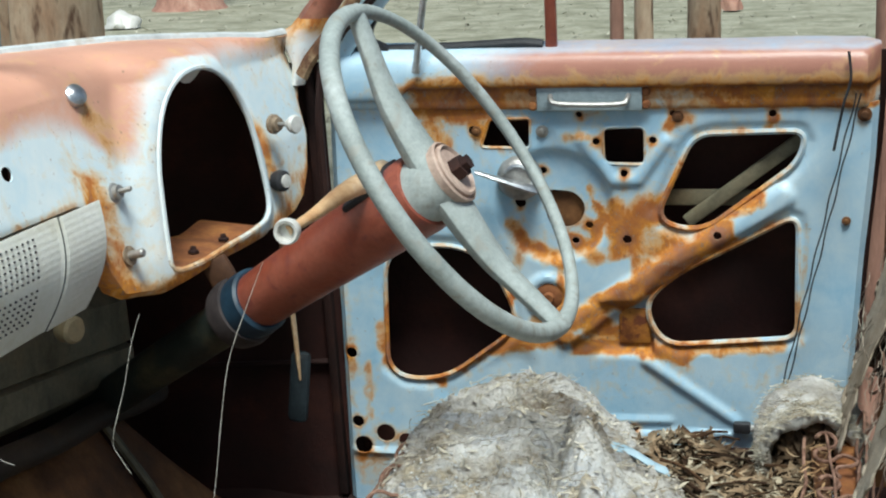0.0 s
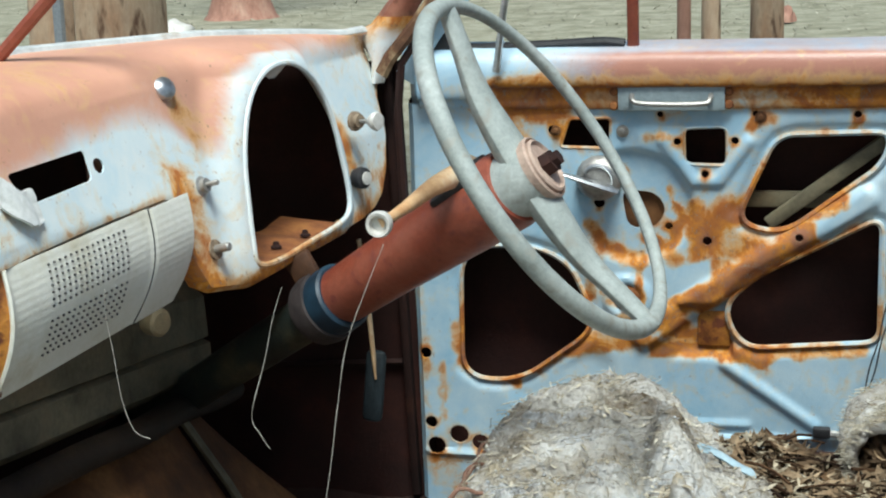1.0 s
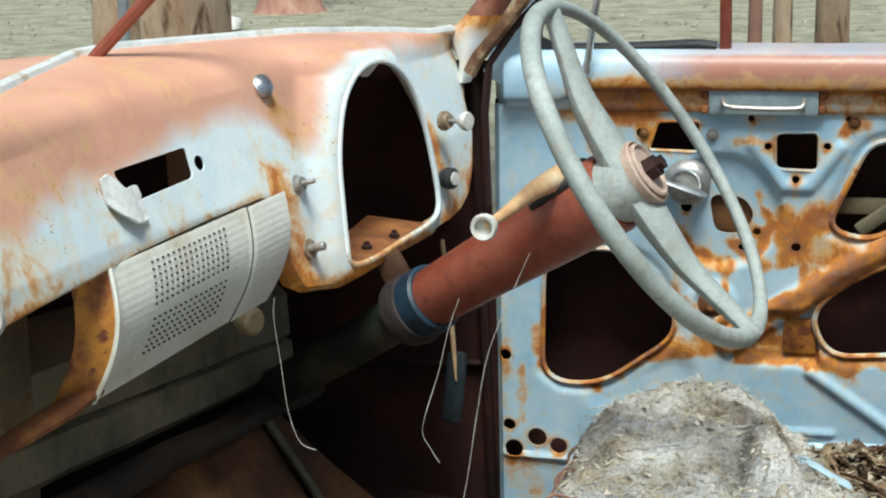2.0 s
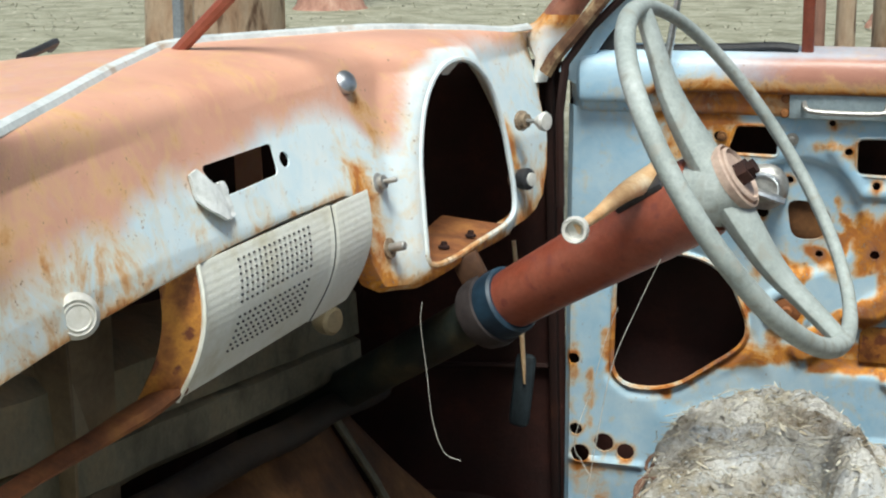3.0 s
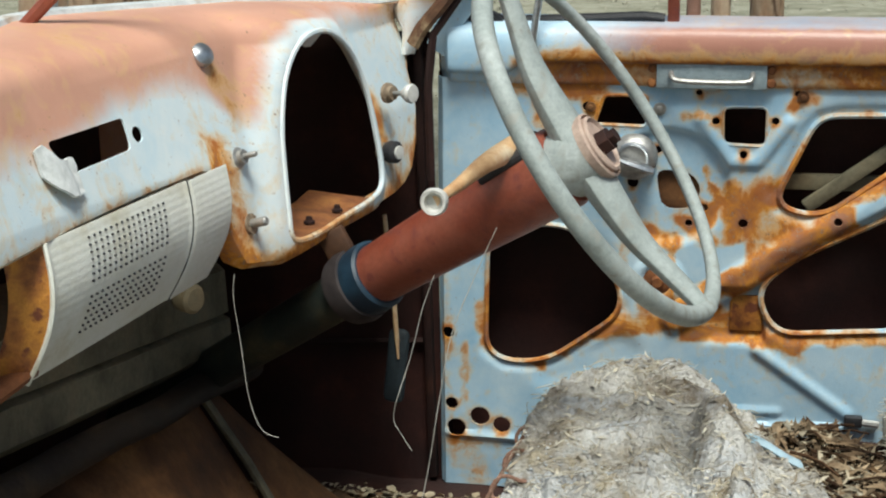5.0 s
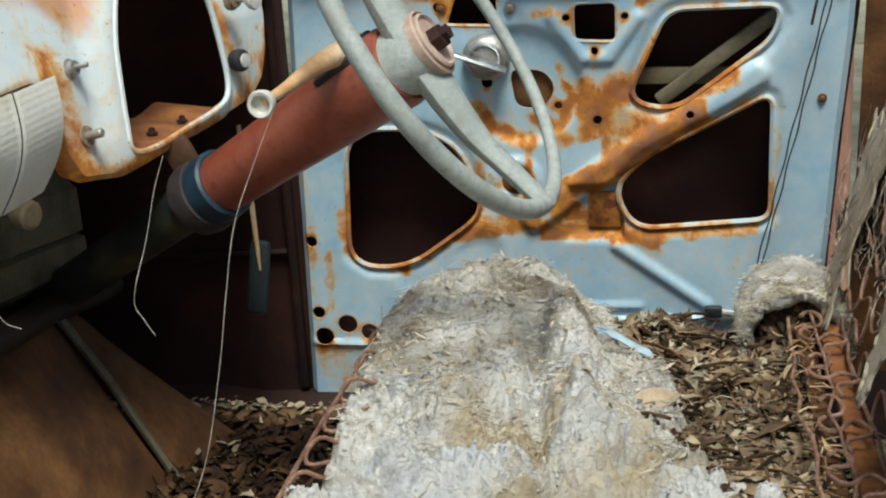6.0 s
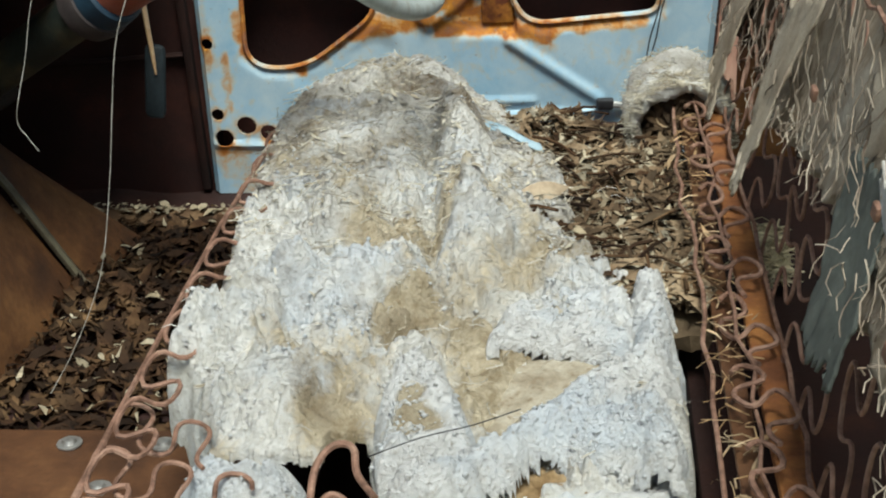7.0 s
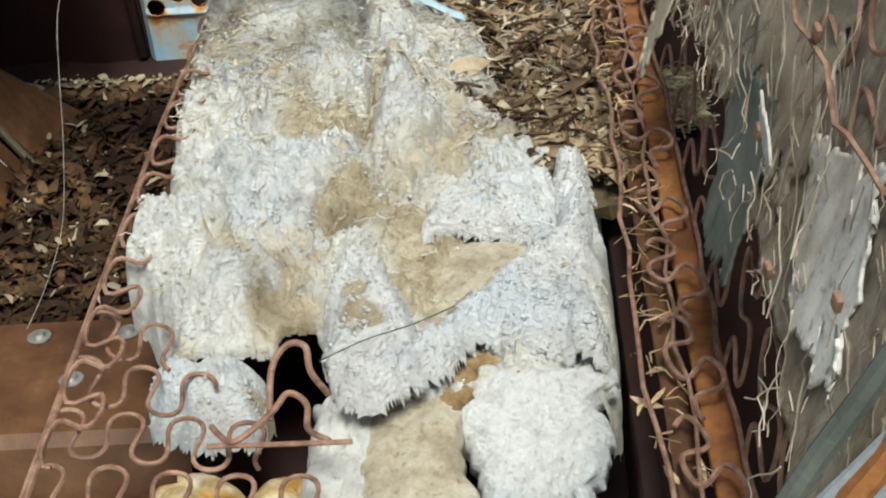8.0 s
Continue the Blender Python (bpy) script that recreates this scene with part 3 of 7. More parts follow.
# window channel, quarter frame, division bar
bm = bmesh.new()
tube(bm, spline([(0.11, 0.02, 0.522), (0.20, 0.018, 0.524), (0.30, 0.018, 0.528), (0.36, 0.018, 0.531), (0.395, 0.018, 0.528)], 4), 0.0085, 8, flat=0.8)
part("weather_strip", bm, M["black"], door, "cracked black rubber strip", False)
bm = bmesh.new()
box(bm, (0.018, 0.014, 0.34), Matrix.Translation((0.408, 0.02, 0.685)), 0.003)
part("division_bar", bm, M["maroon"], door, "red-brown window division bar", False)
g = []
for x, h in ((0.046, 0.478), (0.060, 0.512), (0.090, 0.556), (0.130, 0.606), (0.21, 0.70), (0.36, 0.875)):
    d = V((0.75, 0, -0.62)) * 0.017
    c = V((x, -0.004, h))
    g.append([c - d + V((0, 0.02, 0)), c - d, c + V((0, -0.004, 0)), c + d, c + d + V((0, 0.02, 0))])
bm = shell(g, 0.004)
fr = part("quarter_frame", bm, M["door"], door, "pale blue quarter-window frame", False)
wear(fr, lambda p: 0.05)
wear(fr, lambda p: 0.0, "primer")
bm = bmesh.new()
prism(bm, rounded([(0.088, 0.521), (0.150, 0.521), (0.146, 0.529), (0.122, 0.541), (0.124, 0.556), (0.150, 0.602), (0.138, 0.604), (0.094, 0.545)], 0.004, 3), lambda u, v, w: V((u, w, v)), 0.004, 0.020)
bmesh.ops.recalc_face_normals(bm, faces=bm.faces)
part("rubber_corner", bm, M["black"], door, "black rubber corner of the quarter window", False)
bm = bmesh.new()
tube(bm, [(0.200, -0.035, 0.497), (0.204, -0.04, 0.515), (0.213, -0.04, 0.57), (0.235, -0.03, 0.70)], [0.007, 0.006, 0.0055, 0.0055], 8)
part("vent_rod", bm, M["chrome"], door, "", False)

# ---- dashboard ----
PLAN = [(-1.50, -0.150), (-1.20, -0.152), (-0.98, -0.140), (-0.83, -0.118), (-0.64, -0.077), (-0.52, -0.055), (-0.40, -0.030), (-0.25, 0.000), (-0.12, 0.020), (-0.06, 0.020)]
COWL = [(-1.50, -0.140, 1.218), (-1.363, -0.174, 1.225), (-1.143, -0.222, 1.235), (-0.94, -0.272, 1.243), (-0.743, -0.307, 1.252), (-0.691, -0.282, 1.255), (-0.516, -0.200, 1.253),
        (-0.419, -0.154, 1.252), (-0.313, -0.105, 1.245), (-0.222, -0.062, 1.238), (-0.150, -0.028, 1.230), (-0.06, 0.004, 1.232)]
LOW = [(-1.50, 1.035), (-1.05, 1.058), (-0.72, 1.076), (-0.695, 1.07), (-0.68, 0.985), (-0.66, 0.950), (-0.58, 0.938), (-0.46, 0.950), (-0.30, 0.955), (-0.24, 0.960), (-0.20, 0.968), (-0.165, 0.985), (-0.135, 1.02), (-0.115, 1.075), (-0.10, 1.12), (-0.06, 1.15)]
DIAL = spline([(-0.578, 0.966), (-0.582, 1.000), (-0.578, 1.045), (-0.568, 1.100), (-0.547, 1.152), (-0.520, 1.186), (-0.482, 1.209), (-0.435, 1.217), (-0.388, 1.208), (-0.345, 1.174), (-0.322, 1.122), (-0.313, 1.065), (-0.310, 1.012), (-0.322, 0.985), (-0.36, 0.974), (-0.435, 0.967), (-0.52, 0.960)], 3, True)
DIAL2 = [V((p.x, p.y)) for p in [V((q[0], q[1])) for q in DIAL]]
SLOT = rounded([(-0.972, 1.152), (-0.828, 1.157), (-0.831, 1.122), (-0.958, 1.115)], 0.008, 4)


def pod(y, z):
    p = (y, z)
    if inside(p, DIAL2[::2]):
        return 1.0
    d = near_loop(p, DIAL2[::2])
    return 1 - sstep(0.004, 0.046, d)


def dash_face(y, z):
    x = table(PLAN, y)[0] - 0.33 * (z - 1.08) * (1 if z > 1.08 else 0.45)
    b = pod(y, z)
    if b > 0:
        x = lerp(x, 0.018 + 0.196 * (y + 0.30) - 0.13 * (z - 1.02), b)
    return x + 0.0015 * noise.noise(V((y * 8, z * 8, 0)))


dashboard = thing("dashboard", (-0.10, -0.75, 0.95), "pressed-steel dashboard, faded blue-white paint over salmon primer, stripped", "dashboard")
ys = [lerp(-1.50, -0.075, i / 236) for i in range(237)]
grid = []
for y in ys:
    lo, (xc, zc) = table(LOW, y)[0], table(COWL, y)
    ztop = zc - lerp(0.046, 0.030, sstep(-0.3, -0.1, y))
    xr = dash_face(y, ztop)
    col = [V((dash_face(y, lo) - 0.030, y, lo + 0.004)), V((dash_face(y, lo) - 0.010, y, lo - 0.003)), V((dash_face(y, lo + 0.004), y, lo + 0.004))]
    for k in range(1, 43):
        z = lerp(lo + 0.004, ztop, k / 42)
        col.append(V((dash_face(y, z), y, z)))
    crown = [V((xr, y, ztop)), V((lerp(xr, xc, 0.12), y, lerp(ztop, zc, 0.50))), V((lerp(xr, xc, 0.45), y, lerp(ztop, zc, 0.86))), V((xc, y, zc))]
    col += spline(crown, 5)[1:]
    grid.append(col)
bm = shell(list(reversed(grid)), 0.002)
lift = lambda u, v, w: V((w, u, v))
holes = [DIAL2, SLOT, circle((-0.813, 1.136), 0.009, 12)]
bm = cut(bm, [[V((p[0], p[1])) for p in h] for h in holes], lift, -0.4, 0.2)
panel = part("dash_panel", bm, M["dash"], dashboard, "blue-white panel with salmon primer on top")


def dash_primer(p):
    """Salmon primer bared along the top and the near end, fading downwards."""
    y, z = p.y, p.z
    edge = table([(-1.50, 1.115), (-1.25, 1.122), (-1.10, 1.128), (-1.00, 1.140), (-0.90, 1.168), (-0.80, 1.182), (-0.70, 1.192), (-0.655, 1.175), (-0.620, 1.140), (-0.585, 1.125), (-0.56, 1.18), (-0.50, 1.222), (-0.30, 1.226), (-0.10, 1.222)], y)[0]
    n = 0.030 * noise.noise(V((y * 7, z * 7, 0))) + 0.012 * noise.noise(V((y * 22, z * 22, 3)))
    v = sstep(edge - 0.034, edge + 0.024, z + n)
    rim = near_loop((y, z), DIAL2[::2])
    if y > -0.62 and z < 1.232:
        v *= sstep(0.008, 0.030, rim + n * 0.3)
    return v * 0.95


def dash_wear(p):
    y, z = p.y, p.z
    q = (y, z)
    lo = table(LOW, y)[0]
    w = 0.05 + (0.36 if y > -0.70 else 0.20) * math.exp(-((z - lo) / (0.020 if y > -0.70 else 0.009)) ** 2)
    w += 0.34 * math.exp(-(near_line(q, (-0.668, 1.10), (-0.655, 0.96)) / 0.022) ** 2)
    w += 0.24 * math.exp(-(near_line(q, (-0.64, 1.20), (-0.62, 1.15)) / 0.02) ** 2)
    w += 0.46 * math.exp(-(near_line(q, (-0.262, 1.105), (-0.255, 1.03)) / 0.018) ** 2)
    w += 0.22 * math.exp(-(near_line(q, (-0.70, 1.115), (-0.68, 1.075)) / 0.022) ** 2)
    w += 0.16 * math.exp(-(near_line(q, (-0.95, 1.085), (-0.96, 1.105)) / 0.014) ** 2)
    w += 0.10 * math.exp(-(near_line(q, (-1.02, 1.10), (-0.99, 1.13)) / 0.03) ** 2)
    w += 0.30 * math.exp(-(near_line(q, (-0.58, 0.95), (-0.36, 0.955)) / 0.014) ** 2)
    w += 0.24 * math.exp(-(near_line(q, (-0.13, 1.23), (-0.08, 1.2)) / 0.02) ** 2)
    w += 0.10 * sstep(-1.0, -1.2, y) + 0.22 * max(0.0, noise.noise(V((y * 6, z * 6, 8))))
    w += 0.22 * sstep(-0.30, -0.22, y) * (1 - sstep(1.0, 1.10, z))
    w += 0.12 * math.exp(-(near_line(q, (-0.69, 1.085), (-1.05, 1.062)) / 0.007) ** 2)
    w += 0.26 * math.exp(-(near_line(q, (-0.690, 1.085), (-0.688, 0.96)) / 0.012) ** 2)
    w += 0.10 * math.exp(-(near_line(q, (-1.0, 1.12), (-1.4, 1.06)) / 0.05) ** 2)
    return w


wear(panel, dash_wear)
wear(panel, dash_primer, "primer")
# bright rolled rim of the dial opening, bare at the bottom
bm = bmesh.new()
tube(bm, [V((dash_face(p.x, p.y) + 0.001, p.x, p.y)) for p in DIAL2], 0.0042, 7, True)
rim = part("dial_rim", bm, M["dash"], dashboard, "rolled rim of the empty dial opening")
wear(rim, lambda p: 0.42 * (1 - sstep(0.965, 1.0, p.z)))
wear(rim, lambda p: 0.0, "primer")
# rusty dish behind the opening
bm = bmesh.new()
g = []
for i in range(17):
    y = lerp(-0.60, -0.29, i / 16)
    g.append([V((dash_face(y, 0.962) - 0.004 - d, y, 0.961 + 0.004 * math.sin(i) * (d > 0) + 0.10 * d)) for d in (0.0, 0.03, 0.06, 0.10)])
shell(list(reversed(g)), 0.002, bm)
part("dial_shelf", bm, M["rust"], dashboard, "rusty shelf under the dial opening")
for y in (-0.545, -0.48, -0.40):
    bm = bmesh.new()
    lathe(bm, [(0, 0.010), (0.004, 0.009), (0.005, 0.004), (0.008, 0.003), (0.008, 0), (0, 0)], aim((dash_face(y, 0.962) - 0.028, y, 0.966), (0, 0, 1)), 8)
    part("shelf_bolt", bm, M["shaded_rust"], dashboard)
# flake of peeling paint at the top of the opening
bm = bmesh.new()
g = [[V((dash_face(y, 1.215) - 0.004 - 0.004 * j, y, 1.216 - 0.007 * j * math.sin((y + 0.47) * 40))) for j in range(4)] for y in (-0.47, -0.455, -0.44, -0.425, -0.41)]
shell(g, 0.001, bm)
part("paint_flake", bm, M["white"], dashboard)


M["old_brass"] = surface("rust_stained_nut", [(0.3, (0.16, 0.10, 0.06)), (0.6, (0.34, 0.27, 0.19)), (0.8, (0.26, 0.13, 0.05))], 60, 0.6, 0.3, 0.4)


def switch(at, way, flange, stem, tip, name, label, mats, knob=None):
    """A threaded switch: nut and washer, stem, and a knob when it has kept one."""
    m = aim(at, way)
    bm = bmesh.new()
    lathe(bm, [(0, -0.004), (flange, -0.003), (flange, 0.002), (flange * 0.72, 0.004), (flange * 0.70, 0.010), (0, 0.010)], m, 12)
    base = part(name, bm, mats[0], dashboard, label)
    bm = bmesh.new()
    lathe(bm, [(0, 0.008), (stem, 0.008), (stem, tip), (stem * 0.7, tip + 0.002), (0, tip + 0.002)], m, 10)
    part("stem", bm, mats[1], base)
    if knob:
        bm = bmesh.new()
        lathe(bm, knob, m, 18)
        part("knob", bm, mats[2], base)
    return base


W = (0.93, -0.20, 0.25)
switch((-0.077, -0.640, 1.081), W, 0.013, 0.0035, 0.026, "switch", "rusty switch stub without a knob", (M["steel"], M["steel"]))
switch((-0.070, -0.640, 0.997), W, 0.019, 0.006, 0.030, "switch", "rusty ignition switch stub", (M["old_brass"], M["steel"]))
switch((-0.128, -0.640, 1.198), (0.75, -0.45, 0.5), 0.016, 0.006, 0.012, "warning_lamp", "small chrome-rimmed indicator lamp", (M["old_brass"], M["steel"], M["chrome"]),
       [(0.014, 0.008), (0.0155, 0.014), (0.0145, 0.022), (0.008, 0.026), (0, 0.027)])
switch((0.016, -0.256, 1.112), (0.90, -0.42, 0.05), 0.015, 0.0035, 0.034, "pull_switch", "pull switch with white knob", (M["old_brass"], M["steel"], M["white"]),
       [(0.0, 0.026), (0.006, 0.027), (0.0125, 0.036), (0.0145, 0.042), (0.0125, 0.046), (0, 0.047)])
switch((0.006, -0.256, 1.026), (0.90, -0.40, 0.05), 0.014, 0.004, 0.018, "choke_knob", "black knob with a white cap", (M["old_brass"], M["steel"], M["black"]),
       [(0.0, 0.008), (0.014, 0.009), (0.0165, 0.016), (0.016, 0.026), (0.012, 0.029), (0, 0.030)])
bm = bmesh.new()
lathe(bm, [(0.010, 0.0295), (0.010, 0.032), (0.0, 0.033)], aim((0.006, -0.256, 1.026), (0.90, -0.40, 0.05)), 14)
part("knob_cap", bm, M["white"], dashboard)
bm = bmesh.new()
lathe(bm, [(0.0, -0.01), (0.0205, -0.008), (0.0215, 0.004), (0.0205, 0.012), (0.016, 0.017), (0.0145, 0.0148), (0.013, 0.0148), (0.012, 0.017), (0.0105, 0.0158), (0, 0.0158)], aim((-0.150, -1.262, 1.066), (0.62, -0.72, 0.12)), 28)
part("cream_button", bm, M["white"], dashboard, "large cream round button")
# torn tab beside the radio slot
bm = bmesh.new()
g = []
for i in range(19):
    r = []
    for j in range(9):
        u, v = i / 18, j / 8
        y = lerp(-1.006, -0.947, u)
        top = table([(0, 1.147), (0.20, 1.153), (0.42, 1.141), (0.58, 1.133), (1.0, 1.132)], u)[0]
        low = table([(0, 1.122), (0.15, 1.111), (0.50, 1.097), (0.80, 1.093), (1.0, 1.096)], u)[0]
        z = lerp(top, low, v) + 0.0015 * noise.noise(V((u * 9, v * 9, 0)))
        r.append(V((dash_face(y, z) + 0.004 + 0.008 * math.sin(math.pi * min(1, u * 1.2)) * (0.4 + 0.6 * v) + 0.002 * noise.noise(V((u * 5, v * 5, 3))), y, z)))
    g.append(r)
shell(g, 0.004, bm)
tab = part("torn_bezel", bm, M["bezel"], dashboard, "torn white bezel")

# ---- speaker panel under the dash, ribbed and perforated ----
def grille_at(u, v):
    """u from the near end to the far end, v from the top down."""
    y = lerp(-1.030, -0.700, u)
    top, bot = lerp(1.061, 1.084, u), lerp(0.912, 0.944, u)
    z = lerp(top, bot, v)
    x = lerp(-0.141, -0.074, u) - 0.022 * v + 0.016 * math.sin(math.pi * v) - 0.008 * v * v
    return V((x, y, z))


speaker = thing("speaker_panel", (-0.12, -0.86, 0.93), "cream ribbed speaker panel with rows of punched holes", "speaker panel")
bm = bmesh.new()
g = []
NU, NV = 60, 96
for i in range(NU + 1):
    r = []
    for j in range(NV + 1):
        u, v = i / NU, j / NV
        p = grille_at(u, v)
        rib = 0.00022 * abs(math.sin(v * 17 * math.pi))
        bow = 0.010 * math.sin(math.pi * min(1, u / 0.78)) * sstep(0.3, 0.9, v)
        gap = 0.0035 * sstep(0.758, 0.766, u)
        r.append(p + V((rib - bow * 0.5 + gap, 0, -bow * 0.35)))
    g.append(r)
shell(list(reversed(g)), 0.0018, bm)
part("ribbed_panel", bm, M["cream"], speaker)
bm = bmesh.new()
tube(bm, [grille_at(0.760, v) + V((0.0016, 0, 0)) for v in [k / 16 for k in range(17)]], 0.0012, 5)
part("panel_joint", bm, M["black"], speaker, "dark joint of the end cover")
bm = bmesh.new()
for j in range(13):
    for i in range(15):
        u, v = 0.20 + 0.029 * i, 0.09 + 0.052 * j + (0.06 if j > 6 else 0.0)
        p = grille_at(u, v) + V((0.0012, 0, 0))
        bow = 0.010 * math.sin(math.pi * min(1, u / 0.78)) * sstep(0.3, 0.9, v)
        lathe(bm, [(0, 0.0006), (0.0015, 0.0006), (0.0015, -0.002)], aim(p + V((-bow * 0.5, 0, -bow * 0.35)), (1, -0.2, -0.05)), 6)
ob = part("perforation", bm, M["black"], speaker)
ob["kind"] = "stuff"
# rusty end bracket and the rail below the glove box
bm = bmesh.new()
g = [[grille_at(0.0, v) + V((-0.002 - d * 0.8, -0.002 - d * 0.45, 0.0)) for d in (0.0, 0.012, 0.026, 0.044)] for v in [k / 14 for k in range(15)]]
shell(g, 0.003, bm)
part("end_flange", bm, M["amber"], speaker, "rust-orange end flange")
bm = bmesh.new()
tube(bm, [grille_at(0, v) + V((0.002, -0.003, 0)) for v in [k / 10 for k in range(11)]], 0.003, 6)
part("end_bead", bm, M["cream"], speaker)
bm = bmesh.new()
tube(bm, [(-0.172, -1.02, 0.924), (-0.187, -1.08, 0.914), (-0.200, -1.15, 0.907), (-0.213, -1.25, 0.902), (-0.222, -1.40, 0.892), (-0.23, -1.50, 0.88)], [0.014, 0.017, 0.015, 0.014, 0.014, 0.014], 8, flat=0.55, wobble=0.25)
part("lower_rail", bm, M["rust"], speaker, "flaking rusty rail")
# glove-box pocket of old fibreboard behind
bm = bmesh.new()
g = [[V((-0.30 - 0.05 * math.sin(u * 5), lerp(-1.5, -1.02, u), lerp(0.78, 1.06, v))) for v in (0, .25, .5, .75, 1)] for u in [k / 10 for k in range(11)]]
shell(list(reversed(g)), 0.004, bm)
g = [[V((lerp(-0.36, -0.225, v), -1.13 - 0.03 * v + 0.010 * math.sin(w * 3), lerp(0.74, 1.05, w))) for w in [k / 8 for k in range(9)]] for v in (0, .3, .6, 1)]
shell(g, 0.004, bm)
part("glove_box_liner", bm, M["card"], dashboard, "sagging brown fibreboard liner")

# heater duct and dark pipes under the dash
duct = thing("heater_duct", (-0.33, -0.75, 0.84), "dirty olive steel duct slung under the dashboard", "heater duct")
bm = bmesh.new()
g = []
for i in range(33):
    y = lerp(-1.40, -0.24, i / 32)
    mid = 0.847 - 0.13 * (y + 0.905) + 0.003 * noise.noise(V((y * 9, 0, 0)))
    g.append([V((-0.25 + a + 0.004 * noise.noise(V((y * 12, b * 40, 2))), y, mid + b)) for a, b in ((-0.10, 0.105), (-0.03, 0.092), (-0.006, 0.070), (-0.002, 0.006), (-0.012, 0.000), (0.0, -0.006), (0.002, -0.048), (-0.012, -0.060), (-0.10, -0.070))])
shell(g, 0.004, bm)
part("duct_body", bm, M["olive"], duct)
bm = bmesh.new()
pts = [V((-0.232 + 0.004 * math.sin(k * 0.7), lerp(-1.40, -0.20, k / 30), 0.847 - 0.13 * (lerp(-1.40, -0.20, k / 30) + 0.905) - 0.088 + 0.004 * noise.noise(V((k * 0.3, 0, 9))))) for k in range(31)]
tube(bm, pts, 0.021, 14, wobble=0.05)
part("pipe", bm, surface("grimy_brown_pipe", [(0.3, (0.008, 0.005, 0.003)), (0.55, (0.030, 0.018, 0.009)), (0.75, (0.10, 0.065, 0.028))], 10, 0.7), duct, "grimy dark pipe below the duct")
bm = bmesh.new()
lathe(bm, [(0, 0), (0.016, 0.0), (0.018, 0.006), (0.018, 0.022), (0.014, 0.026), (0, 0.027)], aim((-0.135, -0.700, 0.918), (0.9, -0.4, 0.0)), 16)
part("vent_knob", bm, M["olive"], duct)

# ---- steering column and wheel ----
AX = V((0.822, -0.122, 0.556)).normalized()
HUB = V((0.371, -0.640, 1.113))
FOOT = V((0.055, -0.500, 0.902))
CAX = (HUB - AX * 0.050 - FOOT).normalized()
column = thing("steering_column", FOOT, "maroon-primed steering column sleeve with blue collar", "steering column")
mc = aim(FOOT, CAX)
LEN = (HUB - AX * 0.050 - FOOT).length
bm = bmesh.new()
lathe(bm, [(0.034, 0.0), (0.0385, 0.001), (0.040, 0.010), (0.043, LEN * 0.35), (0.049, LEN * 0.75), (0.051, LEN * 0.97), (0.047, LEN), (0.038, LEN + 0.003)], mc, 40)
part("sleeve", bm, M["maroon"], column, "maroon primed steel sleeve")
bm = bmesh.new()
lathe(bm, [(0.036, -0.020), (0.0465, -0.019), (0.048, -0.006), (0.047, 0.010), (0.043, 0.013), (0.036, 0.012)], mc, 40)
part("collar", bm, M["collar"], column, "faded blue clamp collar")
bm = bmesh.new()
lathe(bm, [(0.034, -0.052), (0.049, -0.050), (0.052, -0.035), (0.050, -0.020), (0.036, -0.018)], mc, 40)
part("bracket_band", bm, surface("grey_clamp", [(0.3, (0.018, 0.014, 0.015)), (0.7, (0.065, 0.052, 0.050))], 18, 0.6), column)
bm = bmesh.new()
box(bm, (0.014, 0.040, 0.050), aim(FOOT - CAX * 0.040 + V((-0.022, 0.0, 0.055)), (-0.55, 0, 1)), 0.005)
part("clamp_bracket", bm, M["tan"], column)
bm = bmesh.new()
lathe(bm, [(0.030, -0.62), (0.031, -0.30), (0.033, -0.03)], mc, 24)
part("lower_jacket", bm, surface("grimy_jacket", [(0.3, (0.006, 0.008, 0.007)), (0.52, (0.018, 0.024, 0.020)), (0.72, (0.075, 0.066, 0.036))], 12, 0.55), column, "grimy steel jacket below the collar")
# gear lever out of a slot
bm = bmesh.new()
base = V((0.256, -0.625, 1.096)) - FOOT
along = base.dot(CAX)
side = (base - CAX * along).normalized()
slot_m = aim(FOOT + CAX * (along - 0.006) + side * 0.0445, side, CAX)
box(bm, (0.056, 0.078, 0.012), slot_m, 0.005)
part("lever_slot", bm, M["black"], column)
lever = thing("gear_lever", (0.255, -0.635, 1.095), "worn ivory column gear lever with chipped white knob", "gear lever")
A, B = V((0.256, -0.625, 1.096)), V((0.213, -0.831, 1.076))
bm = bmesh.new()
pts = spline([A + V((0.010, 0.03, 0.0)), A, lerp(A, B, 0.35) + V((0, 0, 0.004)), lerp(A, B, 0.7), B], 4)
n = len(pts)
tube(bm, pts, [lerp(0.0205, 0.0060, min(1, i / (n * 0.8)) ** 0.8) for i in range(n)], 12)
part("lever_arm", bm, M["wood"], lever)
bm = bmesh.new()
lathe(bm, [(0.0, -0.018), (0.007, -0.016), (0.014, -0.006), (0.0155, 0.004), (0.0135, 0.011), (0.0105, 0.010), (0.009, 0.000), (0.0, 0.000)], aim(B, (B - A) + V((0.05, -0.02, 0.03))), 18)
part("knob", bm, M["white"], lever, "chipped translucent white knob")

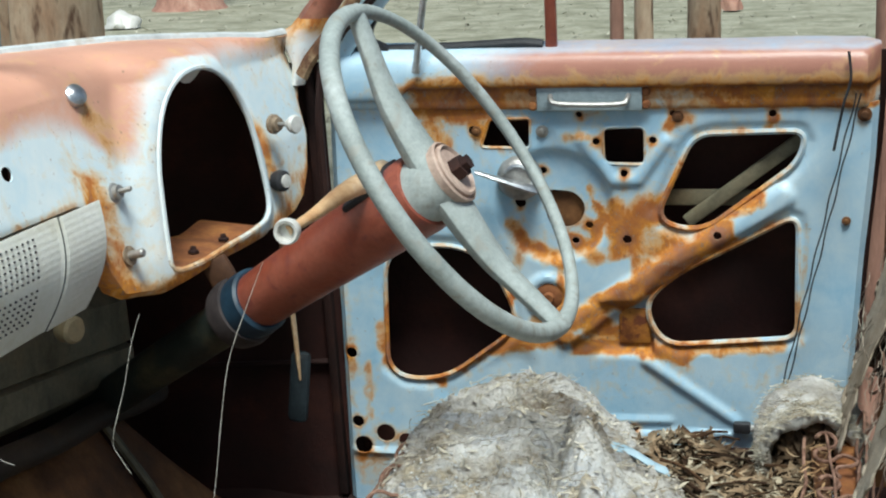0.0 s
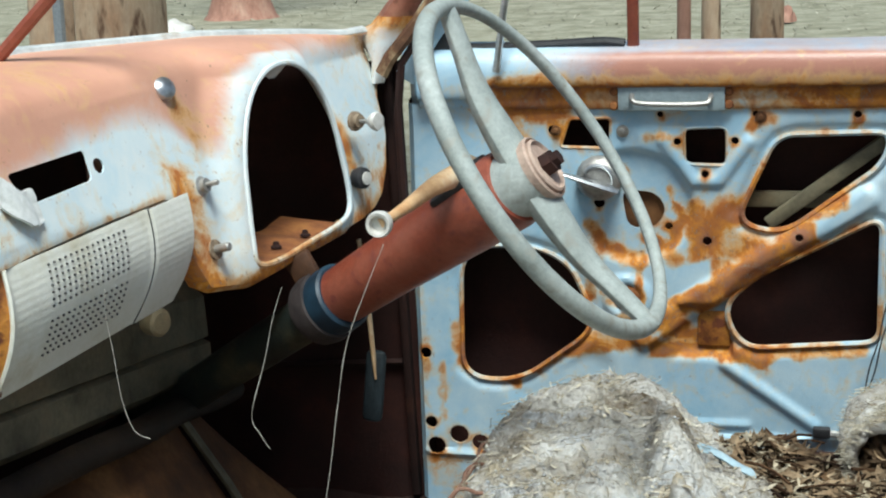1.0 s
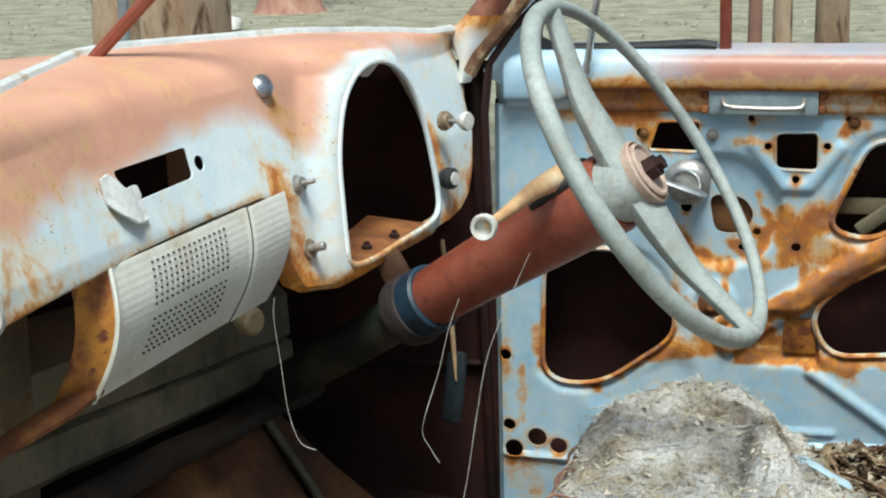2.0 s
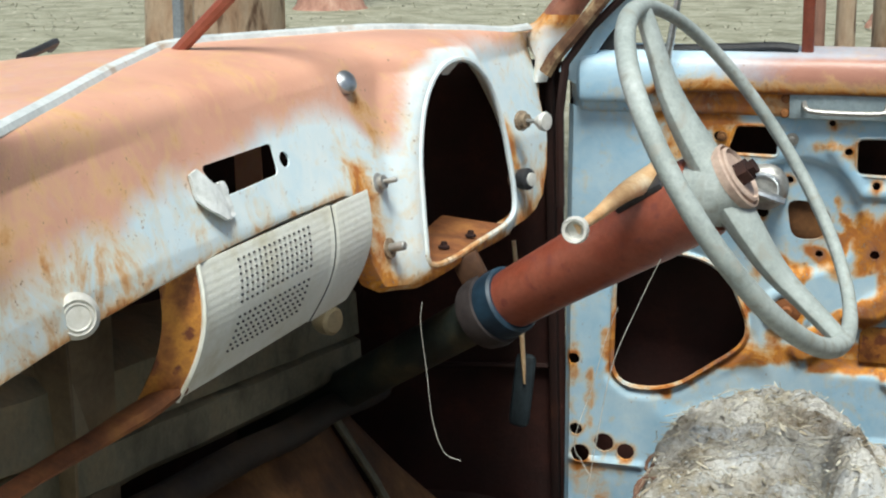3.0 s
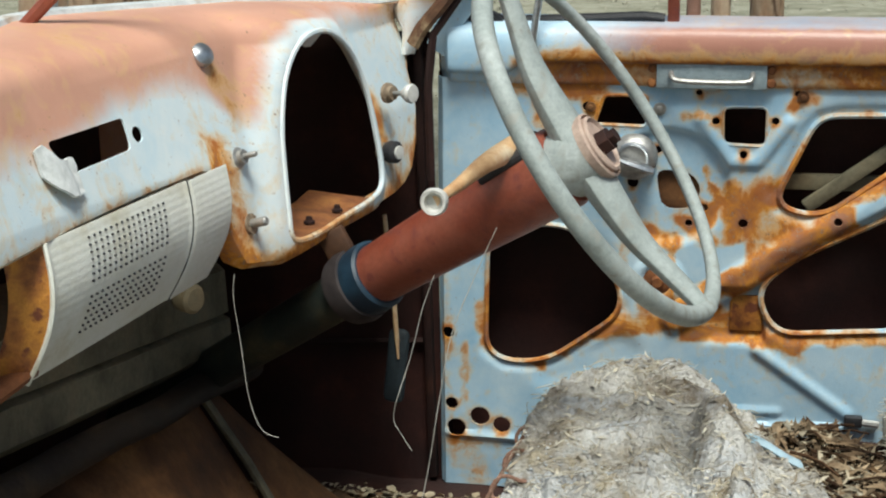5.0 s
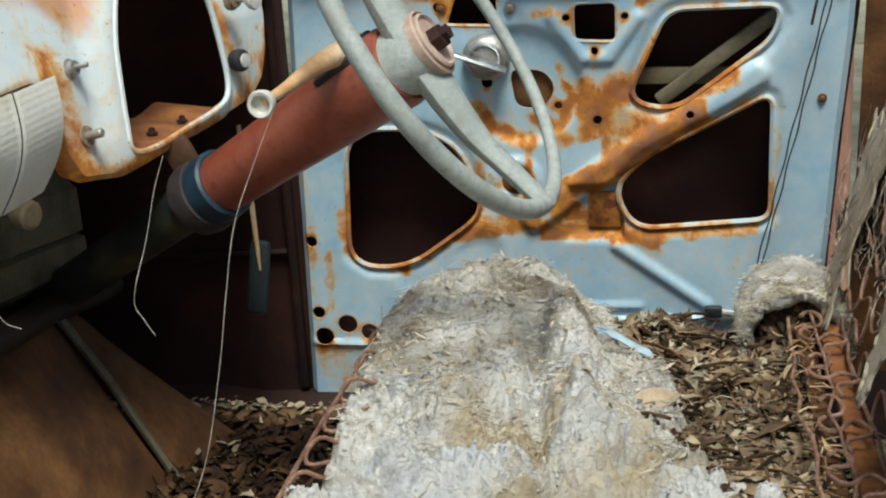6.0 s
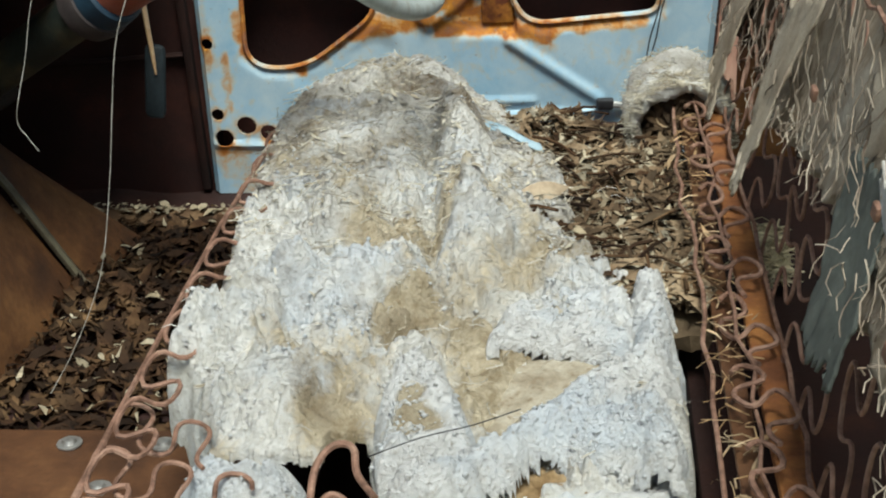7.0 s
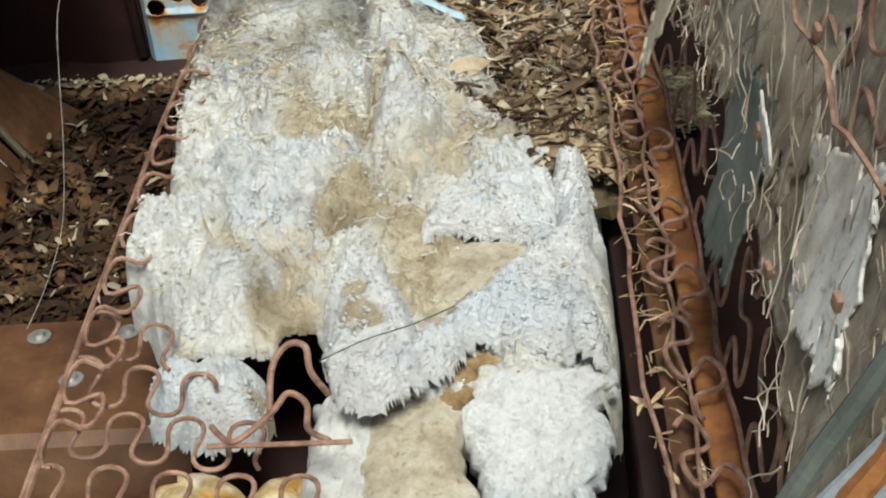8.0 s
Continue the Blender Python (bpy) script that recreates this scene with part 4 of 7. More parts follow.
wheel = thing("steering_wheel", HUB, "chalky grey-green two-spoke steering wheel", "steering wheel")
mw = aim(HUB, AX)
R = 0.2270
bm = bmesh.new()
sp_dir = mw.to_3x3().inverted() @ (V((-0.60, 0.10, 0.79)) - AX * V((-0.60, 0.10, 0.79)).dot(AX))
a0 = math.atan2(sp_dir.y, sp_dir.x)
ring = [mw @ V((R * math.cos(a0 + 2 * math.pi * i / 96), R * math.sin(a0 + 2 * math.pi * i / 96), 0)) for i in range(96)]
tube(bm, ring, [lerp(0.0120, 0.0084, sstep(-0.08, 0.12, p.y - HUB.y)) for p in ring], 14, True)
part("rim", bm, M["wheel"], wheel, "chalky grey rim with split seams")
for k in (0, 1):
    bm = bmesh.new()
    a = a0 + math.pi * k
    d = V((math.cos(a), math.sin(a), 0))
    pts = spline([mw @ (d * r + V((0, 0, h))) for r, h in ((0.015, -0.030), (0.06, -0.030), (0.12, -0.026), (0.18, -0.012), (0.222, -0.002), (0.236, 0.0))], 5)
    n = len(pts)
    tube(bm, pts, [table([(0, 0.036), (0.25, 0.029), (0.5, 0.0195), (0.85, 0.0155), (1.0, 0.0125)], i / (n - 1))[0] for i in range(n)], 14, flat=0.62)
    part("spoke", bm, M["wheel"], wheel)
bm = bmesh.new()
lathe(bm, [(0.030, -0.085), (0.040, -0.078), (0.043, -0.055), (0.043, -0.034), (0.041, -0.020), (0.040, -0.012)], mw, 36)
part("hub_shell", bm, M["wheel"], wheel)
bm = bmesh.new()
lathe(bm, [(0.041, -0.016), (0.042, -0.006), (0.0395, -0.004), (0.039, -0.010), (0.036, -0.010), (0.036, -0.002), (0.033, 0.0), (0.030, -0.004), (0.0, -0.004)], mw, 36)
part("horn_seat", bm, surface("pink_horn_seat", [(0.3, (0.38, 0.26, 0.21)), (0.6, (0.55, 0.42, 0.34)), (0.8, (0.62, 0.55, 0.46))], 22, 0.5), wheel, "bare pinkish horn-button seat")
bm = bmesh.new()
lathe(bm, [(0.0155, -0.004), (0.0155, 0.008), (0.0145, 0.010), (0.010, 0.010), (0.010, 0.018), (0.0, 0.018)], mw, 6)
part("hub_nut", bm, M["shaded_rust"], wheel, "dark rusty hub nut")
bm = bmesh.new()
box(bm, (0.022, 0.016, 0.016), aim(mw @ V((R * math.cos(a0 + math.pi), R * math.sin(a0 + math.pi), 0.003)), AX), 0.004)
part("rim_clip", bm, M["wheel"], wheel)

# ---- cab shell ----
bm = bmesh.new()
g = []
for i in range(25):
    y = lerp(-1.50, 0.03, i / 24)
    g.append([V((-0.55 + 0.16 * sstep(0.55, 0.42, z), y, z)) for z in (0.37, 0.46, 0.50, 0.60, 0.8, 1.0, 1.18)])
bm = shell(list(g), 0.004)
fire = part("wall_firewall", bm, M["shaded_rust"], None, "")
tagged(fire, "rusty firewall under the dashboard, its shade put into the colour", "wall", kind="structure")
bm = bmesh.new()
g = [[V((x, 0.030 + 0.006 * math.sin(x * 30) - 0.12 * (z - 0.68), z)) for z in (0.36, 0.5, 0.6, 0.7, 0.8, 0.9, 1.0, 1.1, 1.18)] for x in [lerp(-0.56, 0.026, k / 14) for k in range(15)]]
shell(list(reversed(g)), 0.004, bm)
kick = part("wall_kick_panel", bm, M["red_shaded"], None)
tagged(kick, "red-brown rusted kick panel, its colour darkened for shade", "wall", kind="structure")
bm = bmesh.new()
tube(bm, [(-0.50, 0.018, 0.60), (-0.25, 0.018, 0.64), (0.0, 0.02, 0.655)], 0.006, 6)
tagged(part("trim_kick_rib", bm, M["shaded_rust"], None), "rusty rib pressed into the kick panel", "rib", kind="structure")
# hinge pillar strips
bm = bmesh.new()
box(bm, (0.014, 0.02, 0.80), pose(0.010, -0.000, 0.80, 7, 0, 0), 0.003)
tagged(part("trim_hinge_pillar", bm, M["shaded_rust"], None), "dark rusty hinge pillar edge", "pillar", kind="structure")
# lower sill and floor: a well before the seat, a step up under it
def floor_z(x, y):
    return 0.392 + 0.045 * sstep(0.28, 0.36, x) + 0.010 * noise.noise(V((x * 6, y * 7, 0)))


bm = bmesh.new()
g = []
for i in range(40):
    x = lerp(-0.56, 1.25, i / 39)
    g.append([V((x, lerp(-1.58, 0.12, j / 39), floor_z(x, lerp(-1.58, 0.12, j / 39)))) for j in range(40)])
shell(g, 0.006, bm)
fl = part("floor", bm, M["shaded_rust"], None)
tagged(fl, "rusted cab floor strewn with litter, coloured near black for shade", "floor", kind="structure")
bm = bmesh.new()
g = []
for k in range(41):
    x = lerp(-0.40, 0.30, k / 40)
    wob = 0.006 * noise.noise(V((x * 14, 0, 2))) + 0.003 * noise.noise(V((x * 50, 0, 2)))
    g.append([V((x, -0.112 + wob, 0.392)), V((x, -0.100 + wob, 0.410)), V((x, -0.084, 0.416 + wob)), V((x, -0.066, 0.412 + wob)), V((x, -0.058, 0.385))])
shell(g, 0.003, bm)
tagged(part("trim_floor_lip", bm, surface("stained_tan_lip", [(0.3, (0.035, 0.016, 0.008)), (0.5, (0.10, 0.055, 0.025)), (0.72, (0.26, 0.17, 0.085))], 18, 0.85), None), "flaking tan lip along the edge of the cab floor", "floor lip", kind="structure")
for nm, y0 in (("wall_rocker_far", 0.02), ("wall_rocker_near", -1.60)):
    bm = bmesh.new()
    box(bm, (1.85, 0.08, 0.37), Matrix.Translation((0.345, y0 + 0.03, 0.18)), 0.01)
    tagged(part(nm, bm, M["door"], None), "faded blue rocker panel standing on the ground", "panel", kind="structure")
# back wall of the cab and rear pillar
bm = bmesh.new()
g = [[V((1.22 + 0.03 * math.sin(z * 3), y, z)) for z in (0.42, 0.6, 0.8, 1.0, 1.2)] for y in [lerp(-1.58, 0.06, k / 10) for k in range(11)]]
shell(list(reversed(g)), 0.006, bm)
tagged(part("wall_back", bm, M["door"], None), "faded blue back wall of the cab", "wall", kind="structure")
bm = bmesh.new()
g = [[V((x, 0.055 - 0.12 * (z - 0.68), z)) for z in (0.42, 0.6, 0.8, 1.0, 1.2)] for x in (0.925, 1.0, 1.1, 1.23)]
shell(list(reversed(g)), 0.006, bm)
tagged(part("wall_rear_pillar", bm, M["burnt"], None), "dark brown rear door pillar", "pillar", kind="structure")


# windscreen surround: cowl edge, pillars, centre post
bm = bmesh.new()
edge_pts = [V((table(COWL, y)[0] - 0.010, y, table(COWL, y)[1] + 0.002)) for y in [lerp(-1.50, -0.09, k / 60) for k in range(61)]]
tube(bm, edge_pts, 0.0105, 8, flat=0.75, wobble=0.06)
strip = part("trim_windscreen_edge", bm, surface("grey_white_seal", [(0.3, (0.40, 0.43, 0.44)), (0.6, (0.60, 0.63, 0.63)), (0.75, (0.35, 0.25, 0.15))], 14, 0.6), None)
tagged(strip, "grey-white windscreen channel along the cowl", "trim", kind="structure")
bm = bmesh.new()
tube(bm, [(-0.308, -0.745, 1.235), (-0.225, -0.748, 1.312), (0.15, -0.75, 1.66)], 0.0085, 8)
tagged(part("trim_centre_post", bm, M["maroon"], None), "thin rusty windscreen centre post", "post", kind="structure")
bm = bmesh.new()
tube(bm, [(-0.172, -1.46, 1.20), (-0.120, -1.46, 1.307), (0.08, -1.46, 1.70)], 0.0125, 10)
tagged(part("trim_pillar_near", bm, M["maroon"], None), "maroon raked windscreen pillar", "pillar", kind="structure")
rows = [(1.150, -0.012, 0.014), (1.185, -0.010, 0.022), (1.215, -0.030, 0.040), (1.226, -0.044, 0.048), (1.233, -0.027, 0.052), (1.242, -0.010, 0.058), (1.255, 0.002, 0.066), (1.270, 0.013, 0.076), (1.290, 0.031, 0.090), (1.34, 0.070, 0.126), (1.42, 0.130, 0.186), (1.52, 0.205, 0.261), (1.64, 0.295, 0.351)]
for name, lo, hi in (("trim_pillar_far", 1.0, 1.256), ("trim_pillar_upper", 1.25, 2.0)):
    g = []
    for z, xl, xr in rows:
        if not lo < z < hi:
            continue
        g.append([V((lerp(xl, xr, u), -0.080 - 0.016 * math.sin(math.pi * u) + 0.02 * (1 - sstep(0, 0.25, u)), z)) for u in (0, .12, .25, .4, .55, .7, .85, 1)])
    bm = shell(list(reversed(g)), 0.012)
    if lo > 1.2:
        tagged(part(name, bm, surface("brown_primer", [(0.3, (0.13, 0.040, 0.024)), (0.52, (0.24, 0.085, 0.052)), (0.7, (0.34, 0.16, 0.10))], 12, 0.5, 0.0, 0.3, mix2=(0.15, 0.055, 0.03)), None), "dull brown-red windscreen pillar above the dash", "pillar", kind="structure")
    else:
        pil = part(name, bm, M["dash"], None)
        tagged(pil, "foot of the windscreen pillar, white paint rusting to brown", "pillar", kind="structure")
        wear(pil, lambda p: 0.10 + 0.50 * math.exp(-((p.z - 1.250) / 0.016) ** 2))
        wear(pil, lambda p: 0.25 + 0.6 * sstep(1.215, 1.25, p.z), "primer")
# flange with screw holes beside it
bm = bmesh.new()
g = []
for z, x in ((1.165, 0.016), (1.19, 0.030), (1.225, 0.060), (1.277, 0.102), (1.40, 0.195), (1.62, 0.36)):
    d = V((-0.6, 0, 0.5)).normalized() * 0.0065
    c = V((x, -0.100, z))
    g.append([c + d, c + d * 0.4 + V((0, -0.004, 0)), c - d * 0.4 + V((0, -0.004, 0)), c - d])
bm = shell(g, 0.006)
fl_ = part("trim_pillar_flange", bm, surface("stained_cream_flange", [(0.34, (0.05, 0.020, 0.009)), (0.52, (0.13, 0.060, 0.026)), (0.7, (0.40, 0.29, 0.16))], 22, 0.7, 0, 0.4, mix2=(0.10, 0.04, 0.018)), None)
tagged(fl_, "rust-stained cream flange with screw holes along the pillar", "flange", kind="structure")
bm = bmesh.new()
for z, x in ((1.19, 0.030), (1.212, 0.049), (1.238, 0.071), (1.30, 0.120)):
    lathe(bm, [(0, 0.003), (0.0035, 0.0025), (0.0045, 0.0)], aim((x, -0.1045, z), (0, -1, 0)), 8)
tagged(part("trim_flange_screw", bm, M["shaded_rust"], None), "dark screw holes in the pillar flange", "screw hole", kind="structure")
bm = bmesh.new()
tube(bm, [(0.036, -0.070, 0.95), (0.036, -0.085, 1.10), (0.046, -0.092, 1.18), (0.085, -0.092, 1.235), (0.14, -0.09, 1.29), (0.42, -0.08, 1.60)], 0.007, 6)
tagged(part("trim_door_seal", bm, M["shaded_rust"], None), "dark perished door seal along the pillar", "seal", kind="structure")

# bonnet in front of the windscreen
bm = bmesh.new()
g = []
for i in range(33):
    u = i / 32
    row = []
    for j in range(41):
        y = lerp(-1.47, -0.05, j / 40)
        xc, zc = table(COWL, y)
        x = lerp(xc - 0.018, -1.45, u)
        side = abs(y + 0.745) / 0.70
        z = lerp(zc - 0.006, 1.09, sstep(0, 1, u)) - 0.05 * side ** 4 * sstep(0.05, 0.3, u) - 0.02 * u * side ** 2
        row.append(V((x, y, z + 0.0015 * noise.noise(V((x * 9, y * 9, 0))))))
    g.append(row)
bm = shell(list(reversed(g)), 0.003)
bonnet = part("trim_bonnet", bm, M["dash"], None)
tagged(bonnet, "faded salmon-primed truck bonnet in front of the windscreen", "bonnet", kind="structure")
wear(bonnet, lambda p: 0.12)
wear(bonnet, lambda p: 0.9 - 0.7 * sstep(-0.55, -0.75, p.x + 0.2 * (p.y + 0.5)), "primer")
for y0 in (-0.02, -1.50):
    bm = bmesh.new()
    g = [[V((x, y0 + (0.02 if y0 > -1 else -0.02) * sstep(1.0, 0.7, z), z)) for z in (0.0, 0.3, 0.6, 0.9, 1.06)] for x in [lerp(-1.45, -0.5, k / 8) for k in range(9)]]
    bm = shell(g, 0.004)
    ob = part("wall_wing_far" if y0 > -1 else "wall_wing_near", bm, M["dash"], None)
    tagged(ob, "faded front wing side of the truck", "wing", kind="structure")
    wear(ob, lambda p: 0.12)
    wear(ob, lambda p: 0.9, "primer")
bm = bmesh.new()
tube(bm, spline([(-0.64, -0.45, 1.22), (-0.60, -0.50, 1.235), (-0.57, -0.58, 1.235), (-0.56, -0.66, 1.228)], 4), [0.006] * 13, 6)
wp = part("wiper_arm", bm, M["black"], None)
tagged(wp, "black wiper arm lying on the bonnet", "wiper")

# ---- pedals ----
pedal = thing("brake_pedal", (-0.03, -0.115, 0.55), "hanging pedal arm with peeling paint and blue pad", "pedal")
bm = bmesh.new()
tube(bm, [(-0.030, -0.115, 0.90), (-0.018, -0.115, 0.78), (-0.012, -0.116, 0.70), (-0.010, -0.117, 0.665)], [0.007, 0.009, 0.007, 0.003], 8, flat=0.45, wobble=0.3)
part("pedal_arm", bm, M["wood"], pedal, "peeling cream pedal arm")
bm = bmesh.new()
box(bm, (0.034, 0.018, 0.125), pose(-0.016, -0.106, 0.650, 0, 6, 0), 0.010)
part("pedal_pad", bm, surface("slate_rubber", [(0.3, (0.010, 0.016, 0.020)), (0.7, (0.028, 0.042, 0.050))], 30, 0.6), pedal, "worn dark blue pedal pad")

# ---- floor clutter: tunnel, covers, litter ----
tunnel = thing("gearbox_cover", (0.02, -1.03, 0.395), "tan-brown steel gearbox cover with bolts", "cover")
bm = bmesh.new()
g = []
for i in range(21):
    x = lerp(-0.42, 0.30, i / 20)
    g.append([V((x, y, z + 0.05 * sstep(0.0, -0.4, x))) for y, z in ((-1.168, 0.388), (-1.158, 0.485), (-1.145, 0.497), (-1.04, 0.502), (-0.93, 0.498), (-0.916, 0.485), (-0.905, 0.388))])
bm = shell(g, 0.004)
part("cover_sheet", bm, M["tan"], tunnel)
for x, y in ((0.09, -0.965), (0.15, -1.055), (-0.02, -1.06), (0.20, -0.965)):
    bm = bmesh.new()
    lathe(bm, [(0, 0.007), (0.007, 0.006), (0.009, 0.002), (0.015, 0.001), (0.015, -0.001), (0, -0.001)], aim((x, y, 0.502), (0, 0, 1)), 10)
    part("cover_bolt", bm, M["steel"], tunnel)
bm = bmesh.new()
g = [[V((lerp(-0.20, 0.26, i / 20), lerp(-1.52, -1.185, j / 20), 0.408 + 0.004 * noise.noise(V((i * 0.3, j * 0.3, 4))))) for j in range(21)] for i in range(21)]
plate = part("floor_plate", shell(list(reversed(g)), 0.004, bm), M["door"], None)
tagged(plate, "scuffed grey-blue steel plate on the cab floor", "floor plate")
wear(plate, lambda p: 0.16 + 0.3 * noise.noise(p * 9))
wear(plate, lambda p: 0.0, "primer")
hump = thing("engine_cover", (-0.22, -0.45, 0.395), "dark brown rusty engine cover panels below the dash", "cover")
bm = bmesh.new()
g = []
for i in range(13):
    t = i / 12
    a = lerp(V((-0.235, -0.385, 0.680)), V((-0.095, -0.315, 0.392)), t)
    b = lerp(V((-0.300, -0.240, 0.640)), V((-0.040, -0.170, 0.395)), t ** 0.8)
    g.append([lerp(a, b, u) + V((0.012, -0.004, 0.012)) * math.sin(math.pi * u) for u in (0, .2, .4, .6, .8, 1)])
bm = shell(g, 0.004)
part("far_slope", bm, M["burnt"], hump)
bm = bmesh.new()
g = []
for i in range(17):
    t = i / 16
    a = lerp(V((-0.245, -0.410, 0.680)), V((-0.105, -0.345, 0.392)), t)
    b = lerp(V((-0.300, -0.900, 0.700)), V((-0.135, -0.900, 0.392)), t)
    g.append([lerp(a, b, u) + V((0.03, 0, 0.02)) * math.sin(math.pi * t) * sstep(0, 0.5, u) for u in [k / 10 for k in range(11)]])
bm = shell(g, 0.004)
part("near_slope", bm, M["burnt"], hump)
bm = bmesh.new()
tube(bm, [(-0.236, -0.398, 0.684), (-0.18, -0.370, 0.575), (-0.100, -0.330, 0.396)], 0.014, 8, flat=0.5)
part("joint_flange", bm, M["olive"], hump)

M["leaf"] = surface("dry_leaf", [(0.3, (0.010, 0.005, 0.0025)), (0.5, (0.034, 0.017, 0.008)), (0.7, (0.11, 0.066, 0.032))], 9, 0.8, 0.0, 0.2, vary=0.75, spec=0.2)
M["leaf_pale"] = surface("bleached_leaf", [(0.3, (0.17, 0.125, 0.075)), (0.5, (0.30, 0.25, 0.165)), (0.7, (0.42, 0.38, 0.29))], 9, 0.75, 0.0, 0.2, vary=0.45)


def leaves(bm, rng, count, where, size=(0.018, 0.045), thin=0.22, tilt=0.5):
    """Curled leaves and bark slivers on where(rng), which gives a place and a normal."""
    for _ in range(count):
        p, nrm = where(rng)
        ln = rng.uniform(*size)
        wd = ln * thin * rng.uniform(0.3, 1.2)
        m = aim(p, V(nrm) + V((rng.uniform(-tilt, tilt), rng.uniform(-tilt, tilt), rng.uniform(-tilt, tilt) * 0.4)), (math.cos(rng.random() * 6.3), math.sin(rng.random() * 6.3), 0.2))
        m = m @ Matrix.Rotation(rng.random() * 6.283, 4, "Z")
        c = rng.uniform(-0.3, 0.3) * ln
        a = [bm.verts.new(m @ V((x * ln * 0.5, s * wd * k, c * (x * x - 0.4)))) for x, k in ((-1, 0.08), (-0.35, 0.9), (0.35, 0.9), (1, 0.08)) for s in (-1, 1)]
        for i in (0, 2, 4):
            bm.faces.new((a[i], a[i + 1], a[i + 3], a[i + 2]))


rng = random.Random(5)
bm = bmesh.new()
def on_floor(x0, x1, y0, y1, up=0.012):
    def f(r):
        x, y = r.uniform(x0, x1), r.uniform(y0, y1)
        return V((x, y, floor_z(x, y) + up * (0.3 + r.random()))), (0, 0, 1)
    return f


leaves(bm, rng, 3600, on_floor(-0.14, 0.30, -0.92, -0.10, 0.016), (0.008, 0.055), 0.20, 0.7)
leaves(bm, rng, 160, on_floor(0.0, 0.28, -1.5, -1.17, 0.020), (0.008, 0.040), 0.18)
ob = part("floor_litter", bm, M["leaf"], None)
tagged(ob, "brown dead leaves and bark littering the cab floor", "leaf litter", kind="stuff")
bm = bmesh.new()
leaves(bm, rng, 150, lambda r: (V((r.uniform(-0.30, 0.16), -0.086 + r.gauss(0, 0.010), 0.418 + 0.006 * r.random())), (0, 0, 1)), (0.006, 0.024), 0.4)
leaves(bm, rng, 130, on_floor(-0.10, 0.27, -0.88, -0.12, 0.022), (0.008, 0.036), 0.22)
ob = part("pale_litter", bm, M["leaf_pale"], None)
tagged(ob, "bleached bits of leaf along the floor edge", "leaf litter", kind="stuff")

# ---- bench seat: matted wadding over wire springs ----
M["felt"] = surface("tan_felt", [(0.3, (0.27, 0.225, 0.16)), (0.5, (0.39, 0.345, 0.265)), (0.72, (0.49, 0.455, 0.38))], 26, 0.95, 0.0, 0.6, fine=240.0, spec=0.1, mix2=(0.26, 0.21, 0.145))
M["wire"] = surface("rusty_wire", [(0.3, (0.11, 0.058, 0.038)), (0.5, (0.26, 0.145, 0.100)), (0.7, (0.40, 0.255, 0.185))], 30, 0.7, 0.2, 0.4)


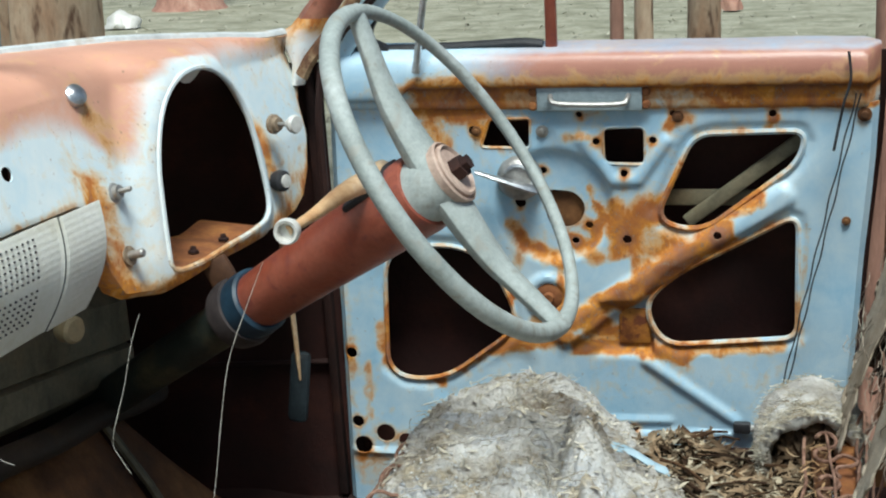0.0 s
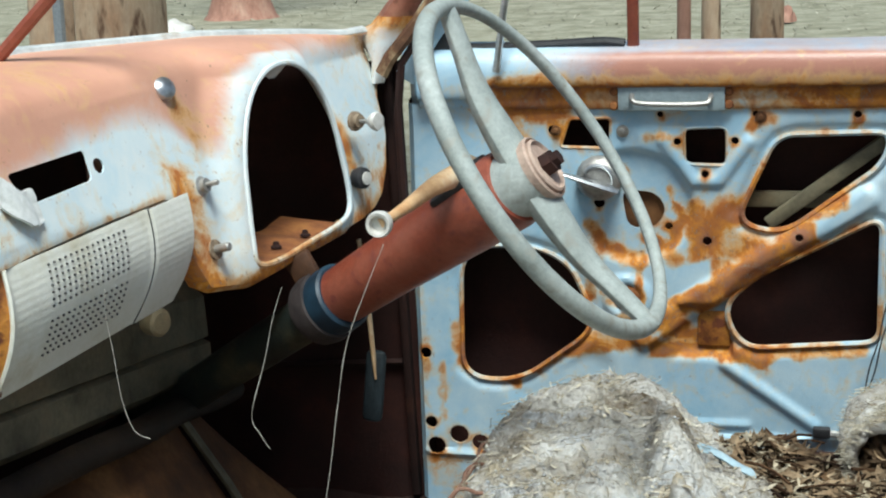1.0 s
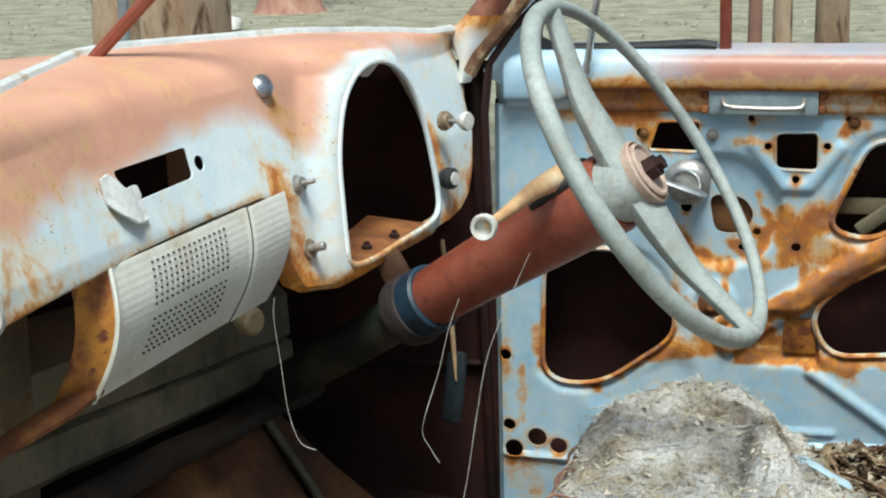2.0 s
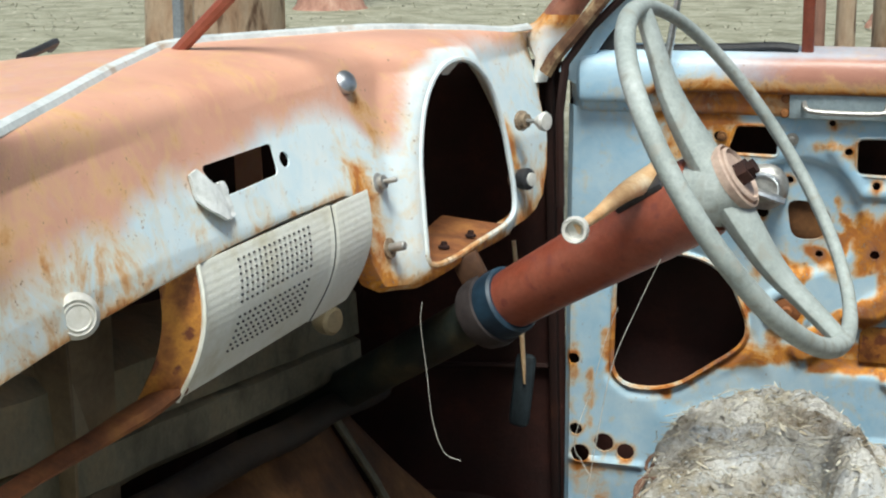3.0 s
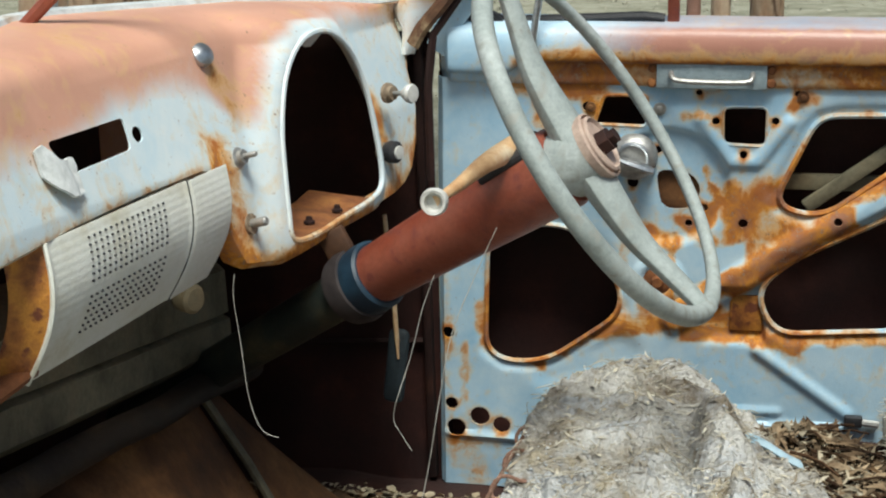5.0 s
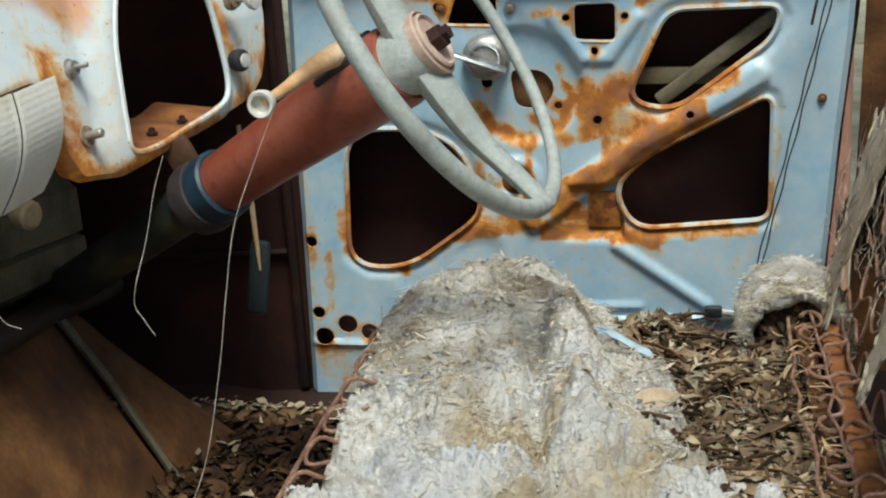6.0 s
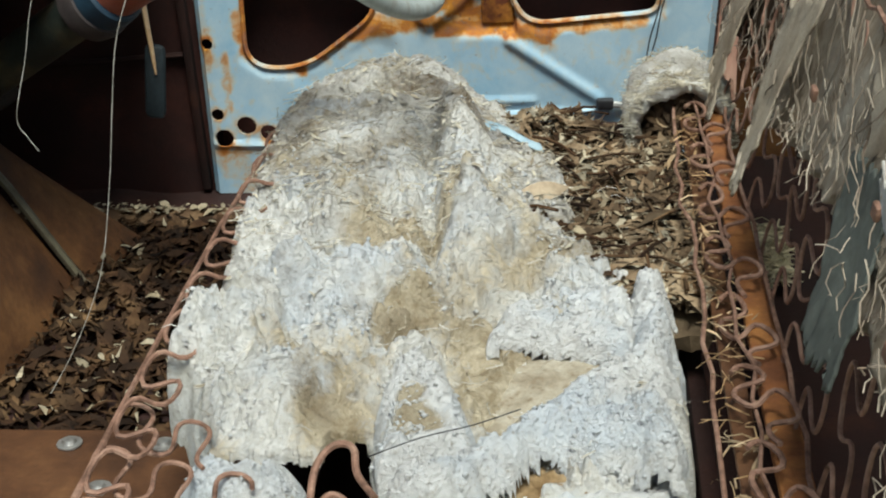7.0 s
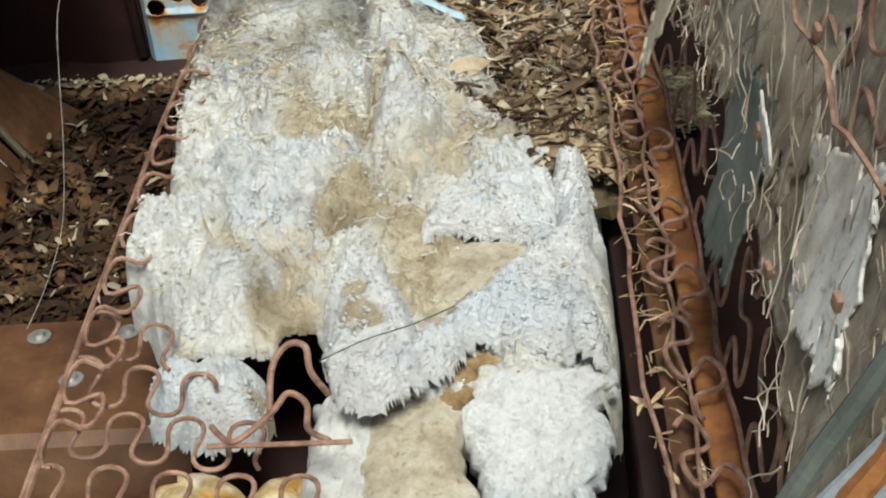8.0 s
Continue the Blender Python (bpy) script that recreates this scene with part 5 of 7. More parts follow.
def wadding(name, tones, stain, flow=(1, 1, 1)):
    """Matted fibre: mottled by three noises and a crumbled bump; attribute 'dirt' brings the stain."""
    m = bpy.data.materials.new(name)
    m.use_nodes = True
    t = m.node_tree
    b = t.nodes["Principled BSDF"]
    b.inputs["Roughness"].default_value, b.inputs["Specular IOR Level"].default_value = 0.95, 0.08
    tc = t.nodes.new("ShaderNodeTexCoord")
    mp = t.nodes.new("ShaderNodeMapping")
    mp.inputs["Scale"].default_value = flow
    t.links.new(tc.outputs["Object"], mp.inputs[0])

    def nz(scale, detail=8.0, rough=0.65, dist=0.0):
        n = node(t, "ShaderNodeTexNoise", Scale=scale, Detail=detail, Roughness=rough, Distortion=dist)
        t.links.new(mp.outputs[0], n.inputs["Vector"])
        return n.outputs[0]

    def rng_(s, a, c):
        n = node(t, "ShaderNodeMapRange", **{"From Min": a, "From Max": c})
        t.links.new(s, n.inputs[0])
        return n.outputs[0]

    def mixc(fac, a, c, mode="MIX"):
        x = t.nodes.new("ShaderNodeMix")
        x.data_type, x.blend_type = "RGBA", mode
        for s_, i_ in ((fac, 0), (a, 6), (c, 7)):
            if isinstance(s_, tuple):
                x.inputs[i_].default_value = (*s_, 1)
            elif isinstance(s_, float):
                x.inputs[i_].default_value = s_
            else:
                t.links.new(s_, x.inputs[i_])
        return x.outputs[2]

    def mad(a, k, c):
        n = t.nodes.new("ShaderNodeMath")
        n.operation = "MULTIPLY_ADD"
        t.links.new(a, n.inputs[0])
        n.inputs[1].default_value = k
        if isinstance(c, float):
            n.inputs[2].default_value = c
        else:
            t.links.new(c, n.inputs[2])
        return n.outputs[0]

    big, mid, crumb, hair = nz(9.0, 6.0), nz(42.0, 8.0, 0.7, 0.3), nz(140.0, 8.0, 0.78, 0.0), nz(420.0, 4.0)
    cells = node(t, "ShaderNodeTexVoronoi", Scale=230.0, Randomness=1.0)
    warp = t.nodes.new("ShaderNodeVectorMath")
    warp.operation = "MULTIPLY_ADD"
    push = node(t, "ShaderNodeTexNoise", Scale=90.0, Detail=3.0)
    t.links.new(mp.outputs[0], push.inputs["Vector"])
    t.links.new(push.outputs[1], warp.inputs[0])
    warp.inputs[1].default_value = (0.004, 0.004, 0.004)
    t.links.new(mp.outputs[0], warp.inputs[2])
    t.links.new(warp.outputs[0], cells.inputs["Vector"])
    white = mixc(rng_(mid, 0.36, 0.60), tones[0], tones[1])
    white = mixc(rng_(big, 0.45, 0.62), white, tones[2])
    tan = mixc(rng_(mid, 0.38, 0.62), tones[3], tones[4])
    at_ = t.nodes.new("ShaderNodeAttribute")
    at_.attribute_name = "tan"
    col = mixc(rng_(mad(mid, 0.9, mad(big, 0.7, mad(at_.outputs["Fac"], 1.0, 0.0))), 1.05, 1.30), white, tan)
    col = mixc(rng_(crumb, 0.57, 0.74), col, tones[3])
    at_ = t.nodes.new("ShaderNodeAttribute")
    at_.attribute_name = "dirt"
    amount = mad(mid, 0.9, mad(crumb, 0.6, at_.outputs["Fac"]))
    col = mixc(rng_(amount, 0.85, 1.45), col, stain)
    col = mixc(rng_(hair, 0.64, 0.74), col, stain)
    t.links.new(col, b.inputs["Base Color"])
    bp = node(t, "ShaderNodeBump", Strength=1.0, Distance=0.0062)
    t.links.new(mad(cells.outputs["Distance"], -0.30, mad(mid, 0.8, mad(crumb, 1.0, mad(hair, 0.2, 0.0)))), bp.inputs["Height"])
    t.links.new(bp.outputs[0], b.inputs["Normal"])
    return m


M["wad"] = wadding("wadding", ((0.62, 0.60, 0.54), (0.86, 0.85, 0.82), (0.70, 0.73, 0.76), (0.34, 0.27, 0.17), (0.68, 0.60, 0.45)), (0.16, 0.12, 0.075))
M["wad_white"] = wadding("white_wadding", ((0.66, 0.65, 0.63), (0.87, 0.875, 0.87), (0.69, 0.735, 0.78), (0.34, 0.28, 0.19), (0.58, 0.51, 0.38)), (0.17, 0.135, 0.09))
M["hair"] = wadding("hair_padding", ((0.28, 0.22, 0.155), (0.46, 0.39, 0.31), (0.46, 0.42, 0.355), (0.14, 0.095, 0.058), (0.36, 0.275, 0.185)), (0.085, 0.055, 0.035), (1, 1.8, 0.6))

bench = thing("bench_seat", (0.60, -0.95, 0.43), "torn bench seat, bare wadding over rusty springs", "bench seat")


def edge_front(y):
    return table([(-1.46, 0.50), (-1.42, 0.490), (-1.40, 0.47), (-1.385, 0.40), (-1.36, 0.340), (-1.31, 0.325), (-1.27, 0.340), (-1.24, 0.325), (-1.19, 0.300), (-1.15, 0.272), (-1.10, 0.285), (-1.0, 0.290), (-0.9, 0.275), (-0.7, 0.268), (-0.5, 0.262), (-0.40, 0.275), (-0.33, 0.300), (-0.27, 0.36)], y)[0] + 0.008 * noise.noise(V((y * 40, 0, 0))) + 0.004 * noise.noise(V((y * 110, 0, 0)))


def edge_rear(y):
    return table([(-1.46, 0.700), (-1.40, 0.745), (-1.35, 0.765), (-1.30, 0.770), (-0.955, 0.768), (-0.93, 0.74), (-0.91, 0.70), (-0.86, 0.665), (-0.7, 0.66), (-0.55, 0.62), (-0.40, 0.600), (-0.33, 0.555), (-0.27, 0.47)], y)[0] + 0.006 * noise.noise(V((y * 40, 5, 0))) + 0.003 * noise.noise(V((y * 120, 5, 0)))


GAP = [(0.20, -1.293), (0.335, -1.290), (0.41, -1.300), (0.444, -1.304), (0.452, -1.268), (0.482, -1.262), (0.498, -1.335), (0.506, -1.372), (0.60, -1.378), (0.80, -1.370), (0.80, -1.48), (0.20, -1.48)]
TAN = ((0.575, -0.86, 0.060, 0.25), (0.60, -0.99, 0.060, 0.25), (0.50, -1.085, 0.035, 0.6), (0.445, -1.262, 0.030, 0.7), (0.45, -0.90, 0.05, 0.5), (0.40, -1.15, 0.05, 0.35), (0.62, -1.20, 0.06, 0.8), (0.56, -1.12, 0.03, 0.4), (0.47, -1.20, 0.03, 0.3))
PALE = ((0.34, -1.00, 0.06, 0.5), (0.33, -1.13, 0.05, 0.4), (0.43, -1.03, 0.05, 0.5), (0.36, -0.90, 0.05, 0.3), (0.57, -0.93, 0.03, 0.5), (0.73, -1.10, 0.04, 0.6), (0.56, -0.88, 0.03, 0.4))


def tan_zone(x, y):
    """How much of the wadding is bare tan felt there."""
    return sum(a * math.exp(-((x - p) ** 2 + (y - q) ** 2) / r ** 2) for p, q, r, a in TAN) - sum(a * math.exp(-((x - p) ** 2 + (y - q) ** 2) / r ** 2) for p, q, r, a in PALE)


def crumbs(x, y, size, seed=0.0):
    """Popcorn-like grains, 0 to 1."""
    q = V((x / size + 0.7 * noise.noise(V((x / size * 0.6, y / size * 0.6, seed))), y / size, seed))
    return max(0.0, 1.0 - noise.voronoi(q)[0][0] * 1.25)


def ledge(x, y, scale, seed):
    """Torn layers: a step with a frayed edge."""
    n = noise.noise(V((x * scale, y * scale, seed))) + 0.22 * noise.noise(V((x * scale * 4, y * scale * 4, seed))) + 0.10 * noise.noise(V((x * scale * 13, y * scale * 13, seed)))
    return sstep(-0.06, 0.09, n) + 0.7 * sstep(0.18, 0.30, n)


def gap_edge(x, y):
    n = 0.007 * noise.noise(V((x * 45, y * 45, 0))) + 0.004 * noise.noise(V((x * 120, y * 120, 0)))
    return (-1 if inside((x, y), GAP) else 1) * near_loop((x, y), GAP) + n


def wad_height(x, y):
    """The top of the wadding: a domed far end, a seam, torn layers, lumps and hollows."""
    z = table([(-1.46, 0.650), (-1.38, 0.682), (-1.33, 0.702), (-1.25, 0.706), (-1.06, 0.708), (-0.8, 0.716), (-0.69, 0.726), (-0.58, 0.722), (-0.45, 0.712), (-0.36, 0.706), (-0.31, 0.690), (-0.27, 0.65)], y)[0]
    e0, e1 = edge_front(y), edge_rear(y)
    u = (x - e0) / max(1e-3, e1 - e0)
    z += 0.026 * math.sin(math.pi * min(1, max(0, u)))
    if y > -0.72:
        z += 0.018 * math.exp(-((u - 0.45) / 0.30) ** 2) * sstep(-0.72, -0.40, y)
        z -= 0.05 * sstep(0.60, 1.0, u) * sstep(-0.80, -0.5, y)
    seam = table([(-1.0, 0.532), (-0.58, 0.490)], y)[0]
    on = sstep(-1.06, -0.96, y) * (1 - sstep(-0.60, -0.54, y))
    z += 0.046 * math.exp(-((x - seam - 0.026) / 0.026) ** 2) * on
    z -= 0.044 * math.exp(-((x - seam + 0.014) / 0.014) ** 2) * on
    far = sstep(-0.86, -0.60, y)
    t = min(1.0, max(0.0, tan_zone(x, y) * 1.6))
    # lumps at the left border, hollows before the flap and behind the hole
    for cx, cy, r, a in ((0.335, -0.985, 0.055, 0.022), (0.335, -1.12, 0.050, 0.020), (0.415, -1.02, 0.050, 0.020), (0.40, -1.23, 0.055, 0.014), (0.39, -0.87, 0.06, 0.014), (0.60, -0.93, 0.035, 0.016)):
        z += 1.7 * a * math.exp(-(((x - cx) ** 2 + (y - cy) ** 2) / r ** 2) ** 2)
    z -= 0.040 * math.exp(-(near_line((x, y), (0.585, -1.29), (0.66, -1.17)) / 0.034) ** 2)
    z -= 0.022 * math.exp(-(near_line((x, y), (0.49, -1.11), (0.52, -1.06)) / 0.024) ** 2)
    z -= 0.020 * math.exp(-(near_line((x, y), (0.465, -1.15), (0.44, -1.25)) / 0.016) ** 2)
    z += (1 - far) * (1 - 0.6 * t) * 0.016 * (ledge(x, y, 13, 41) + 0.7 * ledge(x * 0.8, y * 1.2, 23, 17) - 1.1)
    for s, a in ((12, 0.012), (26, 0.012)):
        z += a * noise.noise(V((x * s, y * s * 0.9, s)))
    z -= (1 - far) * 0.013 * (1 - sstep(0.0, 0.10, abs(noise.noise(V((x * 15, y * 15, 31)))))) * (1 - t)
    loose = (1 - far) * (1 - t) * sstep(-0.25, 0.25, noise.noise(V((x * 14, y * 14, 77))))
    z += 0.014 * loose * crumbs(x, y, 0.015) + 0.0055 * (1 - 0.6 * t) * (1 - 0.5 * far) * crumbs(x, y, 0.008, 5.0)
    # frayed layers lying across the far end
    z += far * (0.011 * (1 - abs(noise.noise(V((x * 14, y * 60 + 3 * noise.noise(V((x * 9, y * 9, 0))), 4)))) * 2) + 0.008 * ledge(x * 0.5, y * 1.6, 24, 8) + 0.004 * noise.noise(V((x * 40, y * 220, 6))))
    if y < -1.2:
        z = lerp(0.708, z, sstep(0.0, 0.022, gap_edge(x, y)))
    return z


def field(name, material, parent, label, place, keep, nx, ny, skirt=0.03):
    """A dense sheet place(i, j) without the quads that keep() refuses, its rim pulled down."""
    pts = [place(i / nx, j / ny) for j in range(ny + 1) for i in range(nx + 1)]
    ok = [keep(p) for p in pts]
    faces = []
    for j in range(ny):
        for i in range(nx):
            q = (j * (nx + 1) + i, j * (nx + 1) + i + 1, (j + 1) * (nx + 1) + i + 1, (j + 1) * (nx + 1) + i)
            if all(ok[k] for k in q):
                faces.append(q)
    me = bpy.data.meshes.new("sheet")
    me.from_pydata(pts, [], faces)
    bm = bmesh.new()
    bm.from_mesh(me)
    bpy.data.meshes.remove(me)
    bmesh.ops.delete(bm, geom=[v for v in bm.verts if not v.link_faces], context="VERTS")
    rim = [e for e in bm.edges if e.is_boundary]
    low = bmesh.ops.extrude_edge_only(bm, edges=rim)["geom"]
    for v in low:
        if isinstance(v, bmesh.types.BMVert):
            v.co.z -= skirt
    return part(name, bm, material, parent, label, sharp=0)


def cushion_at(u, v):
    y = lerp(-1.46, -0.27, v)
    x = lerp(edge_front(y), edge_rear(y), u)
    e = min(u, 1 - u)
    drop = 0.085 * (1 - math.sqrt(max(0.0, 1 - (1 - min(1, e / 0.05)) ** 2))) + 0.05 * (1 - sstep(0, 0.03, min(y + 1.46, -0.27 - y)))
    w = V((x * 55, y * 55, 1))
    return V((x + 0.004 * noise.noise(w), y + 0.004 * noise.noise(w + V((9, 0, 0))), wad_height(x, y) - drop))


wad = field("seat_cushion", M["wad"], bench, "matted grey-white wadding, dirtier towards the far end", cushion_at, lambda p: p.y > -1.2 or gap_edge(p.x, p.y) > 0, 230, 520, 0.014)


def wad_dirt(p):
    q = (p.x, p.y)
    d = 0.32 * sstep(-0.92, -0.55, p.y)
    d += 0.45 * math.exp(-(near_line(q, (0.43, -1.24), (0.47, -1.29)) / 0.020) ** 2)
    d += 0.30 * math.exp(-(near_line(q, (0.49, -1.10), (0.52, -1.06)) / 0.025) ** 2)
    d += 0.22 * sstep(0.60, 0.66, p.x) * sstep(-0.96, -0.88, p.y)
    d += 0.40 * math.exp(-(near_line(q, (0.63, -1.345), (0.70, -1.325)) / 0.016) ** 2)
    return d + 0.38 * noise.noise(V((p.x * 9, p.y * 9, 0))) + 0.20 * noise.noise(V((p.x * 28, p.y * 28, 3)))


wear(wad, wad_dirt, "dirt")
wear(wad, lambda p: 0.24 + tan_zone(p.x, p.y) + 0.3 * noise.noise(V((p.x * 11, p.y * 11, 90))), "tan")
rng = random.Random(11)


def on_wad(y0, y1, u0=0.02, u1=0.98):
    def f(r):
        y = r.uniform(y0, y1)
        x = lerp(edge_front(y), edge_rear(y), r.uniform(u0, u1))
        while y < -1.2 and gap_edge(x, y) < 0.02:
            y = r.uniform(max(y0, -1.2), y1)
        return V((x, y, wad_height(x, y) + 0.001)), V((r.uniform(-0.3, 0.3), r.uniform(-0.3, 0.3), 1)).normalized()
    return f


def fibres(bm, rng, count, where, length=(0.010, 0.035), r=0.0005):
    """Fine loose threads, each a bent three-sided hair."""
    for _ in range(count):
        p, nrm = where(rng)
        a = rng.random() * 6.283
        ln = rng.uniform(*length)
        d = V((math.cos(a), math.sin(a), 0)) * ln
        k = V((-d.y, d.x, 0)) * rng.uniform(-0.5, 0.5)
        tube(bm, [p - d * 0.5, p + k * 0.6 + V(nrm) * ln * rng.uniform(0.05, 0.25), p + d * 0.5 + V(nrm) * ln * rng.uniform(-0.05, 0.25)], r * rng.uniform(0.6, 1.6), 3)


bm = bmesh.new()
fibres(bm, rng, 700, on_wad(-1.42, -0.75), (0.008, 0.025), 0.0003)
tufts = part("white_fluff", bm, surface("white_fibre", [(0.3, (0.45, 0.43, 0.37)), (0.7, (0.66, 0.66, 0.64))], 20, 0.95, 0, 0.2, vary=0.3, spec=0.1), wad)
tufts["kind"] = "stuff"
def grain(bm, p, r):
    """One crumb of wadding: a rough eight-sided bead."""
    k = [bm.verts.new(p + V(d) * r * rng.uniform(0.6, 1.4)) for d in ((1, 0, 0), (0, 1, 0), (-1, 0, 0), (0, -1, 0), (0, 0, 0.9), (0, 0, -0.7))]
    for i in range(4):
        bm.faces.new((k[i], k[(i + 1) % 4], k[4]))
        bm.faces.new((k[(i + 1) % 4], k[i], k[5]))


bm = bmesh.new()
for _ in range(7000):
    y = rng.uniform(-1.40, -0.50)
    x = lerp(edge_front(y), edge_rear(y), rng.uniform(0.03, 0.97))
    if tan_zone(x, y) > 0.15 or noise.noise(V((x * 16, y * 16, 50))) < -0.02 or (y < -1.2 and gap_edge(x, y) < 0.01) or rng.random() < sstep(-0.9, -0.5, y):
        continue
    grain(bm, V((x, y, wad_height(x, y) + 0.001)), rng.uniform(0.0008, 0.0018) + 0.0022 * rng.random() ** 4)
grains = part("crumb_fluff", bm, M["wad_white"], wad, sharp=0)
grains["kind"] = "stuff"
bm = bmesh.new()
fibres(bm, rng, 1300, on_wad(-0.95, -0.28), (0.010, 0.040), 0.0004)
fibres(bm, rng, 120, on_wad(-1.42, -0.9), (0.010, 0.035), 0.0003)
leaves(bm, rng, 1500, on_wad(-0.90, -0.28), (0.006, 0.022), 0.13, 0.4)
leaves(bm, rng, 60, on_wad(-1.25, -0.9), (0.005, 0.016), 0.25, 0.4)
M["grey_fibre"] = surface("grey_fibre", [(0.3, (0.24, 0.19, 0.13)), (0.5, (0.44, 0.40, 0.31)), (0.7, (0.62, 0.60, 0.53))], 20, 0.95, 0, 0.2, vary=0.45, spec=0.1)
shreds = part("grey_fluff", bm, M["grey_fibre"], wad)
shreds["kind"] = "stuff"


def pad(name, material, label, pts, thick=0.03, bumpy=0.010, res=56, rag=0.014):
    """A slab over the four-cornered patch pts (near-front, near-rear, far-rear, far-front), puffed in the middle."""
    a, b, c, d = (V(p) for p in pts)
    g = []
    for i in range(res + 1):
        r = []
        for j in range(res + 1):
            u, v = i / res, j / res
            p = lerp(lerp(a, b, u), lerp(d, c, u), v)
            w = (1 - abs(2 * u - 1) ** 4) ** 0.5 * (1 - abs(2 * v - 1) ** 4) ** 0.5
            lump = bumpy * (noise.noise(p * 22) + 0.6 * noise.noise(p * 55) + 0.45 * noise.noise(p * 130))
            q = V((rag * (noise.noise(V((v * 5, 2, a.x * 9))) + 0.5 * noise.noise(V((v * 17, 2, a.x * 9)))) * abs(2 * u - 1), rag * (noise.noise(V((u * 5, 7, a.x * 9))) + 0.5 * noise.noise(V((u * 17, 7, 0)))) * abs(2 * v - 1), thick * w + lump * (0.4 + 0.6 * w)))
            r.append(p + q)
        g.append(r)
    bm = shell(list(g), 0.012)
    ob = part(name, bm, material, wad, label, sharp=0)
    wear(ob, lambda q: 0.05 + 0.3 * noise.noise(q * 9), "dirt")
    wear(ob, lambda q: 0.25 * noise.noise(q * 13), "tan")
    return ob


def tuft(name, material, label, loop, base, thick, edge=0.022, rag=0.007, felt=(), step=0.0024, skirt=0.03):
    """A torn layer of wadding with the outline loop; felt: blobs (x, y, radius) of bare tan."""
    xs, ys = [p[0] for p in loop], [p[1] for p in loop]
    x0, x1, y0, y1 = min(xs) - 0.01, max(xs) + 0.01, min(ys) - 0.01, max(ys) + 0.01

    def rim(x, y):
        return (1 if inside((x, y), loop) else -1) * near_loop((x, y), loop) + rag * noise.noise(V((x * 40, y * 40, 8)))

    def bare(x, y):
        return sum(math.exp(-((x - p) ** 2 + (y - q) ** 2) / r ** 2) for p, q, r in felt)

    def place(u, v):
        x, y = lerp(x0, x1, u), lerp(y0, y1, v)
        d = min(1.0, max(0.0, rim(x, y) / edge))
        f = min(1.0, bare(x, y))
        z = base(x, y) + thick * d * (2 - d) + d * (0.012 * noise.noise(V((x * 20, y * 20, 3))) + 0.008 * noise.noise(V((x * 50, y * 50, 3))))
        z += d * (1 - 0.7 * f) * (0.007 * crumbs(x, y, 0.014, 2.0) + 0.004 * crumbs(x, y, 0.008, 9.0)) - 0.012 * f
        z -= d * (1 - f) * 0.012 * (1 - sstep(0.0, 0.08, abs(noise.noise(V((x * 17, y * 17, 61))))))
        return V((x + 0.003 * noise.noise(V((x * 80, y * 80, 1))), y + 0.003 * noise.noise(V((x * 80, y * 80, 4))), z))

    ob = field(name, material, wad, label, place, lambda p: rim(p.x, p.y) + 0.3 * rag * noise.noise(V((p.x * 150, p.y * 150, 8))) > 0, int((x1 - x0) / step), int((y1 - y0) / step), skirt)
    wear(ob, lambda q: 0.05 + 0.3 * noise.noise(q * 9), "dirt")
    wear(ob, lambda q: 0.9 * bare(q.x, q.y) - 0.1, "tan")
    return ob


def level(z0, tilt_x=0.0, tilt_y=0.0):
    return lambda x, y: z0 + tilt_x * (x - 0.6) + tilt_y * (y + 1.25)


def crumbled(ob, count):
    """Crumbs over a torn layer."""
    m, faces, verts = world_of(ob), ob.data.polygons, ob.data.vertices
    bm = bmesh.new()
    for _ in range(count):
        f = faces[rng.randrange(len(faces))]
        if f.normal.z > 0.3:
            grain(bm, m @ verts[f.vertices[0]].co, rng.uniform(0.0008, 0.0018) + 0.0020 * rng.random() ** 4)
    made = part("crumb_fluff", bm, M["wad_white"], wad, sharp=0)
    made["kind"] = "stuff"


FLAP = [(0.757, -1.372), (0.755, -1.284), (0.756, -1.184), (0.760, -1.02), (0.718, -1.03), (0.716, -1.067), (0.712, -1.185), (0.67, -1.230), (0.627, -1.290), (0.577, -1.348), (0.515, -1.390), (0.505, -1.415), (0.56, -1.425), (0.618, -1.372), (0.640, -1.340), (0.690, -1.352)]
LOBE = [(0.492, -1.257), (0.494, -1.208), (0.531, -1.181), (0.562, -1.235), (0.583, -1.304), (0.588, -1.350), (0.539, -1.380), (0.506, -1.375), (0.494, -1.313)]
crumbled(tuft("folded_flap", M["wad_white"], "white crumbly flap folded over the cushion", FLAP, level(0.718), 0.040, 0.022, rag=0.010, skirt=0.004), 1500)
crumbled(tuft("wadding_lobe", M["wad_white"], "fluffy white lobe of wadding, tan inside", LOBE, level(0.714), 0.048, 0.026, felt=((0.535, -1.325, 0.030), (0.525, -1.28, 0.016)), skirt=0.022), 400)
crumbled(tuft("upper_flap", M["wad_white"], "blue-white torn layer", [(0.579, -1.149), (0.589, -1.094), (0.648, -1.054), (0.725, -1.045), (0.722, -1.165), (0.692, -1.172), (0.631, -1.152)], level(0.720), 0.024, 0.014, skirt=0.004), 500)
crumbled(tuft("front_wad", M["wad_white"], "loose white tuft of wadding hanging at the front", [(0.312, -1.285), (0.336, -1.270), (0.394, -1.275), (0.434, -1.290), (0.438, -1.340), (0.428, -1.365), (0.378, -1.368), (0.325, -1.345)], level(0.652), 0.046, 0.034, felt=((0.434, -1.33, 0.018),), skirt=0.022), 350)


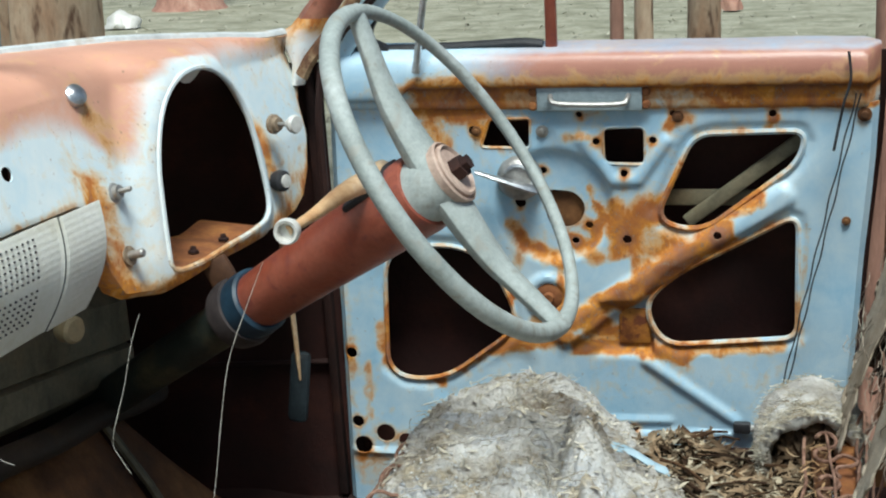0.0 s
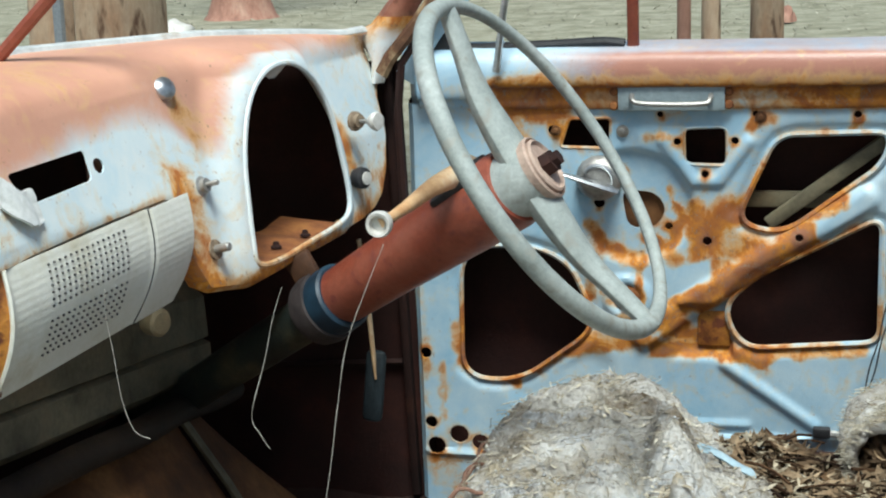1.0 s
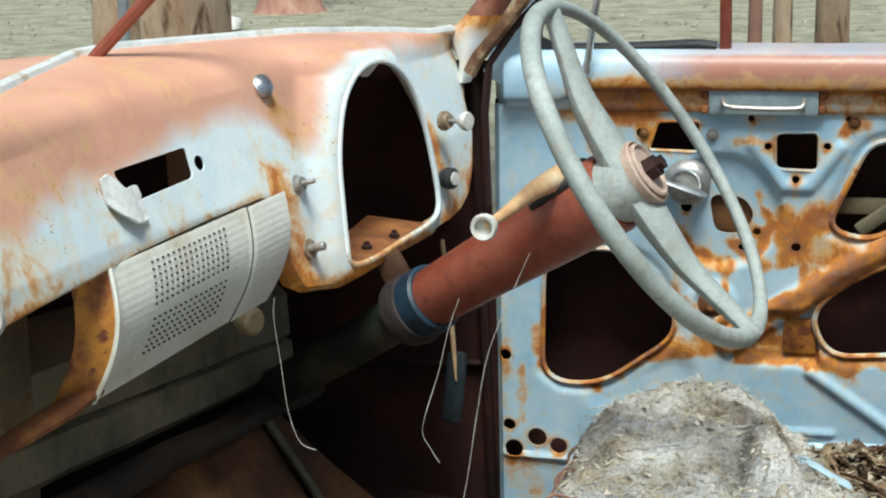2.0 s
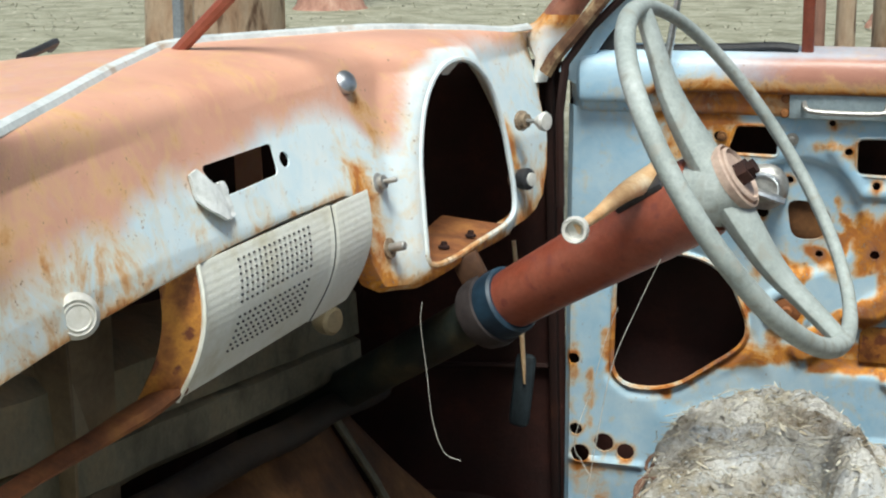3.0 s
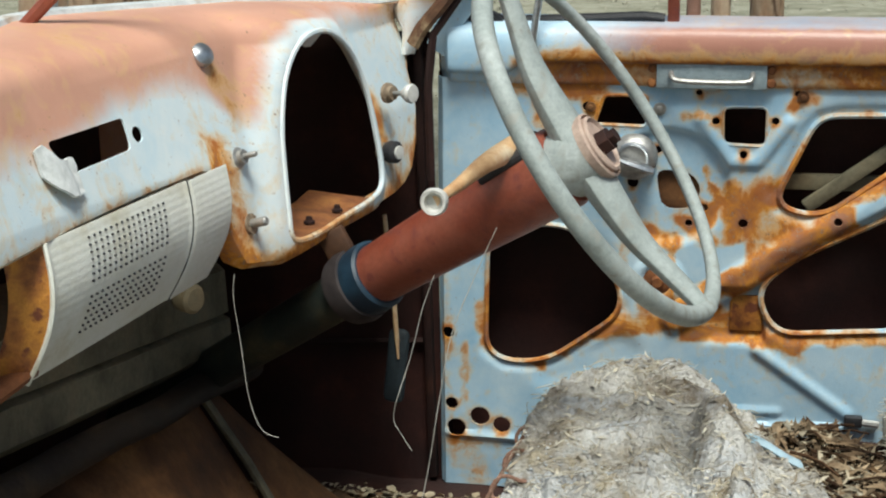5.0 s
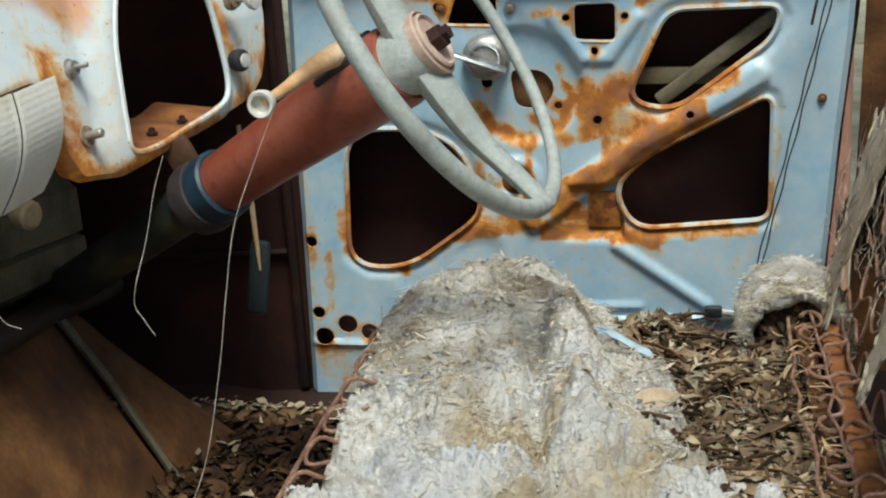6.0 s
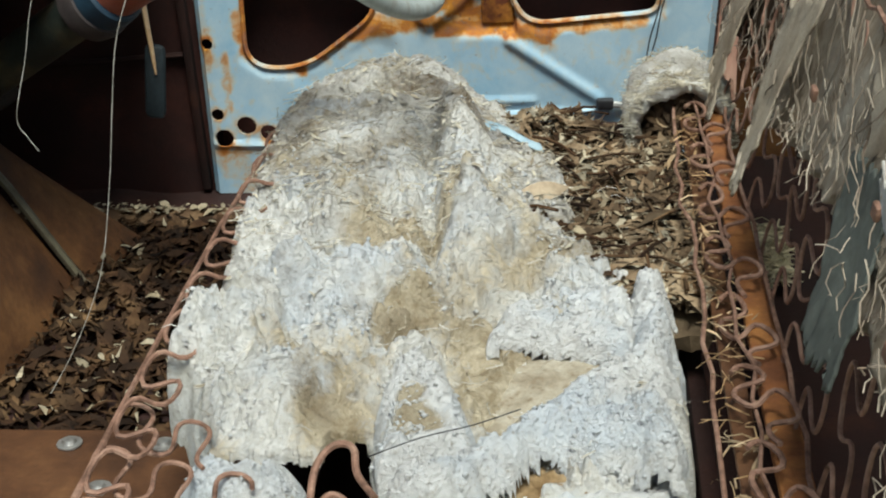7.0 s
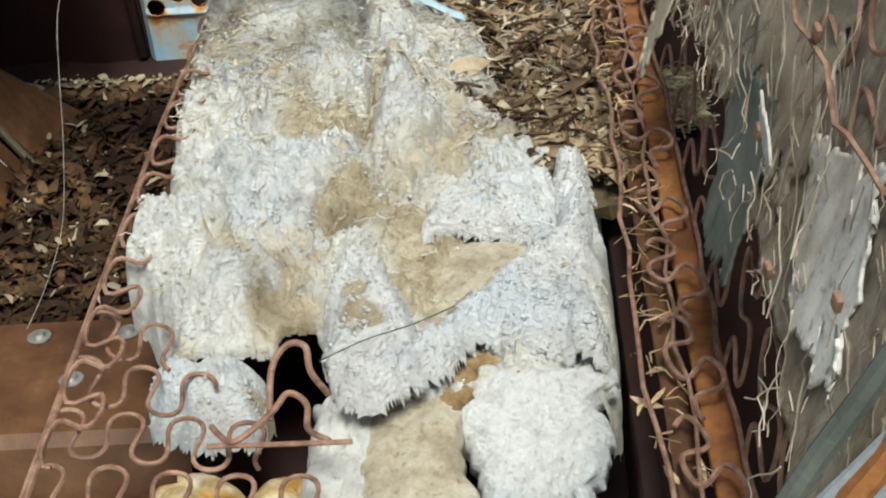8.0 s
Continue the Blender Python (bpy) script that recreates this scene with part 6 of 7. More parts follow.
pad("blue_white_pad", M["wad_white"], "blue-white lower pad", [(0.640, -1.505, 0.585), (0.735, -1.455, 0.600), (0.765, -1.345, 0.692), (0.615, -1.360, 0.690)], 0.040, 0.009)
pad("felt_tongue", M["felt"], "tan felt tongue", [(0.530, -1.640, 0.630), (0.645, -1.640, 0.630), (0.625, -1.345, 0.690), (0.535, -1.345, 0.690)], 0.020, 0.005)
pad("side_wad", M["wad"], "", [(0.470, -1.600, 0.600), (0.545, -1.600, 0.620), (0.555, -1.345, 0.680), (0.490, -1.350, 0.672)], 0.035)
M["brown_hair"] = surface("brown_hair", [(0.3, (0.10, 0.058, 0.026)), (0.5, (0.26, 0.175, 0.090)), (0.7, (0.42, 0.32, 0.195))], 40, 0.95, 0.0, 0.7, fine=260.0, spec=0.1)
pad("brown_hair_edge", M["brown_hair"], "brown hair showing at a torn edge", [(0.598, -1.398, 0.686), (0.700, -1.388, 0.690), (0.705, -1.320, 0.708), (0.606, -1.322, 0.708)], 0.010, 0.008, rag=0.006)
M["foam"] = surface("yellowed_foam", [(0.36, (0.36, 0.19, 0.045)), (0.5, (0.52, 0.40, 0.22)), (0.68, (0.70, 0.66, 0.56))], 22, 0.9, 0.0, 0.6, fine=200.0, spec=0.1)


def foam(at, long, wide, turn):
    """A curled, crumbling shell of foam."""
    g = []
    for i in range(25):
        row = []
        for j in range(25):
            u, v = i / 24, j / 24
            a = lerp(-0.15 * math.pi, 1.10 * math.pi, v)
            r = wide * (0.6 + 0.4 * math.sin(math.pi * u)) * (1 + 0.12 * noise.noise(V((u * 5, v * 5, turn))))
            p = V((r * math.cos(a), long * (u - 0.5) + 0.008 * noise.noise(V((v * 7, turn, 2))), r * 0.9 * math.sin(a)))
            p += V((0, 0, 0.005)) * noise.noise(p * 60)
            row.append(V(at) + Matrix.Rotation(turn, 3, "Z") @ p)
        g.append(row)
    part("yellow_foam", shell(list(reversed(g)), 0.008), M["foam"], wad, "crumbling yellow-white foam lump", sharp=0)


foam((0.396, -1.466, 0.645), 0.080, 0.030, 0.9)
foam((0.460, -1.470, 0.642), 0.070, 0.026, -0.4)
pad("felt_patch", M["felt"], "tan felt showing in a hollow", [(0.580, -1.320, 0.694), (0.600, -1.330, 0.697), (0.700, -1.165, 0.722), (0.592, -1.140, 0.714)], 0.006, 0.003, rag=0.006)


def zigzag(a, b, amp, pitch, axis, n=8, bulb=0.17):
    """A sinuous spring from a to b: round loops to both sides along axis."""
    a, b, axis = V(a), V(b), V(axis).normalized()
    length = (b - a).length
    way = (b - a).normalized()
    pts = []
    total = int(length / pitch * 2 * n)
    for i in range(total + 1):
        ph = i / n * math.pi
        p = a + way * (length * i / total)
        pts.append(p + axis * amp * math.sin(ph) - way * pitch * bulb * math.sin(2 * ph))
    return pts


bm = bmesh.new()
box(bm, (0.030, 1.30, 0.010), Matrix.Translation((0.846, -0.98, 0.694)), 0.003)
springs = part("spring_frame", bm, M["rust"], bench, "flat rust-orange rear bar of the spring frame")
bm = bmesh.new()
box(bm, (0.022, 1.30, 0.008), Matrix.Translation((0.812, -0.98, 0.688)), 0.003)
part("inner_bar", bm, M["tan"], springs)
for k, x0 in enumerate((0.246, 0.252)):
    bm = bmesh.new()
    tube(bm, [(x0, -1.62 + 0.01 * k, 0.692), (0.247, -1.2, 0.699), (0.249, -0.8, 0.701), (0.262, -0.42, 0.699)], 0.0028, 6)
    part("front_border", bm, M["wire"], springs, "front border wire")
bm = bmesh.new()
pts = []
for k in range(int(1.05 / 0.090) * 16):
    ph = k / 16 * 2 * math.pi
    pts.append(V((0.272 + 0.022 * math.sin(ph), -0.45 - 0.090 * k / 16 + 0.016 * math.sin(2 * ph), 0.700 - 0.004 * math.cos(ph))))
tube(bm, pts, 0.0026, 6)
part("front_helper", bm, M["wire"], springs)
for k, (y, x1) in enumerate(((-1.71, 0.80), (-1.63, 0.80), (-1.55, 0.52), (-1.47, 0.50), (-1.39, 0.45), (-1.31, 0.38), (-1.23, 0.34))):
    bm = bmesh.new()
    pts = zigzag((0.246, y, 0.694), (x1, y - 0.02, 0.676), 0.034, 0.056, (0, 1, 0), 12, bulb=0.14)
    tube(bm, [p + V((0, 0, 0.008 * noise.noise(p * 7))) for p in pts], 0.0024, 6)
    part("sinuous_spring", bm, M["wire"], springs)
bm = bmesh.new()
tube(bm, spline([(0.446, -1.375, 0.680), (0.447, -1.335, 0.708), (0.460, -1.312, 0.718), (0.478, -1.318, 0.720), (0.486, -1.352, 0.716), (0.505, -1.385, 0.715)], 6), 0.0032, 7)
part("bent_spring", bm, M["wire"], springs, "bent spring end poking out of the wadding")
bm = bmesh.new()
tube(bm, spline([(0.400, -1.405, 0.700), (0.425, -1.435, 0.706), (0.455, -1.405, 0.712), (0.468, -1.380, 0.714), (0.486, -1.395, 0.712), (0.490, -1.425, 0.708), (0.510, -1.442, 0.708)], 6), 0.0030, 7)
part("bent_spring", bm, M["wire"], springs)
bm = bmesh.new()
tube(bm, [(0.400, -1.432, 0.700), (0.46, -1.440, 0.705), (0.53, -1.445, 0.708)], 0.0024, 6)
part("tie_rod", bm, M["wire"], springs)
bm = bmesh.new()
tube(bm, spline([(0.505, -1.408, 0.768), (0.545, -1.385, 0.772), (0.585, -1.372, 0.776), (0.622, -1.350, 0.778)], 5), 0.0006, 5)
part("loose_wire", bm, M["black"], springs, "thin dark wire across the wadding")
for x0, z0, r0 in ((0.790, 0.708, 0.0024), (0.822, 0.714, 0.0020), (0.858, 0.710, 0.0024)):
    bm = bmesh.new()
    tube(bm, [(x0 + 0.014 * noise.noise(V((k * 0.7, x0 * 50, 0))), lerp(-1.62, -0.36, k / 22), z0 + 0.010 * noise.noise(V((k, x0 * 90, 3)))) for k in range(23)], r0, 6)
    part("rear_border", bm, M["wire"], springs)
for k in range(8):
    y = -0.50 - 0.145 * k
    bm = bmesh.new()
    pts = zigzag((0.806, y + 0.07, 0.708), (0.846, y - 0.07, 0.722), 0.018, 0.080, (0.85, 0.3, 0.3), 9)
    tube(bm, [p + V((0.006 * noise.noise(p * 13), 0, 0.012 * noise.noise(p * 11))) for p in pts], 0.0027, 6)
    part("rear_clip", bm, M["wire"], springs)
bm = bmesh.new()
fibres(bm, rng, 110, lambda r: (V((r.uniform(0.790, 0.825), r.uniform(-1.6, -0.40), 0.695 + 0.02 * r.random())), V((0, 0, 1))), (0.015, 0.04), 0.0007)
leaves(bm, rng, 60, lambda r: (V((r.uniform(0.775, 0.85), r.uniform(-1.6, -0.40), 0.690 + 0.015 * r.random())), (0, 0, 1)), (0.012, 0.035), 0.12, 0.6)
ob = part("straw_fluff", bm, surface("straw", [(0.3, (0.16, 0.09, 0.04)), (0.5, (0.34, 0.22, 0.11)), (0.7, (0.52, 0.42, 0.28))], 12, 0.85, vary=0.5), springs)
ob["kind"] = "stuff"
# seat base, its rust coloured near black to carry the shade below
for nm, size, at in (("base_end", (0.50, 0.03, 0.22), (0.53, -0.34, 0.545)), ("base_front", (0.02, 1.16, 0.12), (0.36, -0.92, 0.50)), ("base_rear", (0.02, 1.2, 0.16), (0.79, -0.94, 0.52))):
    bm = bmesh.new()
    box(bm, size, Matrix.Translation(at), 0.006)
    part(nm, bm, M["shaded_rust"], springs)

# the wadding lies low in the sprung frame
SUNK = Matrix.Translation((-0.0244, 0.0862, -0.0540)) @ Matrix.Scale(1.035, 4)
wad.matrix_basis = world_of(bench).inverted() @ SUNK @ world_of(bench) @ wad.matrix_basis

# leaf and bark drift between cushion and back
def drift_at(r):
    y = r.uniform(-0.98, -0.33)
    x = lerp(edge_rear(y) - 0.07, 0.80, r.random() ** 0.8)
    z = 0.655 + 0.030 * noise.noise(V((x * 9, y * 9, 0))) + 0.02 * sstep(-0.4, -0.9, y) + 0.012 * r.random()
    return V((x, y, z)), (0, 0, 1)


M["bark"] = surface("dry_bark", [(0.3, (0.040, 0.025, 0.014)), (0.5, (0.12, 0.080, 0.046)), (0.7, (0.27, 0.205, 0.13))], 9, 0.8, 0.0, 0.3, vary=0.6, spec=0.2)
drift = thing("leaf_drift", (0.70, -0.65, 0.60), "drift of bark strips, twigs and dead leaves on the seat", "leaf litter")
bm = bmesh.new()
g = [[V((lerp(edge_rear(y) - 0.08, 0.805, j / 14), y, 0.640 + 0.030 * noise.noise(V((lerp(edge_rear(y) - 0.08, 0.805, j / 14) * 9, y * 9, 0))) + 0.02 * sstep(-0.4, -0.9, y) + 0.008 * noise.noise(V((j * 1.3, y * 70, 2))))) for j in range(15)] for y in [lerp(-1.0, -0.30, k / 50) for k in range(51)]]
bm = shell(list(reversed(g)), 0.02)
part("compost", bm, M["bark"], drift, "dark crumbled litter")
for mat, cnt, size, th in ((M["bark"], 2600, (0.014, 0.065), 0.13), (M["leaf"], 350, (0.015, 0.05), 0.25), (M["leaf_pale"], 1500, (0.008, 0.050), 0.12)):
    bm = bmesh.new()
    leaves(bm, rng, cnt, drift_at, size, th, 0.28)
    ob = part("loose_leaves", bm, mat, drift)
    ob["kind"] = "stuff"
bm = bmesh.new()
for _ in range(60):
    p, _n = drift_at(rng)
    a = rng.random() * 6.28
    d = V((math.cos(a), math.sin(a) * 0.7, rng.uniform(-0.1, 0.25))) * rng.uniform(0.03, 0.09)
    tube(bm, [p - d * 0.5 + V((0, 0, 0.012)), p + V((0, 0, 0.016)), p + d * 0.5 + V((0, 0, 0.012))], rng.uniform(0.001, 0.0026), 5)
ob = part("twig_litter", bm, M["leaf"], drift)
ob["kind"] = "stuff"
bm = bmesh.new()
g = [[V((0.535 + 0.075 * u + 0.010 * v, -0.585 - 0.022 * v + 0.030 * u + 0.01 * math.sin(5 * u), 0.748 - 0.040 * u + 0.008 * math.sin(3 * v))) for v in (0, .25, .5, .75, 1)] for u in [k / 10 for k in range(11)]]
bm = shell(g, 0.003)
ob = part("vinyl_scrap", bm, surface("blue_vinyl", [(0.3, (0.24, 0.38, 0.48)), (0.7, (0.44, 0.57, 0.64))], 20, 0.5), None)
tagged(ob, "scrap of pale blue seat vinyl lying on the wadding", "vinyl scrap")
ob.matrix_basis = SUNK
bm = bmesh.new()
g = [[V((0.585 + 0.070 * u, -0.785 + 0.026 * (0.5 - v) * (0.05 + 1.6 * math.sin(math.pi * (0.04 + 0.9 * u)) ** 1.4) + 0.025 * u * u, 0.724 + 0.018 * math.sin(math.pi * v) * math.sin(math.pi * u) + 0.008 * u)) for v in (0, .25, .5, .75, 1)] for u in [k / 8 for k in range(9)]]
bm = shell(g, 0.0015)
ob = part("curled_bark", bm, surface("tan_bark", [(0.3, (0.30, 0.22, 0.14)), (0.7, (0.52, 0.43, 0.31))], 22, 0.8), None)
tagged(ob, "curled strip of tan bark on the seat", "bark")
ob.matrix_basis = SUNK

# rolled pad at the far end of the seat
roll = thing("rolled_pad", (0.81, -0.37, 0.60), "rolled end of grey horsehair seat padding", "seat padding")
bm = bmesh.new()
g = []
for i in range(49):
    a = lerp(-0.20 * math.pi, 1.22 * math.pi, i / 48)
    row = []
    for j in range(25):
        v = j / 24
        y = lerp(-0.435, -0.24, v)
        r = 0.070 * (1 - 0.10 * (1 - v) ** 4 - 0.35 * max(0.0, 2 * v - 1) ** 4)
        p = V((0.804 + r * 1.05 * math.cos(a), y, 0.676 + r * math.sin(a)))
        p += V((math.cos(a), 0, math.sin(a))) * (0.009 * noise.noise(p * 24) + 0.007 * noise.noise(p * 60) + 0.005 * noise.noise(p * 150))
        row.append(p)
    g.append(row)
bm = shell(list(reversed(g)), 0.013)
ob = part("roll_shell", bm, M["wad"], roll, sharp=0)
wear(ob, lambda p: 0.0, "tan")
wear(ob, lambda p: 0.15 + 0.5 * sstep(0.70, 0.64, p.z) + 0.4 * noise.noise(p * 14), "dirt")
bm = bmesh.new()
fibres(bm, rng, 1500, lambda r: (lambda a, y: (V((0.804 + 0.070 * math.cos(a), y, 0.676 + 0.068 * math.sin(a))), V((math.cos(a), -0.5, math.sin(a)))))(r.uniform(-0.3, 3.6), -0.44 + 0.18 * r.random() ** 1.6), (0.008, 0.026), 0.0004)
ob = part("loose_hair", bm, M["grey_fibre"], roll)
ob["kind"] = "stuff"
bm = bmesh.new()
def stuffing(r):
    a, d = r.uniform(-1.0, 3.6), 0.058 * r.random() ** 0.6
    return V((0.815 + d * math.cos(a), r.uniform(-0.420, -0.365), 0.664 + d * math.sin(a))), (0, -1, 0.4)


leaves(bm, rng, 1500, stuffing, (0.010, 0.035), 0.18, 0.6)
ob = part("dark_stuffing", bm, M["bark"], roll)
ob["kind"] = "stuff"

# ---- back of the bench: hanging padding, fabric and springs ----
def back_x(y, z):
    """The plane of the back's springs."""
    return 0.815 + 0.36 * (z - 0.86) + 0.060 * sstep(-1.05, -0.45, y)


def back_low(y):
    """The torn lower edge of the padding."""
    return table([(-1.90, 0.86), (-1.72, 0.865), (-1.55, 0.89), (-1.35, 0.925), (-1.10, 0.905), (-0.94, 0.87), (-0.75, 0.84), (-0.5, 0.80), (-0.15, 0.76)], y)[0] + 0.026 * noise.noise(V((y * 13, 0, 3))) + 0.016 * noise.noise(V((y * 41, 0, 3)))


bm = bmesh.new()
g = []
for i in range(260):
    y = lerp(-1.86, -0.14, i / 259)
    row = []
    for j in range(90):
        z = lerp(back_low(y), 1.24, j / 89)
        x = back_x(y, z) + 0.036 + 0.010 * noise.noise(V((y * 11, z * 6, 0))) + 0.004 * noise.noise(V((y * 38, z * 20, 2))) + 0.002 * noise.noise(V((y * 110, z * 70, 5)))
        row.append(V((x, y, z)))
    g.append(row)
bm = shell(list(reversed(g)), 0.03)
back = part("seat_back", bm, M["hair"], bench, "grey-brown matted hair padding of the seat back", sharp=0)
wear(back, lambda p: 0.35 * noise.noise(p * 7) + 0.75 * sstep(-1.05, -0.75, p.y), "dirt")
wear(back, lambda p: 0.4 * noise.noise(p * 5), "tan")


def cloth(name, material, label, corners, off, ragged=0.02, seed=0):
    """A torn cloth on the back; corners (y, z): near-low, far-low, far-high, near-high."""
    a, b, c, d = (V((0, *p)) for p in corners)
    g = []
    for i in range(37):
        r = []
        for j in range(37):
            u, v = i / 36, j / 36
            p = lerp(lerp(a, b, u), lerp(d, c, u), v)
            y = p.y + ragged * (noise.noise(V((v * 5, seed, 0))) + 0.5 * noise.noise(V((v * 17, seed, 0)))) * abs(2 * u - 1)
            z = p.z + ragged * (noise.noise(V((u * 6, seed, 3))) + 0.5 * noise.noise(V((u * 19, seed, 3)))) * abs(2 * v - 1)
            r.append(V((back_x(y, z) + off + 0.005 * noise.noise(V((y * 10, z * 8, seed))) + 0.002 * noise.noise(V((y * 60, z * 30, seed))), y, z)))
        g.append(r)
    bm = shell(list(reversed(g)), 0.0025)
    return part(name, bm, material, back, label, sharp=0)


M["fabric"] = surface("tan_weave", [(0.3, (0.24, 0.19, 0.135)), (0.5, (0.38, 0.325, 0.25)), (0.72, (0.49, 0.44, 0.36))], 10, 0.9, 0, 0.8, fine=300.0, spec=0.1)
M["ticking"] = surface("pale_ticking", [(0.3, (0.42, 0.37, 0.31)), (0.5, (0.60, 0.575, 0.54)), (0.75, (0.68, 0.67, 0.655))], 9, 0.9, 0, 0.4, fine=220.0, spec=0.1, mix2=(0.42, 0.36, 0.29))
M["green_cloth"] = surface("grey_green_cloth", [(0.3, (0.055, 0.062, 0.055)), (0.7, (0.135, 0.15, 0.13))], 10, 0.9, 0, 0.4)
cloth("woven_backing", M["fabric"], "tan woven backing cloth", [(-1.50, 0.935), (-1.30, 0.940), (-1.18, 1.08), (-1.46, 1.12)], 0.032, 0.034, 1)
cloth("pale_ticking", M["ticking"], "pale ticking showing through", [(-1.70, 0.930), (-1.58, 0.925), (-1.50, 1.01), (-1.64, 1.055)], 0.030, 0.020, 2)
cloth("green_cloth", M["green_cloth"], "grey-green cloth strip", [(-1.46, 0.860), (-1.35, 0.850), (-1.28, 0.97), (-1.40, 0.99)], 0.026, 0.014, 3)
cloth("torn_strip", M["fabric"], "torn pale strip hanging loose", [(-1.035, 0.835), (-1.010, 0.835), (-0.91, 0.985), (-1.05, 1.03)], 0.008, 0.018, 4)
cloth("tan_strip", M["fabric"], "", [(-0.49, 0.71), (-0.36, 0.72), (-0.24, 0.95), (-0.40, 0.95)], 0.012, 0.03, 6)
for k, y in enumerate((-0.40, -0.52, -0.64, -0.76, -0.88, -1.00, -1.12, -1.24, -1.36, -1.48, -1.60, -1.72)):
    bm = bmesh.new()
    a = V((0.858, y - 0.04, 0.695))
    b = V((back_x(y, 1.22), y + 0.05, 1.22))
    pts = zigzag(a, b, 0.038, 0.084, (-0.05, 1, 0), 12, bulb=0.20)
    pts = [p + V((0.010 * noise.noise(p * 6 + V((k, 0, 0))), 0.010 * noise.noise(p * 7 + V((0, k, 0))), 0)) for p in pts]
    tube(bm, pts, 0.0021, 7)
    part("back_spring", bm, M["wire"], back)
for z in (1.08,):
    bm = bmesh.new()
    tube(bm, [(back_x(y, z) + 0.004 * math.sin(y * 40), y, z + 0.010 * math.sin(y * 17) + 0.006 * math.sin(y * 53)) for y in [lerp(-1.70, -0.30, k / 40) for k in range(41)]], 0.0022, 5)
    part("tie_wire", bm, M["wire"], back)
for y, z in ((-1.36, 1.07), (-1.47, 1.0), (-1.60, 0.965), (-1.72, 1.02), (-1.20, 0.99), (-1.50, 1.09)):
    bm = bmesh.new()
    box(bm, (0.005, 0.010, 0.013), Matrix.Translation((back_x(y, z) - 0.002, y, z)) @ pose(0, 0, 0, 20, 0, 10), 0.002)
    part("spring_clip", bm, M["wire"], back)
bm = bmesh.new()
for _ in range(620):
    y = rng.uniform(-1.82, -0.18)
    z = rng.uniform(back_low(y) + 0.02, 1.2)
    p = V((back_x(y, z) + rng.uniform(0.004, 0.034), y, z))
    ln = min(rng.uniform(0.04, 0.15), max(0.005, z - back_low(y) - 0.01))
    q = [p]
    for s in range(5):
        q.append(q[-1] + V((rng.uniform(-0.007, 0.004), rng.uniform(-0.014, 0.014), -ln / 5)))
    tube(bm, q, rng.uniform(0.0003, 0.0008), 4)
ob = part("hanging_fluff", bm, surface("fibre_strand", [(0.3, (0.16, 0.11, 0.075)), (0.7, (0.46, 0.40, 0.32))], 20, 0.9, vary=0.5), back)
ob["kind"] = "stuff"
bm = bmesh.new()
for _ in range(9):
    c = V((back_x(-1.51, 1.018) - 0.006, -1.51 + rng.uniform(-0.016, 0.016), 1.018 + rng.uniform(-0.012, 0.012)))
    a = rng.random() * 6.28
    tube(bm, spline([c + V((-0.004, 0.017 * math.cos(a + s), 0.013 * math.sin(a * 1.3 + s * 1.2))) for s in range(5)], 4), 0.0011, 4)
ob = part("thread_knot", bm, M["ticking"], back, "tangle of pale thread")
bm = bmesh.new()
box(bm, (0.03, 1.60, 0.50), Matrix.Translation((1.035, -0.98, 1.01)) @ pose(0, 0, 0, 0, 20, 0), 0.01)
part("back_board", bm, M["shaded_rust"], back)
bm = bmesh.new()
tube(bm, [(0.816, -1.853, 0.977), (0.835, -1.853, 1.017), (0.855, -1.853, 1.054), (0.883, -1.853, 1.109)], 0.0068, 8)
part("end_tube", bm, M["green_cloth"], back, "grey-blue piped end of the back")
bm = bmesh.new()
g = [[V((0.836 + 0.09 * u + 0.016 * v, -1.848 - 0.004 * v, 0.984 + 0.12 * u - 0.112 * v * (1 - 0.3 * u))) for v in (0, .33, .66, 1)] for u in [k / 8 for k in range(9)]]
bm = shell(g, 0.004)
part("vinyl_flap", bm, surface("grey_blue_vinyl", [(0.3, (0.20, 0.23, 0.26)), (0.7, (0.33, 0.37, 0.41))], 14, 0.6), back, "grey-blue vinyl flap")
bm = bmesh.new()
tube(bm, [(0.838, -1.854, 0.957), (0.854, -1.855, 0.989), (0.871, -1.855, 1.017), (0.883, -1.853, 1.053)], [0.003, 0.008, 0.008, 0.005], 7, wobble=0.3)
part("rusty_edge", bm, M["rust"], back)

# pale straw in the gap behind the seat, daylight put into its colour
bm = bmesh.new()
fibres(bm, rng, 500, lambda r: (V((r.uniform(0.893, 0.955), r.uniform(-0.47, -0.30), 0.46 + 0.02 * r.random())), V((0, 0, 1))), (0.015, 0.05), 0.0012)
leaves(bm, rng, 260, lambda r: (V((r.uniform(0.893, 0.955), r.uniform(-0.47, -0.30), 0.468 + 0.012 * r.random())), (0, 0, 1)), (0.012, 0.035), 0.3, 0.5)
ob = part("straw_clump", bm, surface("daylit_straw", [(0.3, (0.42, 0.36, 0.22)), (0.7, (0.74, 0.68, 0.48))], 12, 0.8, vary=0.4), None)
tagged(ob, "pale straw and leaf bits on the floor behind the seat, daylight in their colour", "straw", kind="stuff")

